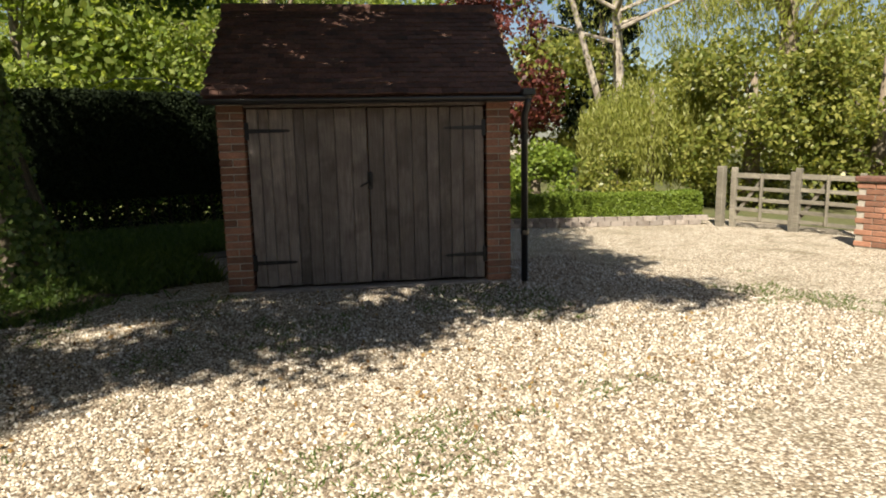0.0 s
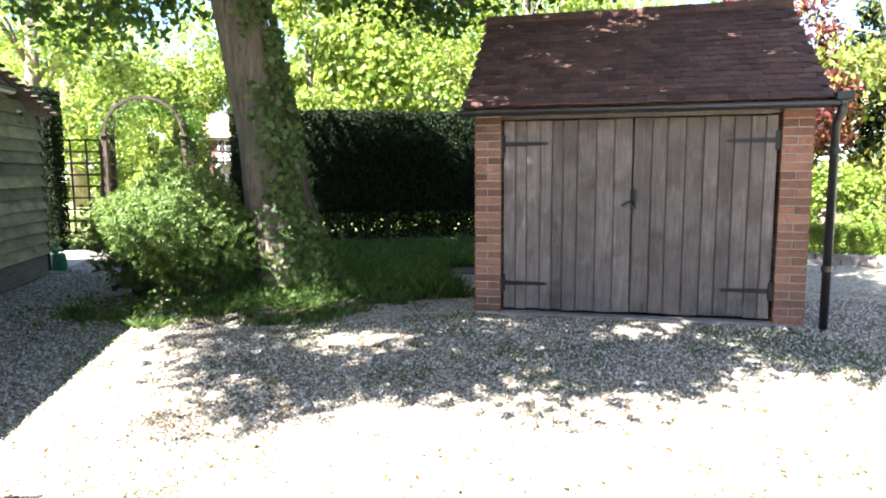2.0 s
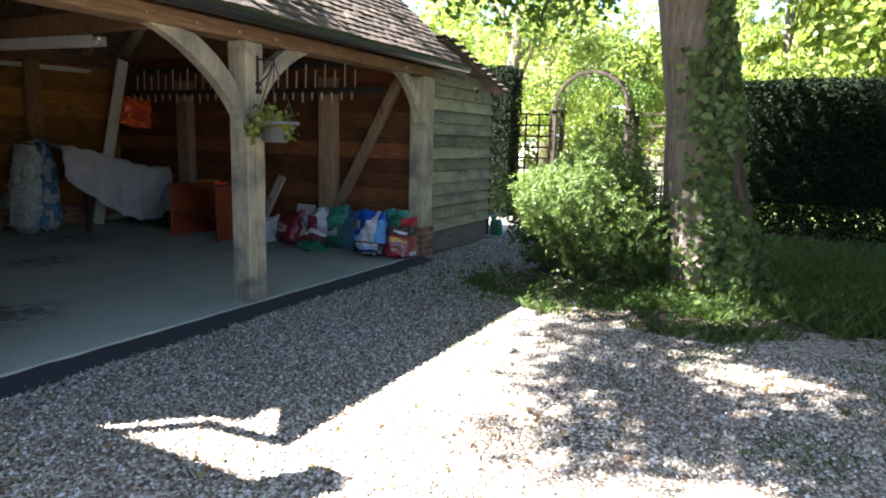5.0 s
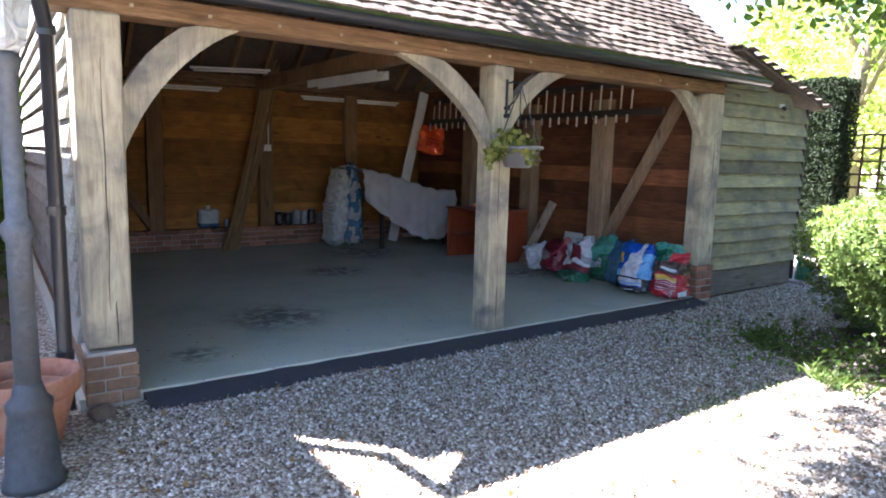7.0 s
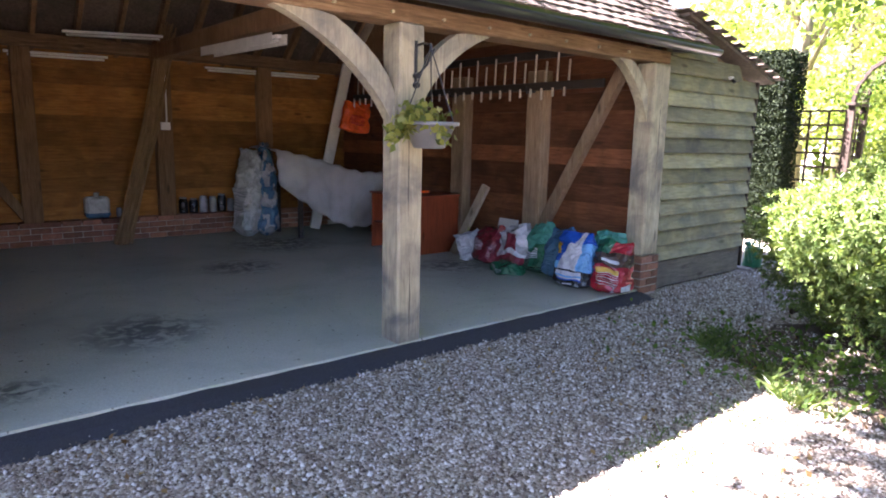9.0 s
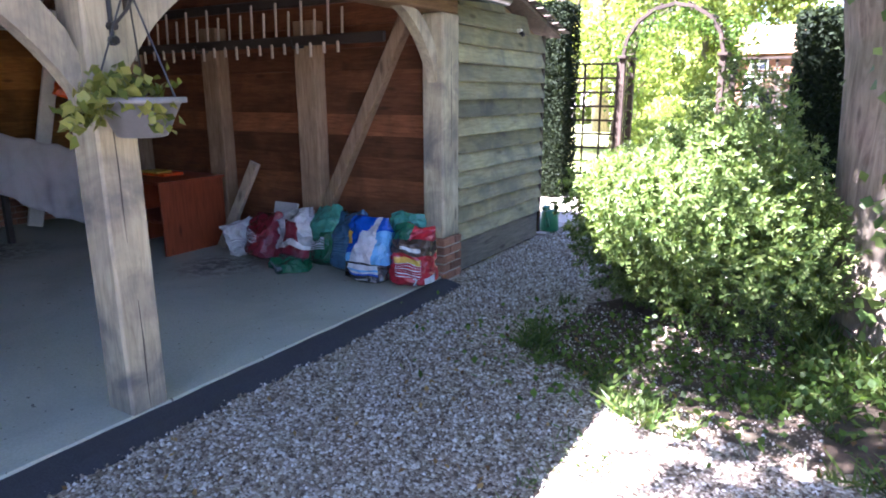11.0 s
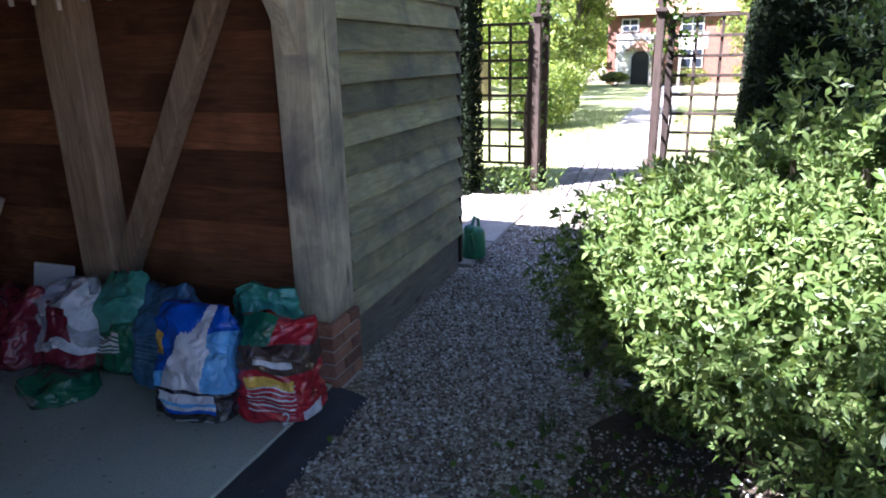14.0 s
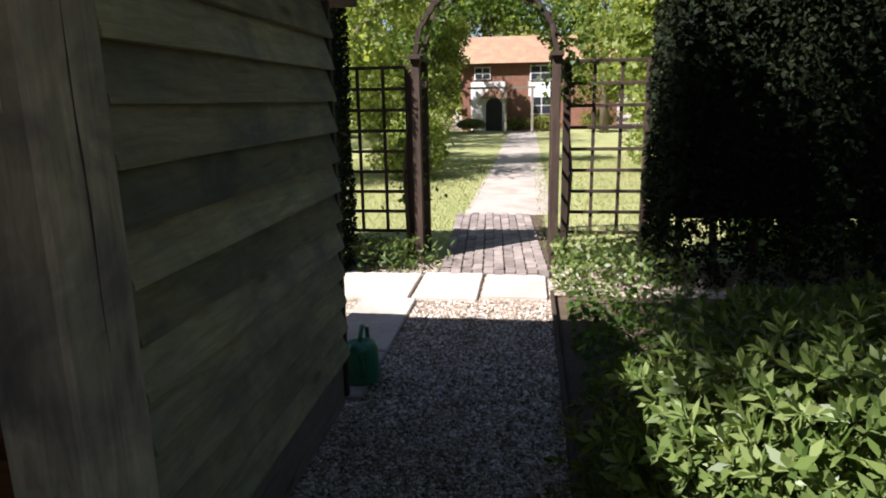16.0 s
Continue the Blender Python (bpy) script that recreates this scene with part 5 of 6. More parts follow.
ob = part("coping", boxed((9.4, 1.0, 0.862), (9.7, 4.34, 0.93), 0.012), TILE_RED, bw, "tile coping")
ob.matrix_parent_inverse = winv

# ---------------- unseen building added to cast shade by the barn end ---
nb = thing("shade_building", "unseen tall brick building added to shade the yard by the barn end", "building", (-9, -4, 0))
ninv = nb.matrix_world.inverted()
part("wall", boxed((-14, -8, -0.1), (-4.35, 0.33, 4.8)), BRICK, nb, "red brick wall").matrix_parent_inverse = ninv
bm = bmesh.new()
vs = [bm.verts.new(p) for p in ((-14.2, 0.53, 4.8), (-4.2, 0.53, 4.8), (-4.2, -3.9, 7.0), (-14.2, -3.9, 7.0), (-14.2, -8.2, 4.8), (-4.2, -8.2, 4.8))]
for f in ((0, 1, 2, 3), (3, 2, 5, 4), (0, 3, 4), (1, 5, 2), (0, 4, 5, 1)):
    bm.faces.new([vs[i] for i in f])
part("roof", bm, TILE_RED, nb, "tiled roof").matrix_parent_inverse = ninv

hedge("yard_hedge", (-10.6, -0.6), (-10.6, 3.6), 0.0, 2.9, 0.9, 14000, 0.09, LEAF_OAK, "shaded green hedge past the end of the barn", "hedge")
# dark sheet over the gravel, in place of the shade lying there
sheet("verge", -10.2, -4.2, 0.15, 2.3, -0.012, SOIL, "dark earth sheet standing in for shaded ground beside the barn end", "ground")
tufts("grass", "thin grass along the barn end wall", (-10.1, -4.3, 0.3, 2.35, lambda x, y: patchy(x, y) > 0.0), 9000, 0.08, GRASS, 0.6)

# ---------------- frame and fixtures inside the barn ----------------
IY = Y_R + 0.245                 # face of the boards on the inner wall
for x in (-4.72, -6.0, -7.38):
    bpart("stud", boxed((x - 0.12, IY - 0.15, 0.05), (x + 0.12, IY - 0.005, 2.2), 0.008), OAK_IN2, "square oak wall post")
bm = bmesh.new()
bar(bm, (-4.6, IY - 0.07, 0.5), (-3.64, IY - 0.07, 2.18), 0.11, 0.1, 0.006, (0, 1, 0))
bpart("wall_brace", bm, OAK_IN2, "sloping oak brace")
bx0 = BACK + 0.04
for y in (4.06, 5.63, 7.06):
    bpart("stud", boxed((bx0, y - 0.11, 0.28), (bx0 + 0.13, y + 0.1, 2.4), 0.008), OAK_IN, "oak post of the rear wall")
bm = bmesh.new()
bar(bm, (bx0 + 0.07, 3.2, 1.6), (bx0 + 0.07, 3.98, 0.4), 0.11, 0.1, 0.006, (1, 0, 0))
bpart("wall_brace", bm, OAK_IN)
bpart("rear_plate", boxed((bx0, Y_L + 0.1, 2.4), (bx0 + 0.16, Y_R + 0.24, 2.56), 0.01), OAK_BEAM)
bpart("tie_beam", boxed((bx0 + 0.17, 5.46, 2.36), (FX - 0.245, 5.6, 2.54), 0.01), OAK_IN)
for i in range(13):
    y = Y_L + 0.25 + i * 0.46
    bm = bmesh.new()
    bar(bm, (EAVE_X - 0.3, y, EAVE_Z + 0.1), (RIDGE_X, y, RIDGE_Z - 0.16), 0.055, 0.12, 0.004)
    bar(bm, (2 * RIDGE_X - EAVE_X + 0.2, y, EAVE_Z + 0.02), (RIDGE_X, y, RIDGE_Z - 0.16), 0.055, 0.12, 0.004)
    bpart("rafter", bm, OAK_IN)
bm = bmesh.new()
bar(bm, (-6.6, Y_L + 0.3, 2.66), (-7.4, 5.45, 3.3), 0.09, 0.09, 0.005)
bpart("wind_brace", bm, OAK_IN)


def crack(y, z0, z1, seed):
    """A long drying split in the face of a post."""
    bm = bmesh.new()
    k = 16
    prev = None
    for i in range(k + 1):
        t = i / k
        z = z0 + (z1 - z0) * t
        c = y + 0.018 * noise.noise((seed, z * 2.5, 0))
        w = 0.0045 * math.sin(math.pi * min(0.98, max(0.02, t))) ** 0.5 * (0.6 + abs(noise.noise((seed, z * 6, 2))))
        cur = [bm.verts.new((FX + 0.0015, c - w, z)), bm.verts.new((FX + 0.0015, c + w, z))]
        if prev:
            bm.faces.new((prev[0], prev[1], cur[1], cur[0]))
        prev = cur
    bpart("drying_crack", bm, DARK_WOOD, "dark drying crack")


crack(Y_L + 0.13, 0.55, 1.95, 1)
crack(Y_L + 0.16, 0.34, 0.6, 2)
crack(Y_M + 0.22, 0.06, 0.62, 3)
crack(Y_M + 0.2, 0.9, 1.5, 4)
crack(Y_R + 0.27, 1.1, 1.9, 5)

# brick plinth along the rear wall
plinth = bpart("plinth", boxed((BACK + 0.01, Y_L + 0.1, 0.03), (BACK + 0.16, Y_R + 0.2, 0.295)), MORTAR, "low brick plinth of the rear wall")
pm = mesh_of(boxed((0, 0, 0), (0.17, 0.213, 0.064), 0.004), BRICK)
for row in range(4):
    for i in range(24):
        y = Y_L + 0.1 + i * 0.2255 + (0.11 if row % 2 else 0)
        ob = new("brick", pm)
        ob.parent = plinth
        ob.matrix_basis = pose(BACK + 0.012 + rng.uniform(-0.002, 0.002), y, 0.046 + row * 0.0745)

# pin-hole row of pegs under the eaves, front gutter brackets and downpipe
bm = bmesh.new()
tube(bm, [(EAVE_X + 0.03, R0 + 0.06, 2.3), (EAVE_X + 0.03, R0 + 0.06, 2.2), (FX + 0.0, R0 + 0.11, 2.06), (FX + 0.0, R0 + 0.11, 0.1), (FX + 0.05, R0 + 0.11, 0.02)], 0.038, 14)
bpart("downpipe", bm, GUTTER, "black downpipe at the corner post", True)
for z in (2.03, 1.1, 0.3):
    bm = bmesh.new()
    tube(bm, [(FX, R0 + 0.11, z), (FX, R0 + 0.11, z + 0.05)], 0.047, 14)
    bpart("pipe_clip", bm, GUTTER)
bm = bmesh.new()
tube(bm, [(FX - 0.02, Y_R + 0.42, 2.33), (FX + 0.16, Y_R + 0.56, 2.31), (FX + 0.2, Y_R + 0.75, 2.36)], 0.022, 8)
bpart("overflow_pipe", bm, GUTTER, "bent black overflow pipe", True)
lamp = thing("security_light", "small white wall light on the weatherboards", "light", (FX + 0.03, 9.72, 2.1))
linv = lamp.matrix_world.inverted()
part("body", boxed((FX - 0.03, 9.70, 2.13), (FX + 0.035, 9.745, 2.165), 0.006), WHITE, lamp).matrix_parent_inverse = linv
bm = bmesh.new()
tube(bm, [(FX + 0.02, 9.72, 2.14), (FX + 0.06, 9.715, 2.10)], 0.018, 10)
part("sensor", bm, IRON, lamp).matrix_parent_inverse = linv


def pegs(beam_y0, beam_y1):
    y = beam_y0
    while y < beam_y1:
        bm = bmesh.new()
        tube(bm, [(FX - 0.02, y, 2.24), (FX + 0.008, y, 2.24)], 0.011, 8)
        bpart("oak_peg", bm, OAK_POST)
        y += 0.42


pegs(Y_L + 0.3, Y_R)


def tube_light(name, a, b, label, reflector=False):
    a, b = Vector(a), Vector(b)
    t = thing(name, label, "light", (a + b) / 2, group="barn strip lights")
    tinv = t.matrix_world.inverted()
    bm = bmesh.new()
    bar(bm, a, b, 0.045, 0.03, 0.006)
    part("batten", bm, WHITE, t).matrix_parent_inverse = tinv
    bm = bmesh.new()
    d = (b - a).normalized()
    tube(bm, [a + d * 0.04 - Vector((0, 0, 0.035)), b - d * 0.04 - Vector((0, 0, 0.035))], 0.013, 10)
    part("tube", bm, WHITE, t, "unlit white tube").matrix_parent_inverse = tinv
    if reflector:
        bm = bmesh.new()
        s = d.cross(Vector((0, 0, 1)))
        for k in (-1, 1):
            bar(bm, a + s * 0.07 * k - Vector((0, 0, 0.02)), b + s * 0.07 * k - Vector((0, 0, 0.02)), 0.004, 0.09, 0, up=(0, 0, 1))
        part("reflector", bm, WHITE, t, "angled white reflector").matrix_parent_inverse = tinv
    return t


tube_light("strip_light", (-8.97, 3.9, 2.34), (-8.97, 5.0, 2.36), "white fluorescent strip light on the rear wall")
tube_light("strip_light", (-8.97, 6.22, 2.34), (-8.97, 7.98, 2.35), "white fluorescent strip light on the rear wall")
tube_light("strip_light", (-8.3, 4.4, 2.54), (-8.3, 5.48, 2.6), "white fluorescent strip light under the tie beam")
tube_light("strip_light", (-6.95, 5.53, 2.33), (-5.2, 5.53, 2.30), "white strip light with a reflector under the tie beam", True)
sock = thing("power_socket", "white socket with a cable on the post", "socket", (bx0 + 0.16, 5.63, 1.5))
sinv = sock.matrix_world.inverted()
part("plate", boxed((bx0 + 0.132, 5.57, 1.48), (bx0 + 0.165, 5.69, 1.58), 0.006), WHITE, sock).matrix_parent_inverse = sinv
bm = bmesh.new()
tube(bm, [(bx0 + 0.14, 5.65, 1.57), (bx0 + 0.14, 5.66, 2.4)], 0.01, 8)
part("conduit", bm, WHITE, sock).matrix_parent_inverse = sinv


# ladder along the inner wall
ladder = thing("wooden_ladder", "long wooden ladder hung flat along the barn wall", "ladder", (-6.2, IY - 0.2, 2.0))
linv = ladder.matrix_world.inverted()
for y0, zt in ((IY - 0.16, 2.36), (IY - 0.24, 2.02)):
    bm = bmesh.new()
    bar(bm, (-8.3, y0, zt), (-3.95 if zt > 2.2 else -3.74, y0, zt), 0.035, 0.085, 0.01)
    part("rail", bm, DARK_WOOD, ladder).matrix_parent_inverse = linv
for i in range(27):
    x = -8.25 + i * 0.155
    bm = bmesh.new()
    top = 2.30 + (0.06 if i % 2 else -0.02)
    tube(bm, [(x, IY - 0.20, 2.07), (x, IY - 0.19, top)], 0.011, 8)
    tube(bm, [(x, IY - 0.262, 1.93 - (0.02 if i % 3 else 0.05)), (x, IY - 0.262, 2.0)], 0.012, 8)
    part("rung", bm, PALE_WOOD, ladder).matrix_parent_inverse = linv
for x in (-7.38, -6.0, -4.72):
    bm = bmesh.new()
    tube(bm, [(x, IY - 0.12, 1.98), (x, IY - 0.29, 1.96), (x, IY - 0.3, 2.02)], 0.01, 8)
    part("hook", bm, IRON, ladder).matrix_parent_inverse = linv

# canes
canes = thing("cane_bundle", "bundle of long dry hazel canes leaning against the tie beam", "canes", (-8.55, 4.94, 0.05))
cninv = canes.matrix_world.inverted()
for i in range(24):
    bm = bmesh.new()
    a = Vector((-8.55 + rng.uniform(-0.09, 0.09), 4.94 + rng.uniform(-0.1, 0.1), 0.05))
    b = Vector((-8.62 + rng.uniform(-0.06, 0.06), 5.62 + rng.uniform(-0.11, 0.13), 2.6 + rng.uniform(0.0, 0.25)))
    m = a.lerp(b, 0.55) + Vector((rng.uniform(-0.02, 0.02), 0.05 + rng.uniform(-0.03, 0.03), 0))
    tube(bm, [a, a.lerp(m, 0.5), m, b], [0.02, 0.018, 0.015, 0.009], 6)
    part("cane", bm, CANE, canes).matrix_parent_inverse = cninv

# dust sheet over a bench: heavy cloth hung in a swag
SX, SY = -8.15, 7.62
bench = thing("work_bench", "dark bench hidden under a dust sheet", "bench", (SX, SY, 0.045))
binv = bench.matrix_world.inverted()
part("top", boxed((SX - 0.45, SY - 0.62, 0.80), (SX + 0.35, SY + 0.7, 0.86), 0.006), DARK_WOOD, bench).matrix_parent_inverse = binv
for dx in (-0.4, 0.3):
    for dy in (-0.56, 0.62):
        part("leg", boxed((SX + dx - 0.03, SY + dy - 0.03, 0.045), (SX + dx + 0.03, SY + dy + 0.03, 0.8), 0.004), DARK_WOOD, bench).matrix_parent_inverse = binv
bm = bmesh.new()
nu, nv = 44, 30
grid = []
for i in range(nu + 1):
    u = i / nu
    row = []
    y = SY - 0.95 + u * 1.7
    topz = 0.96 + 0.3 * (1 - u) ** 2 + 0.05 * math.sin(u * 5)
    drop = 0.45 + 0.42 * math.sin(math.pi * min(1, u * 1.02)) ** 0.8 * (0.5 + u * 0.5) + 0.1 * u
    for j in range(nv + 1):
        v = j / nv
        if v < 0.4:
            x, z = SX - 0.5 + v / 0.4 * 0.88, topz + 0.03 * math.sin(v * 9 + u * 4)
        else:
            w = (v - 0.4) / 0.6
            x, z = SX + 0.38 + 0.07 * math.sin(min(1, w * 3) * 1.5) + 0.03 * math.sin(u * 30 + w * 3) * w + 0.015 * math.sin(u * 61) * w, topz - w * drop
        fold = 0.022 * math.sin((u * 1.2 + v) * 26) * (0.3 + v)
        row.append(bm.verts.new((x + fold * 0.8, y + 0.02 * math.sin(v * 7), z + 0.012 * math.sin(u * 40 + v * 11))))
    grid.append(row)
for i in range(nu):
    for j in range(nv):
        bm.faces.new((grid[i][j], grid[i + 1][j], grid[i + 1][j + 1], grid[i][j + 1]))
g = bmesh.ops.solidify(bm, geom=bm.faces[:], thickness=0.006)
solid("dust_sheet", bm, CLOTH, "crumpled white dust sheet draped over a bench", "cloth", smooth=True)


def sack(name, at, size, rz, lean, colours, zones, label, crumple=0.05, group="", flop=0.0, seed=0, fine=(96, 70)):
    """A filled plastic sack: bulging body, pinched and folded top, printed zones."""
    bm = bmesh.new()
    w, d, h = size
    nu, nv = fine
    rings = []
    for j in range(nv + 1):
        v = j / nv
        bulge = (min(1, v / 0.10) ** 0.5) * (1 - 0.16 * v)
        pinch = max(0.0, (v - 0.72) / 0.28)
        bw_, bd = w / 2 * bulge * (1 - 0.07 * pinch), d / 2 * bulge * (1 - 0.86 * pinch)
        ring = []
        for i in range(nu):
            a = 2 * math.pi * i / nu
            c, s = math.cos(a), math.sin(a)
            e = 0.62
            x = bw_ * math.copysign(abs(c) ** e, c)
            y = bd * math.copysign(abs(s) ** e, s)
            z = h * v
            q = Vector((x * 7 + seed * 3.1, y * 7, z * 7 + seed))
            k = crumple * (0.55 + 0.45 * v) * 0.7
            cr = (1 - abs(noise.noise(q * 1.9 + Vector((3, 1, 7)))) * 2.2) * 0.5 + (1 - abs(noise.noise(q * 4.1)) * 2.2) * 0.22
            x += c * cr * k * 0.8
            y += s * cr * k * 0.8
            x += k * noise.noise(q) + k * 0.35 * noise.noise(q * 3.3)
            y += k * noise.noise(q + Vector((9, 0, 0))) + k * 0.35 * noise.noise(q * 3.3 + Vector((0, 9, 0)))
            z += (k * 1.4 * noise.noise(q * 1.3 + Vector((0, 0, 9)))) * (1 if v > 0.05 else 0)
            y += flop * max(0, v - 0.6) ** 1.5 * h
            z -= abs(flop) * max(0, v - 0.75) * h * 0.6
            ring.append(bm.verts.new((x, y, max(z, 0.0))))
        rings.append(ring)
    quads = {}
    for j in range(nv):
        for i in range(nu):
            a = 2 * math.pi * (i + 0.5) / nu
            k = zones(math.cos(a), math.sin(a), (j + 0.5) / nv)
            quads.setdefault(k, []).append([rings[j][i].co.copy(), rings[j][(i + 1) % nu].co.copy(), rings[j + 1][(i + 1) % nu].co.copy(), rings[j + 1][i].co.copy()])
    quads.setdefault(0, []).append([v.co.copy() for v in rings[-1]])
    quads[0].append([v.co.copy() for v in rings[0][::-1]])
    bm.free()
    t = thing(name, label, "sack", at, 0, group)
    t.matrix_world = pose(at[0], at[1], at[2], lean[0], lean[1], rz)
    for k, fs in quads.items():
        bm = bmesh.new()
        for f in fs:
            bm.faces.new([bm.verts.new(v) for v in f])
        bmesh.ops.remove_doubles(bm, verts=bm.verts[:], dist=0.0004)
        left = set(bm.faces)
        while left:
            isle, todo = [], [left.pop()]
            while todo:
                f = todo.pop()
                isle.append(f)
                for e in f.edges:
                    for g in e.link_faces:
                        if g in left:
                            left.discard(g)
                            todo.append(g)
            one = bmesh.new()
            for f in isle:
                one.faces.new([one.verts.new(v.co) for v in f.verts])
            bmesh.ops.remove_doubles(one, verts=one.verts[:], dist=0.0004)
            part(("bag" if len(isle) > 40 else "bag_fold") if k == 0 else "printed_panel", one, colours[k], t, "", True)
        bm.free()
    return t


FZ = 0.047
G = "compost sacks by the post"


def z_red(c, s, v):
    if v > 0.80:
        return 3 if c > 0 else 2
    if v > 0.56:
        return 5 if s < -0.2 and 0.64 < v < 0.69 and -0.2 < c < 0.4 else 1
    if s < -0.1 and 0.42 < v < 0.5 and -0.55 < c < 0.45:
        return 4
    if s < -0.2 and v < 0.5 and 0.03 < (v * 22) % 1 < 0.28 and abs(c) < 0.5 and v > 0.18:
        return 5
    if s < 0 and 0.08 < v < 0.2 and c > 0.72:
        return 5
    return 0


def z_blue(c, s, v):
    if v < 0.34:
        if s < 0 and abs(c) < 0.55 and 0.14 < v < 0.31:
            return 3 if 0.19 < v < 0.22 else (0 if v < 0.165 else 2)
        if s < 0 and 0.05 < v < 0.095 and abs(c) < 0.6 and (c * 2.6 + 0.3) % 1 < 0.72:
            return 2
        return 4
    if s < 0 and abs(c - (v - 0.34) * 0.75 + 0.12) < 0.36 - 0.3 * (v - 0.34):
        return 2
    if 0.58 < v < 0.76 and c < -0.5:
        return 5
    if c > 0.1 and v < 0.8:
        return 3
    return 3 if v < 0.46 else 1


def z_green(c, s, v):
    if v > 0.5:
        return 1
    if s < 0 and 0.25 < v < 0.42 and abs(c) < 0.5 and (v * 28) % 1 < 0.5:
        return 2
    return 0


def z_white(c, s, v):
    if s < 0.2 and 0.35 < v < 0.72 and 0.0 < c < 0.85:
        return 1
    if v < 0.25:
        return 1
    return 0 if (c * 2 + v * 3) % 1.7 < 1.2 else 2


def z_plain(c, s, v):
    return 1 if s < 0 and 0.3 < v < 0.6 and abs(c) < 0.4 and (v * 30) % 1 < 0.4 else 0


red = sack("compost_sack", (-3.36, 7.98, FZ), (0.36, 0.29, 0.50), 14, (0, 3), [P_RED, P_DARK, P_GREEN, P_RED, P_YELLOW, P_WHITE], z_red, "upright red compost sack with a torn crumpled top", 0.05, G, seed=1, fine=(180, 120))
blue = sack("compost_sack", (-3.70, 7.84, FZ), (0.42, 0.26, 0.55), 4, (-7, 0), [P_BLUE, P_BLUE, P_WHITE, P_SKY, P_BLACK, P_YELLOW], z_blue, "blue and white compost sack with black base", 0.045, G, seed=2, fine=(200, 130))
sack("compost_sack", (-4.03, 8.02, FZ), (0.38, 0.28, 0.52), -10, (-10, -8), [P_SLATE, P_SKYDULL], z_plain, "slate blue plastic sack, slumped", 0.05, G, seed=3)
sack("compost_sack", (-4.34, 8.08, FZ), (0.42, 0.32, 0.54), -14, (-12, -12), [P_GREEN, P_TEAL, P_WHITE], z_green, "green and teal compost sack, slumped", 0.06, G, seed=4)
sack("compost_sack", (-4.70, 8.02, FZ), (0.48, 0.34, 0.50), -20, (-14, -10), [P_WHITE, P_MAROON, P_GREY], z_white, "white compost sack with a maroon panel, half empty", 0.07, G, seed=5)
sack("compost_sack", (-5.06, 7.98, FZ), (0.44, 0.34, 0.42), -24, (-12, -6), [P_MAROON, P_WHITE, P_GREY], z_plain, "low maroon plastic sack, half empty", 0.08, G, seed=6)
sack("compost_sack", (-5.36, 8.06, FZ), (0.34, 0.28, 0.34), 30, (8, -16), [P_WHITE, P_GREY], z_plain, "small white crumpled plastic sack", 0.07, G, seed=7)
sack("compost_sack", (-3.60, 8.22, FZ), (0.36, 0.2, 0.57), 8, (0, 6), [P_TEAL, P_GREY], z_plain, "teal sack standing behind the others with folded top", 0.05, G, flop=-0.35, seed=8)
sack("compost_sack", (-4.55, 7.80, FZ), (0.36, 0.3, 0.13), -12, (0, 0), [P_GREEN, P_WHITE], z_plain, "flat empty green plastic sack on the floor", 0.05, G, seed=9)
sack("plastic_sack", (-8.35, 6.5, FZ), (0.36, 0.3, 1.2), 20, (0, 4), [P_CLEAR, P_GREY], z_plain, "tall pale crumpled sack beside the plinth", 0.07, seed=10)
sack("plastic_sack", (-8.25, 6.74, FZ), (0.32, 0.3, 1.28), -10, (0, -2), [P_GREY, P_SLATE], lambda c, s, v: int(noise.noise((c * 3, s * 3, v * 9)) > 0.05), "tall grey patterned sack with a gathered neck", 0.06, seed=11)

# number on the red sack
fc = bpy.data.curves.new("number", "FONT")
fc.body, fc.size, fc.extrude = "2", 0.085, 0.001
fc.materials.append(P_WHITE)
num = new("number", fc)
num.matrix_world = red.matrix_world @ pose(0.05, -0.155, 0.045, 84, 0, 8)
num.parent = red
num.matrix_parent_inverse = red.matrix_world.inverted()


# cabinet, tray, offcut, board
cab = thing("wooden_cabinet", "red-brown wooden cabinet with a flat top", "cabinet", (-6.25, 8.0, FZ))
cbi = cab.matrix_world.inverted()
for nm, lo, hi in (("side_panel", (-5.93, 7.52, FZ), (-5.90, 8.25, 0.74)), ("side_panel", (-6.78, 7.52, FZ), (-6.75, 8.25, 0.74)), ("back_panel", (-6.748, 8.22, FZ), (-5.932, 8.245, 0.74)),
                   ("shelf", (-6.748, 7.54, 0.36), (-5.932, 8.21, 0.38)), ("top", (-6.8, 7.5, 0.742), (-5.88, 8.26, 0.765))):
    part(nm, boxed(lo, hi, 0.003), MAHOGANY, cab).matrix_parent_inverse = cbi
solid("orange_folder", boxed((-6.55, 7.78, 0.768), (-6.2, 8.02, 0.80), 0.008, None), P_ORANGE, "orange plastic tray on the cabinet", "tray")
solid("yellow_folder", boxed((-6.5, 7.74, 0.802), (-6.25, 7.92, 0.825), 0.006, None), P_YELLOW, "yellow packet on the orange tray", "packet")
bm = bmesh.new()
bar(bm, (-5.78, 8.08, FZ), (-5.5, 8.34, 0.9), 0.11, 0.05, 0.004, (0, 1, 0))
solid("timber_offcut", bm, PALE_WOOD2, "short pale timber offcut leaning on the wall", "timber")
solid("white_board", boxed((-0.15, -0.01, 0), (0.15, 0.01, 0.52), 0.004, pose(-5.0, 8.12, FZ, -14, 0, 0)), P_GREYBOARD, "pale grey sheet of board leaning on the wall", "board")

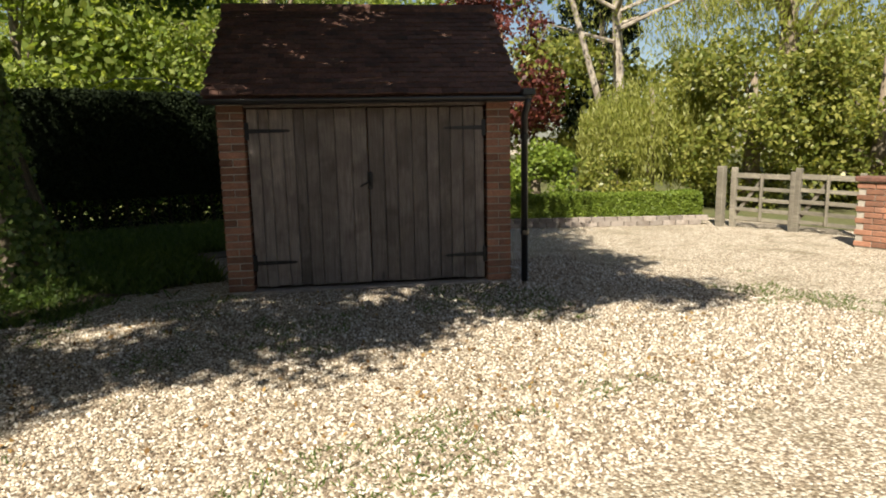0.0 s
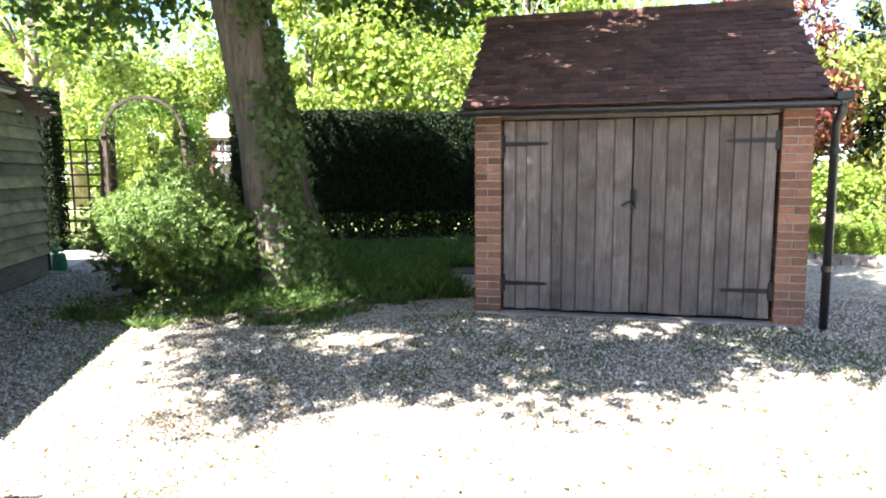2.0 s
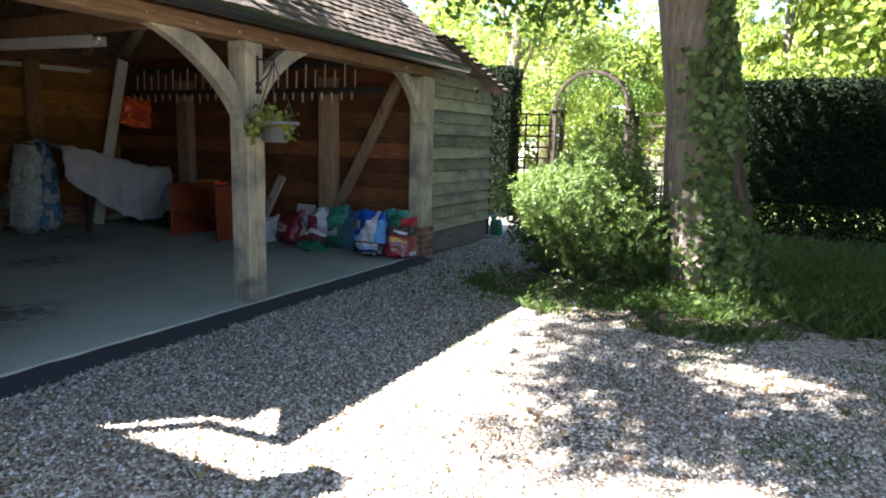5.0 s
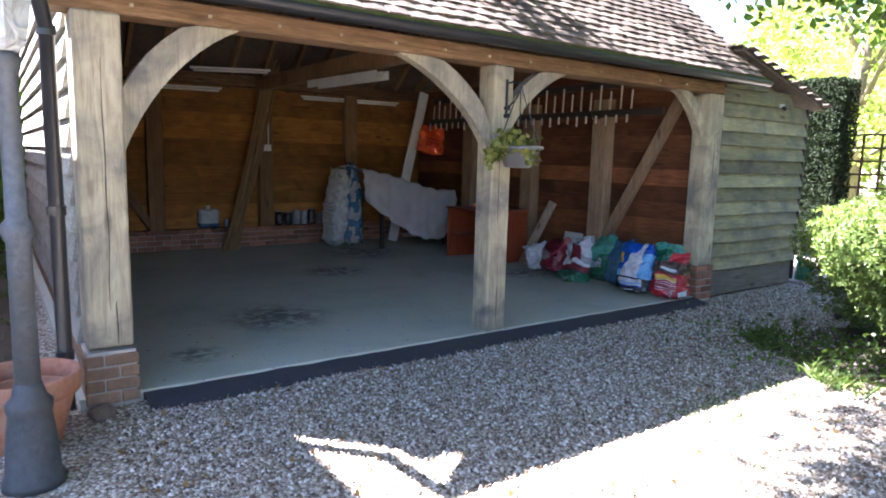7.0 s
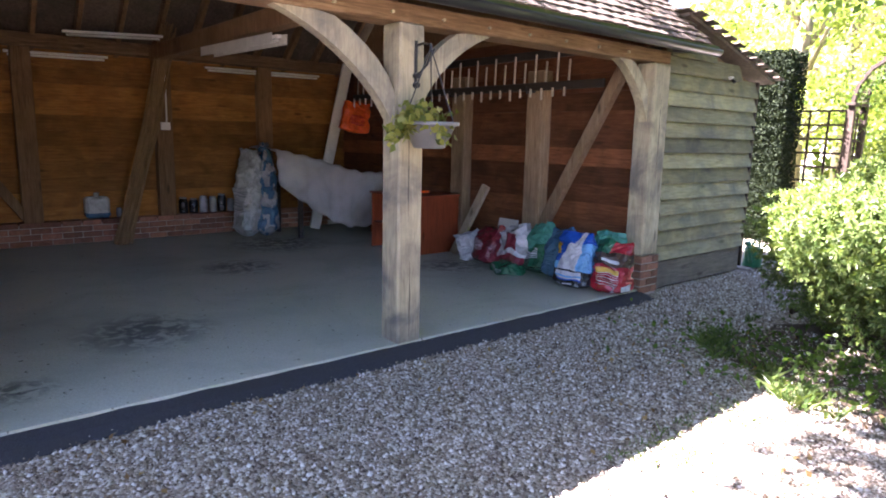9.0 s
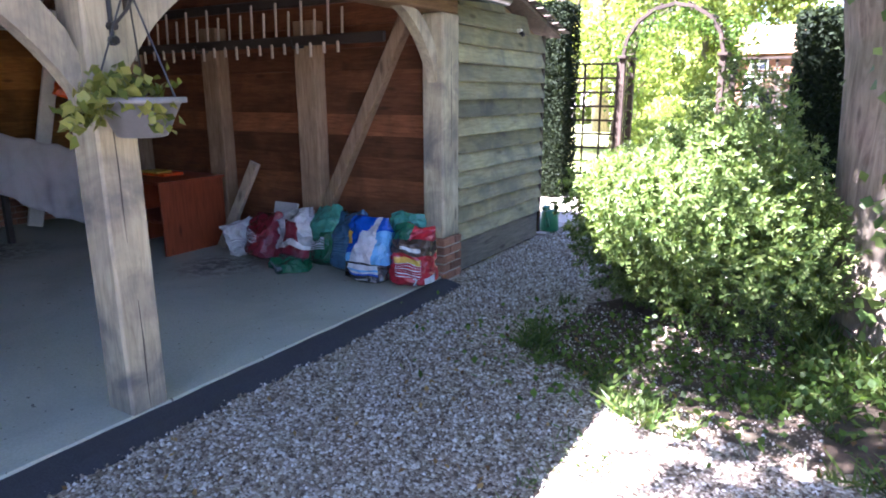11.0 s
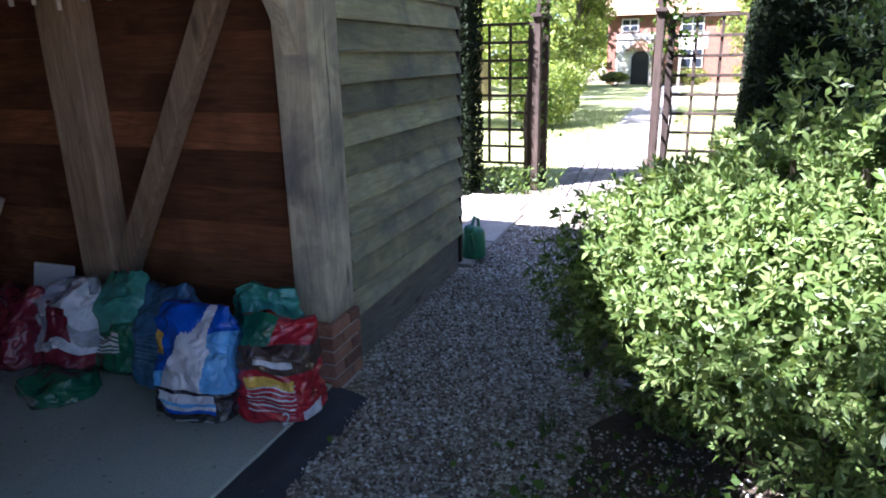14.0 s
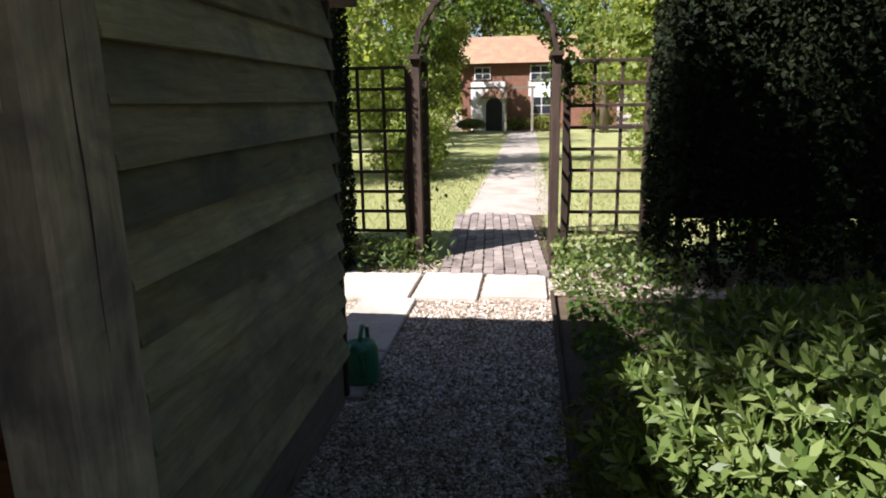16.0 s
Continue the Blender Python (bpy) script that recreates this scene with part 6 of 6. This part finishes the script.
# orange bag and white pole at the rear corner
bm = bmesh.new()
bar(bm, (-8.5, 7.62, 0.06), (-8.6, 8.27, 2.52), 0.17, 0.04, 0.006, (1, 0, 0))
solid("white_plank", bm, WHITE, "white painted plank leaning in the rear corner", "plank")
sack("orange_bag", (-8.3, 8.19, 1.5), (0.46, 0.16, 0.46), 80, (0, 8), [P_ORANGE, P_RED], z_plain, "bright orange bag hanging in the corner", 0.05, seed=12)
bm = bmesh.new()
tube(bm, [(-8.3, 8.2, 1.92), (-8.35, 8.3, 2.05), (-8.4, 8.44, 2.12)], 0.008, 6)
solid("bag_strap", bm, P_BLACK, "dark strap holding the orange bag", "strap")

# jerry can, jars and tins on the plinth
jx = BACK + 0.10
can = thing("water_can", "clear plastic water can with blue base", "can", (jx, 4.76, 0.346))
cai = can.matrix_world.inverted()
part("body", boxed((jx - 0.09, 4.62, 0.348), (jx + 0.09, 4.9, 0.62), 0.03), P_CLEAR, can).matrix_parent_inverse = cai
part("water", boxed((jx - 0.093, 4.617, 0.347), (jx + 0.093, 4.903, 0.44), 0.03), P_SLATE, can, "blue lower half").matrix_parent_inverse = cai
bm = bmesh.new()
tube(bm, [(jx, 4.76, 0.61), (jx, 4.76, 0.67)], 0.03, 12)
part("cap", bm, P_WHITE, can).matrix_parent_inverse = cai
for i, (y, r, h, m) in enumerate(((5.84, 0.06, 0.22, P_BLACK), (5.98, 0.06, 0.2, P_BLACK), (6.12, 0.06, 0.23, P_GREY), (6.25, 0.055, 0.22, P_CLEAR), (6.38, 0.06, 0.25, P_BLACK), (6.51, 0.05, 0.18, P_GREY), (6.62, 0.055, 0.23, P_CLEAR), (5.02, 0.035, 0.12, P_GREY))):
    t = thing("jar" if i % 2 else "paint_tin", "dusty glass jar on the brick plinth" if i % 2 else "dark paint tin on the brick plinth", "jar" if i % 2 else "tin", (jx, y, 0.346), group="tins and jars on the plinth")
    bm = bmesh.new()
    lathe(bm, [(r * 0.94, 0), (r, 0.01), (r, h * 0.8), (r * 0.75, h * 0.9), (r * 0.75, h * 0.92)], 14)
    part("body", bm, m, t, "", True)
    bm = bmesh.new()
    lathe(bm, [(r * 0.8, h * 0.92), (r * 0.8, h)], 14)
    part("lid", bm, P_GREY, t, "grey lid")

# hanging basket on its bracket
bk = thing("hanging_basket", "grey plastic hanging basket with trailing plants", "planter", (-3.04, 5.5, 1.395))
bki = bk.matrix_world.inverted()
bm = bmesh.new()
lathe(bm, [(0.085, 0), (0.10, 0.005), (0.165, 0.14), (0.19, 0.142), (0.19, 0.165), (0.172, 0.165), (0.165, 0.145), (0.09, 0.02)], 32)
part("bowl", bm, P_GREYPOT, bk, "", True)
bm = bmesh.new()
lathe(bm, [(0.15, 0.12), (0.16, 0.148)], 24)
part("compost", bm, SOIL, bk)
for a in (0.3, 2.4, 4.5):
    bm = bmesh.new()
    tube(bm, [(0.178 * math.cos(a), 0.178 * math.sin(a), 0.16), (0, 0, 0.62)], 0.004, 6)
    part("chain", bm, IRON, bk, "thin grey hanger")
p = np.concatenate([np.stack([nr.normal(-0.02, 0.07, 130), nr.normal(-0.06, 0.09, 130), 0.17 + np.abs(nr.normal(0, 0.05, 130))], 1),
                    np.stack([nr.uniform(-0.02, 0.12, 120), nr.uniform(-0.36, -0.12, 120), 0.16 + nr.normal(0, 0.03, 120)], 1) - np.array([[0, 0, 0.0]]),
                    np.stack([nr.uniform(0.14, 0.19, 24), nr.uniform(-0.1, 0.06, 24), nr.uniform(0.02, 0.16, 24)], 1)])
p[:, 2] -= np.clip(-p[:, 1] - 0.16, 0, 1) * 0.45
quads_mesh("trailing_leaves", leaf_quads(nr, p, 0.06, 0.8), LEAF_LAUREL, bk, "pale green trailing leaves")
br = bpart("basket_bracket", bmesh.new(), IRON, "black iron basket bracket")
bm = bmesh.new()
tube(bm, [(FX + 0.01, 5.56, 1.78), (FX + 0.01, 5.56, 2.08)], 0.011, 8)
tube(bm, [(FX + 0.01, 5.56, 2.05), (FX + 0.12, 5.53, 2.05), (-3.04, 5.5, 2.03), (-3.04, 5.5, 2.0)], 0.008, 8)
tube(bm, [(FX + 0.01, 5.56, 1.85), (FX + 0.08, 5.6, 1.93), (FX + 0.1, 5.64, 2.03)], 0.007, 8)
for z in (1.8, 1.86):
    tube(bm, [(FX + 0.0, 5.56, z), (FX + 0.035, 5.56, z)], 0.02, 8)
bm.to_mesh(br.data)
bm.free()

# terracotta pot, lamp post, watering can, stone
bm = bmesh.new()
lathe(bm, [(0.15, 0), (0.16, 0.01), (0.225, 0.25), (0.232, 0.278), (0.214, 0.278), (0.205, 0.25), (0.14, 0.06)], 40)
pot = thing("terracotta_pot", "large empty terracotta pot with a rolled rim", "pot", (-2.98, 2.24, -0.02))
part("body", bm, TERRACOTTA, pot, "", True)
bm = bmesh.new()
lathe(bm, [(0.235, 0.262), (0.252, 0.268), (0.258, 0.285), (0.262, 0.35), (0.256, 0.366), (0.243, 0.37), (0.226, 0.355), (0.216, 0.28), (0.232, 0.27)], 40)
part("rim", bm, TERRACOTTA, pot, "rolled rim", True)
post_t = thing("lamp_post", "grey cast-iron garden lamp post with a lantern", "lamp", (-2.5, 2.25, -0.02))
bm = bmesh.new()
lathe(bm, [(0.125, 0), (0.125, 0.03), (0.11, 0.06), (0.10, 0.2), (0.085, 0.33), (0.092, 0.35), (0.092, 0.38), (0.066, 0.41), (0.06, 0.44), (0.052, 0.47)], 28)
part("base", bm, LAMP_GREY, post_t, "", True)
bm = bmesh.new()
lathe(bm, [(0.05, 0.46), (0.046, 1.08), (0.058, 1.10), (0.062, 1.13), (0.058, 1.16), (0.042, 1.18), (0.036, 1.78), (0.05, 1.80), (0.05, 1.84), (0.03, 1.86)], 28)
part("column", bm, LAMP_GREY, post_t, "", True)
bm = bmesh.new()
lathe(bm, [(0.05, 1.86), (0.085, 1.9), (0.12, 2.12), (0.125, 2.13), (0.11, 2.14)], 6)
part("lantern", bm, P_CLEAR, post_t, "glazed lantern")
bm = bmesh.new()
lathe(bm, [(0.14, 2.14), (0.14, 2.15), (0.05, 2.24), (0.015, 2.27), (0.015, 2.32)], 6)
part("lantern_cap", bm, LAMP_GREY, post_t)

wc = thing("watering_can", "green plastic watering can by the barn corner", "watering can", (-3.3, 10.72, 0.03))
bm = bmesh.new()
lathe(bm, [(0.10, -0.02), (0.11, 0.0), (0.10, 0.19), (0.085, 0.22), (0.06, 0.225)], 24)
part("body", bm, P_CAN, wc, "", True)
bm = bmesh.new()
tube(bm, [(0.02, -0.09, 0.05), (0.05, -0.2, 0.16), (0.06, -0.27, 0.27)], [0.026, 0.018, 0.015], 10)
part("spout", bm, P_CAN, wc, "", True)
bm = bmesh.new()
tube(bm, [(0.06, -0.265, 0.26), (0.065, -0.30, 0.30)], [0.02, 0.042], 14)
part("rose", bm, P_CAN, wc, "", True)
bm = bmesh.new()
tube(bm, [(0, 0.095, 0.06), (0, 0.17, 0.14), (0, 0.14, 0.27), (0, 0.03, 0.31), (0, -0.05, 0.22)], 0.014, 10)
part("handle", bm, P_CAN, wc, "", True)
bm = bmesh.new()
bmesh.ops.create_icosphere(bm, subdivisions=3, radius=0.07, matrix=Matrix.Translation((FX + 0.14, Y_L + 0.04, 0.0)) @ Matrix.Diagonal((1.2, 0.9, 0.6, 1)))
for v in bm.verts:
    v.co += v.normal * 0.025 * noise.noise(v.co * 14)
solid("rough_stone", bm, TILE_BROWN, "rough mossy stone at the foot of the pier", "stone")

# white plastic-covered chair deep in the barn
chair = thing("covered_chair", "dark chair with a pale cloth thrown over it", "chair", (-7.2, 3.02, FZ))
chi = chair.matrix_world.inverted()
for dx in (-0.2, 0.2):
    for dy in (-0.2, 0.2):
        part("leg", boxed((-7.2 + dx - 0.02, 3.02 + dy - 0.02, FZ), (-7.2 + dx + 0.02, 3.02 + dy + 0.02, 0.45), 0.004), DARK_WOOD, chair).matrix_parent_inverse = chi
part("seat", boxed((-7.43, 2.79, 0.452), (-6.97, 3.25, 0.49), 0.01), DARK_WOOD, chair).matrix_parent_inverse = chi
part("backrest", boxed((-7.43, 2.79, 0.492), (-7.39, 3.25, 0.98), 0.01), DARK_WOOD, chair).matrix_parent_inverse = chi
bm = bmesh.new()
prof = [(-7.47, 0.55), (-7.45, 1.0), (-7.36, 1.01), (-7.33, 0.6), (-7.28, 0.51), (-6.98, 0.515), (-6.94, 0.48), (-6.93, 0.25)]
rows = []
for i in range(15):
    y = 2.77 + 0.5 * i / 14
    rows.append([bm.verts.new((x + 0.012 * math.sin(i * 1.7 + k), y, z + 0.012 * math.sin(i * 2.3 + k * 1.3) - (0.04 if i in (0, 14) else 0))) for k, (x, z) in enumerate(prof)])
for r, s in zip(rows, rows[1:]):
    for k in range(len(prof) - 1):
        bm.faces.new((r[k], s[k], s[k + 1], r[k + 1]))
bmesh.ops.solidify(bm, geom=bm.faces[:], thickness=0.006)
solid("chair_cover", bm, CLOTH, "pale cloth thrown over a chair", "cloth", smooth=True)

# ---------------- ironwork of the garage doors ----------------
for z in (0.29, 1.63):
    for x, s in ((0.01, 1), (2.43, -1)):
        bm = bmesh.new()
        L = 0.44
        vs = [bm.verts.new((x + s * q, y, z + w)) for y in (0.030, 0.042) for q, w in ((0, -0.022), (L - 0.03, -0.014), (L, 0), (L - 0.03, 0.014), (0, 0.022))]
        bm.faces.new(vs[:5])
        bm.faces.new(vs[9:4:-1])
        for k in range(5):
            bm.faces.new((vs[k], vs[k + 5], vs[(k + 1) % 5 + 5], vs[(k + 1) % 5]))
        bmesh.ops.recalc_face_normals(bm, faces=bm.faces[:])
        h = spart("strap_hinge", bm, IRON, None, "black iron strap hinge")
        spart("hinge_plate", boxed((x - 0.028, 0.028, z - 0.085), (x + 0.028, 0.041, z + 0.085), 0.004), IRON, h)
        bm = bmesh.new()
        for q in (0.1, 0.22, 0.34):
            tube(bm, [(x + s * q, 0.032, z), (x + s * q, 0.022, z)], 0.009, 8)
        spart("bolts", bm, IRON, h)
bm = bmesh.new()
box(bm, (1.20, 0.03, 1.02), (1.25, 0.044, 1.2), 0.004)
tube(bm, [(1.225, 0.035, 1.18), (1.225, -0.01, 1.16), (1.225, -0.015, 1.10), (1.225, 0.03, 1.06)], 0.009, 8)
tube(bm, [(1.225, 0.02, 1.10), (1.15, -0.01, 1.07), (1.12, -0.01, 1.05)], 0.009, 8)
spart("thumb_latch", bm, IRON, None, "black iron latch")
bm = bmesh.new()
tube(bm, [(2.83, -0.2, 2.0), (2.83, -0.2, 1.9)], [0.06, 0.045], 14)
box(bm, (2.76, -0.27, 1.93), (2.90, -0.13, 2.0), 0.01)
spart("hopper", bm, GUTTER, None, "black rainwater hopper")
for z in (1.5, 0.5):
    bm = bmesh.new()
    tube(bm, [(2.83, -0.08, z), (2.83, -0.08, z + 0.05)], 0.045, 12)
    spart("pipe_clip", bm, GUTTER)
# moss along the barn gutter
bm = bmesh.new()
prev = None
for i in range(120):
    y = R0 + (R1 - R0) * i / 119
    hgt = 0.018 + 0.022 * (0.5 + noise.noise((y * 2.2, 0, 0)))
    dx = 0.012 * noise.noise((y * 5, 3, 0))
    cur = [bm.verts.new(q) for q in ((EAVE_X + 0.055 + dx, y, 2.33), (EAVE_X + 0.05 + dx, y, 2.335 + hgt), (EAVE_X + 0.01 + dx, y, 2.345 + hgt), (EAVE_X - 0.02, y, 2.335))]
    if prev:
        for k in range(3):
            bm.faces.new((prev[k], cur[k], cur[k + 1], prev[k + 1]))
    prev = cur
bpart("gutter_moss", bm, MOSS, "green moss filling the gutter")
# loose wire along the hedge top
bm = bmesh.new()
tube(bm, [(1.87, 6.75, 1.9), (1.6, 8.5, 2.3), (1.4, 10.5, 2.47), (1.3, 12.55, 2.5)], 0.008, 6)
solid("cable", bm, P_GREY, "thin pale cable strung to the hedge", "cable")


# ---------------- roof tiles, pebbles: pieces last ----------------
def tile_mesh(w, l, th, material):
    bm = bmesh.new()
    vs = [bm.verts.new(p) for p in ((0, 0, 0.006), (w, 0, 0.006), (w, l, 0), (0, l, 0), (0, 0, 0.006 + th), (w, 0, 0.006 + th), (w, l, th), (0, l, th))]
    mid = [bm.verts.new((w / 2, 0, 0.006 + th + 0.004)), bm.verts.new((w / 2, l, th + 0.004))]
    for f in ((3, 2, 1, 0), (0, 1, 5, 4), (1, 2, 6, 5), (2, 3, 7, 6), (3, 0, 4, 7)):
        bm.faces.new([vs[i] for i in f])
    bm.faces.new((vs[4], mid[0], mid[1], vs[7]))
    bm.faces.new((mid[0], vs[5], vs[6], mid[1]))
    return mesh_of(bm, material)


def tiling(parent, origin, along, up, length, rise, w, gauge, material, parts, inverse=None, bow=0.0):
    """Plain tiles in broken bond: the lower courses as pieces, the rest as one mesh."""
    origin, along, up = Vector(origin), Vector(along).normalized(), Vector(up).normalized()
    nrm = along.cross(up).normalized()
    tl = gauge * 1.5
    shared = [tile_mesh(w - 0.004, tl, 0.013, material) for k in range(2)]
    base = Matrix((along, up, nrm)).transposed().to_4x4()
    verts, faces = [], []
    rows, cols = int(rise / gauge), int(length / w)
    for r in range(rows):
        for c in range(cols):
            off = (0.5 if r % 2 else 0.0) * w
            if off + (c + 1) * w > length + 0.02:
                continue
            m = base.copy()
            m.translation = origin + along * (c * w + off) + up * (r * gauge + rng.uniform(-0.006, 0.006)) + nrm * (0.008 + rng.uniform(0, 0.007) + bow * math.sin(3.0 * c / cols + r))
            m = m @ pose(0, 0, 0, -3.5 + rng.uniform(-1.0, 0.6), rng.uniform(-0.8, 0.8), rng.uniform(-0.8, 0.8))
            if r * cols + c < parts:
                ob = new("tile", shared[(r + c) % 2])
                ob.parent = parent
                if inverse is not None:
                    ob.matrix_parent_inverse = inverse
                ob.matrix_basis = m
            else:
                k = len(verts)
                me = shared[0]
                verts.extend([tuple(m @ v.co) for v in me.vertices])
                faces.extend([tuple(k + i for i in f.vertices) for f in me.polygons])
    if faces:
        ob = raw_mesh("tiles", verts, faces, material, parent)
        tagged(ob, kind="stuff")
        if inverse is not None:
            ob.matrix_parent_inverse = inverse


tiling(front_roof, (EAVE_X + 0.05, R0 - 0.01, EAVE_Z - 0.03), (0, 1, 0), (RIDGE_X - EAVE_X, 0, RIDGE_Z - EAVE_Z), R1 - R0 + 0.02, math.hypot(RIDGE_X - EAVE_X, RIDGE_Z - EAVE_Z) + 0.05, 0.165, 0.1, TILE_BROWN_S, 280)
tiling(lean_roof, (-3.11, 10.63, lean_z(10.6) - 0.005), (-1, 0, 0), (0, -1, 0.265), 5.9, 2.0, 0.165, 0.1, TILE_BROWN_S, 60)
tiling(shed_roof, (-0.35, -0.2, 1.945), (1, 0, 0), (0, SR + 0.16, 3.03 - 1.965), 3.14, 1.86, 0.165, 0.1, TILE_RED_S, 300)
bm = bmesh.new()
for i in range(10):
    tube(bm, [(-0.36 + i * 0.315, SR, 3.015), (-0.36 + i * 0.315 + 0.31, SR, 3.02)], 0.09, 12)
spart("ridge_tiles", bm, TILE_RED, None, "half-round ridge tiles")


def pebbles(n, x0, x1, y0, y1, test):
    x, y = nr.uniform(x0, x1, n), nr.uniform(y0, y1, n)
    ok = np.array([test(a, b) for a, b in zip(x, y)])
    x, y = x[ok], y[ok]
    n = len(x)
    s = nr.uniform(0.006, 0.014, (n, 1))
    base = np.array([[1, 0, -0.3], [0, 1, -0.3], [-1, 0, -0.3], [0, -1, -0.3], [0, 0, 0.75]], float)
    jit = base[None] * (1 + nr.normal(0, 0.25, (n, 5, 1))) * s[:, None]
    a = nr.uniform(0, 6.28, n)
    c, sn = np.cos(a)[:, None], np.sin(a)[:, None]
    vx = jit[:, :, 0] * c - jit[:, :, 1] * sn
    vy = jit[:, :, 0] * sn + jit[:, :, 1] * c
    v = np.stack([vx + x[:, None], vy + y[:, None], jit[:, :, 2] - 0.016 + nr.uniform(0, 0.006, (n, 1))], 2)
    f = np.array([[0, 1, 4], [1, 2, 4], [2, 3, 4], [3, 0, 4]])
    fs = (f[None] + (np.arange(n) * 5)[:, None, None]).reshape(-1)
    me = bpy.data.meshes.new("mesh")
    me.vertices.add(n * 5)
    me.vertices.foreach_set("co", v.astype(np.float32).reshape(-1))
    me.loops.add(len(fs))
    me.loops.foreach_set("vertex_index", fs.astype(np.int32))
    me.polygons.add(n * 4)
    me.polygons.foreach_set("loop_start", np.arange(0, n * 12, 3, dtype=np.int32))
    me.update(calc_edges=True)
    me.materials.append(PEBBLE)
    return tagged(new("gravel_stones", me), "loose pale gravel stones on the yard", "gravel", kind="stuff")


pebbles(100000, -3.25, 1.4, 2.6, 12.4, lambda x, y: (x > -3.14 + 0.06 * patchy(x * 3, y * 3) or y > 8.6) and not (x > -2.1 and y > 8.4) and (x < -0.4 or y < 6.6))
pebbles(60000, 0.6, 6.0, 2.0, 6.4, lambda x, y: x > 1.4 or y < 2.6)
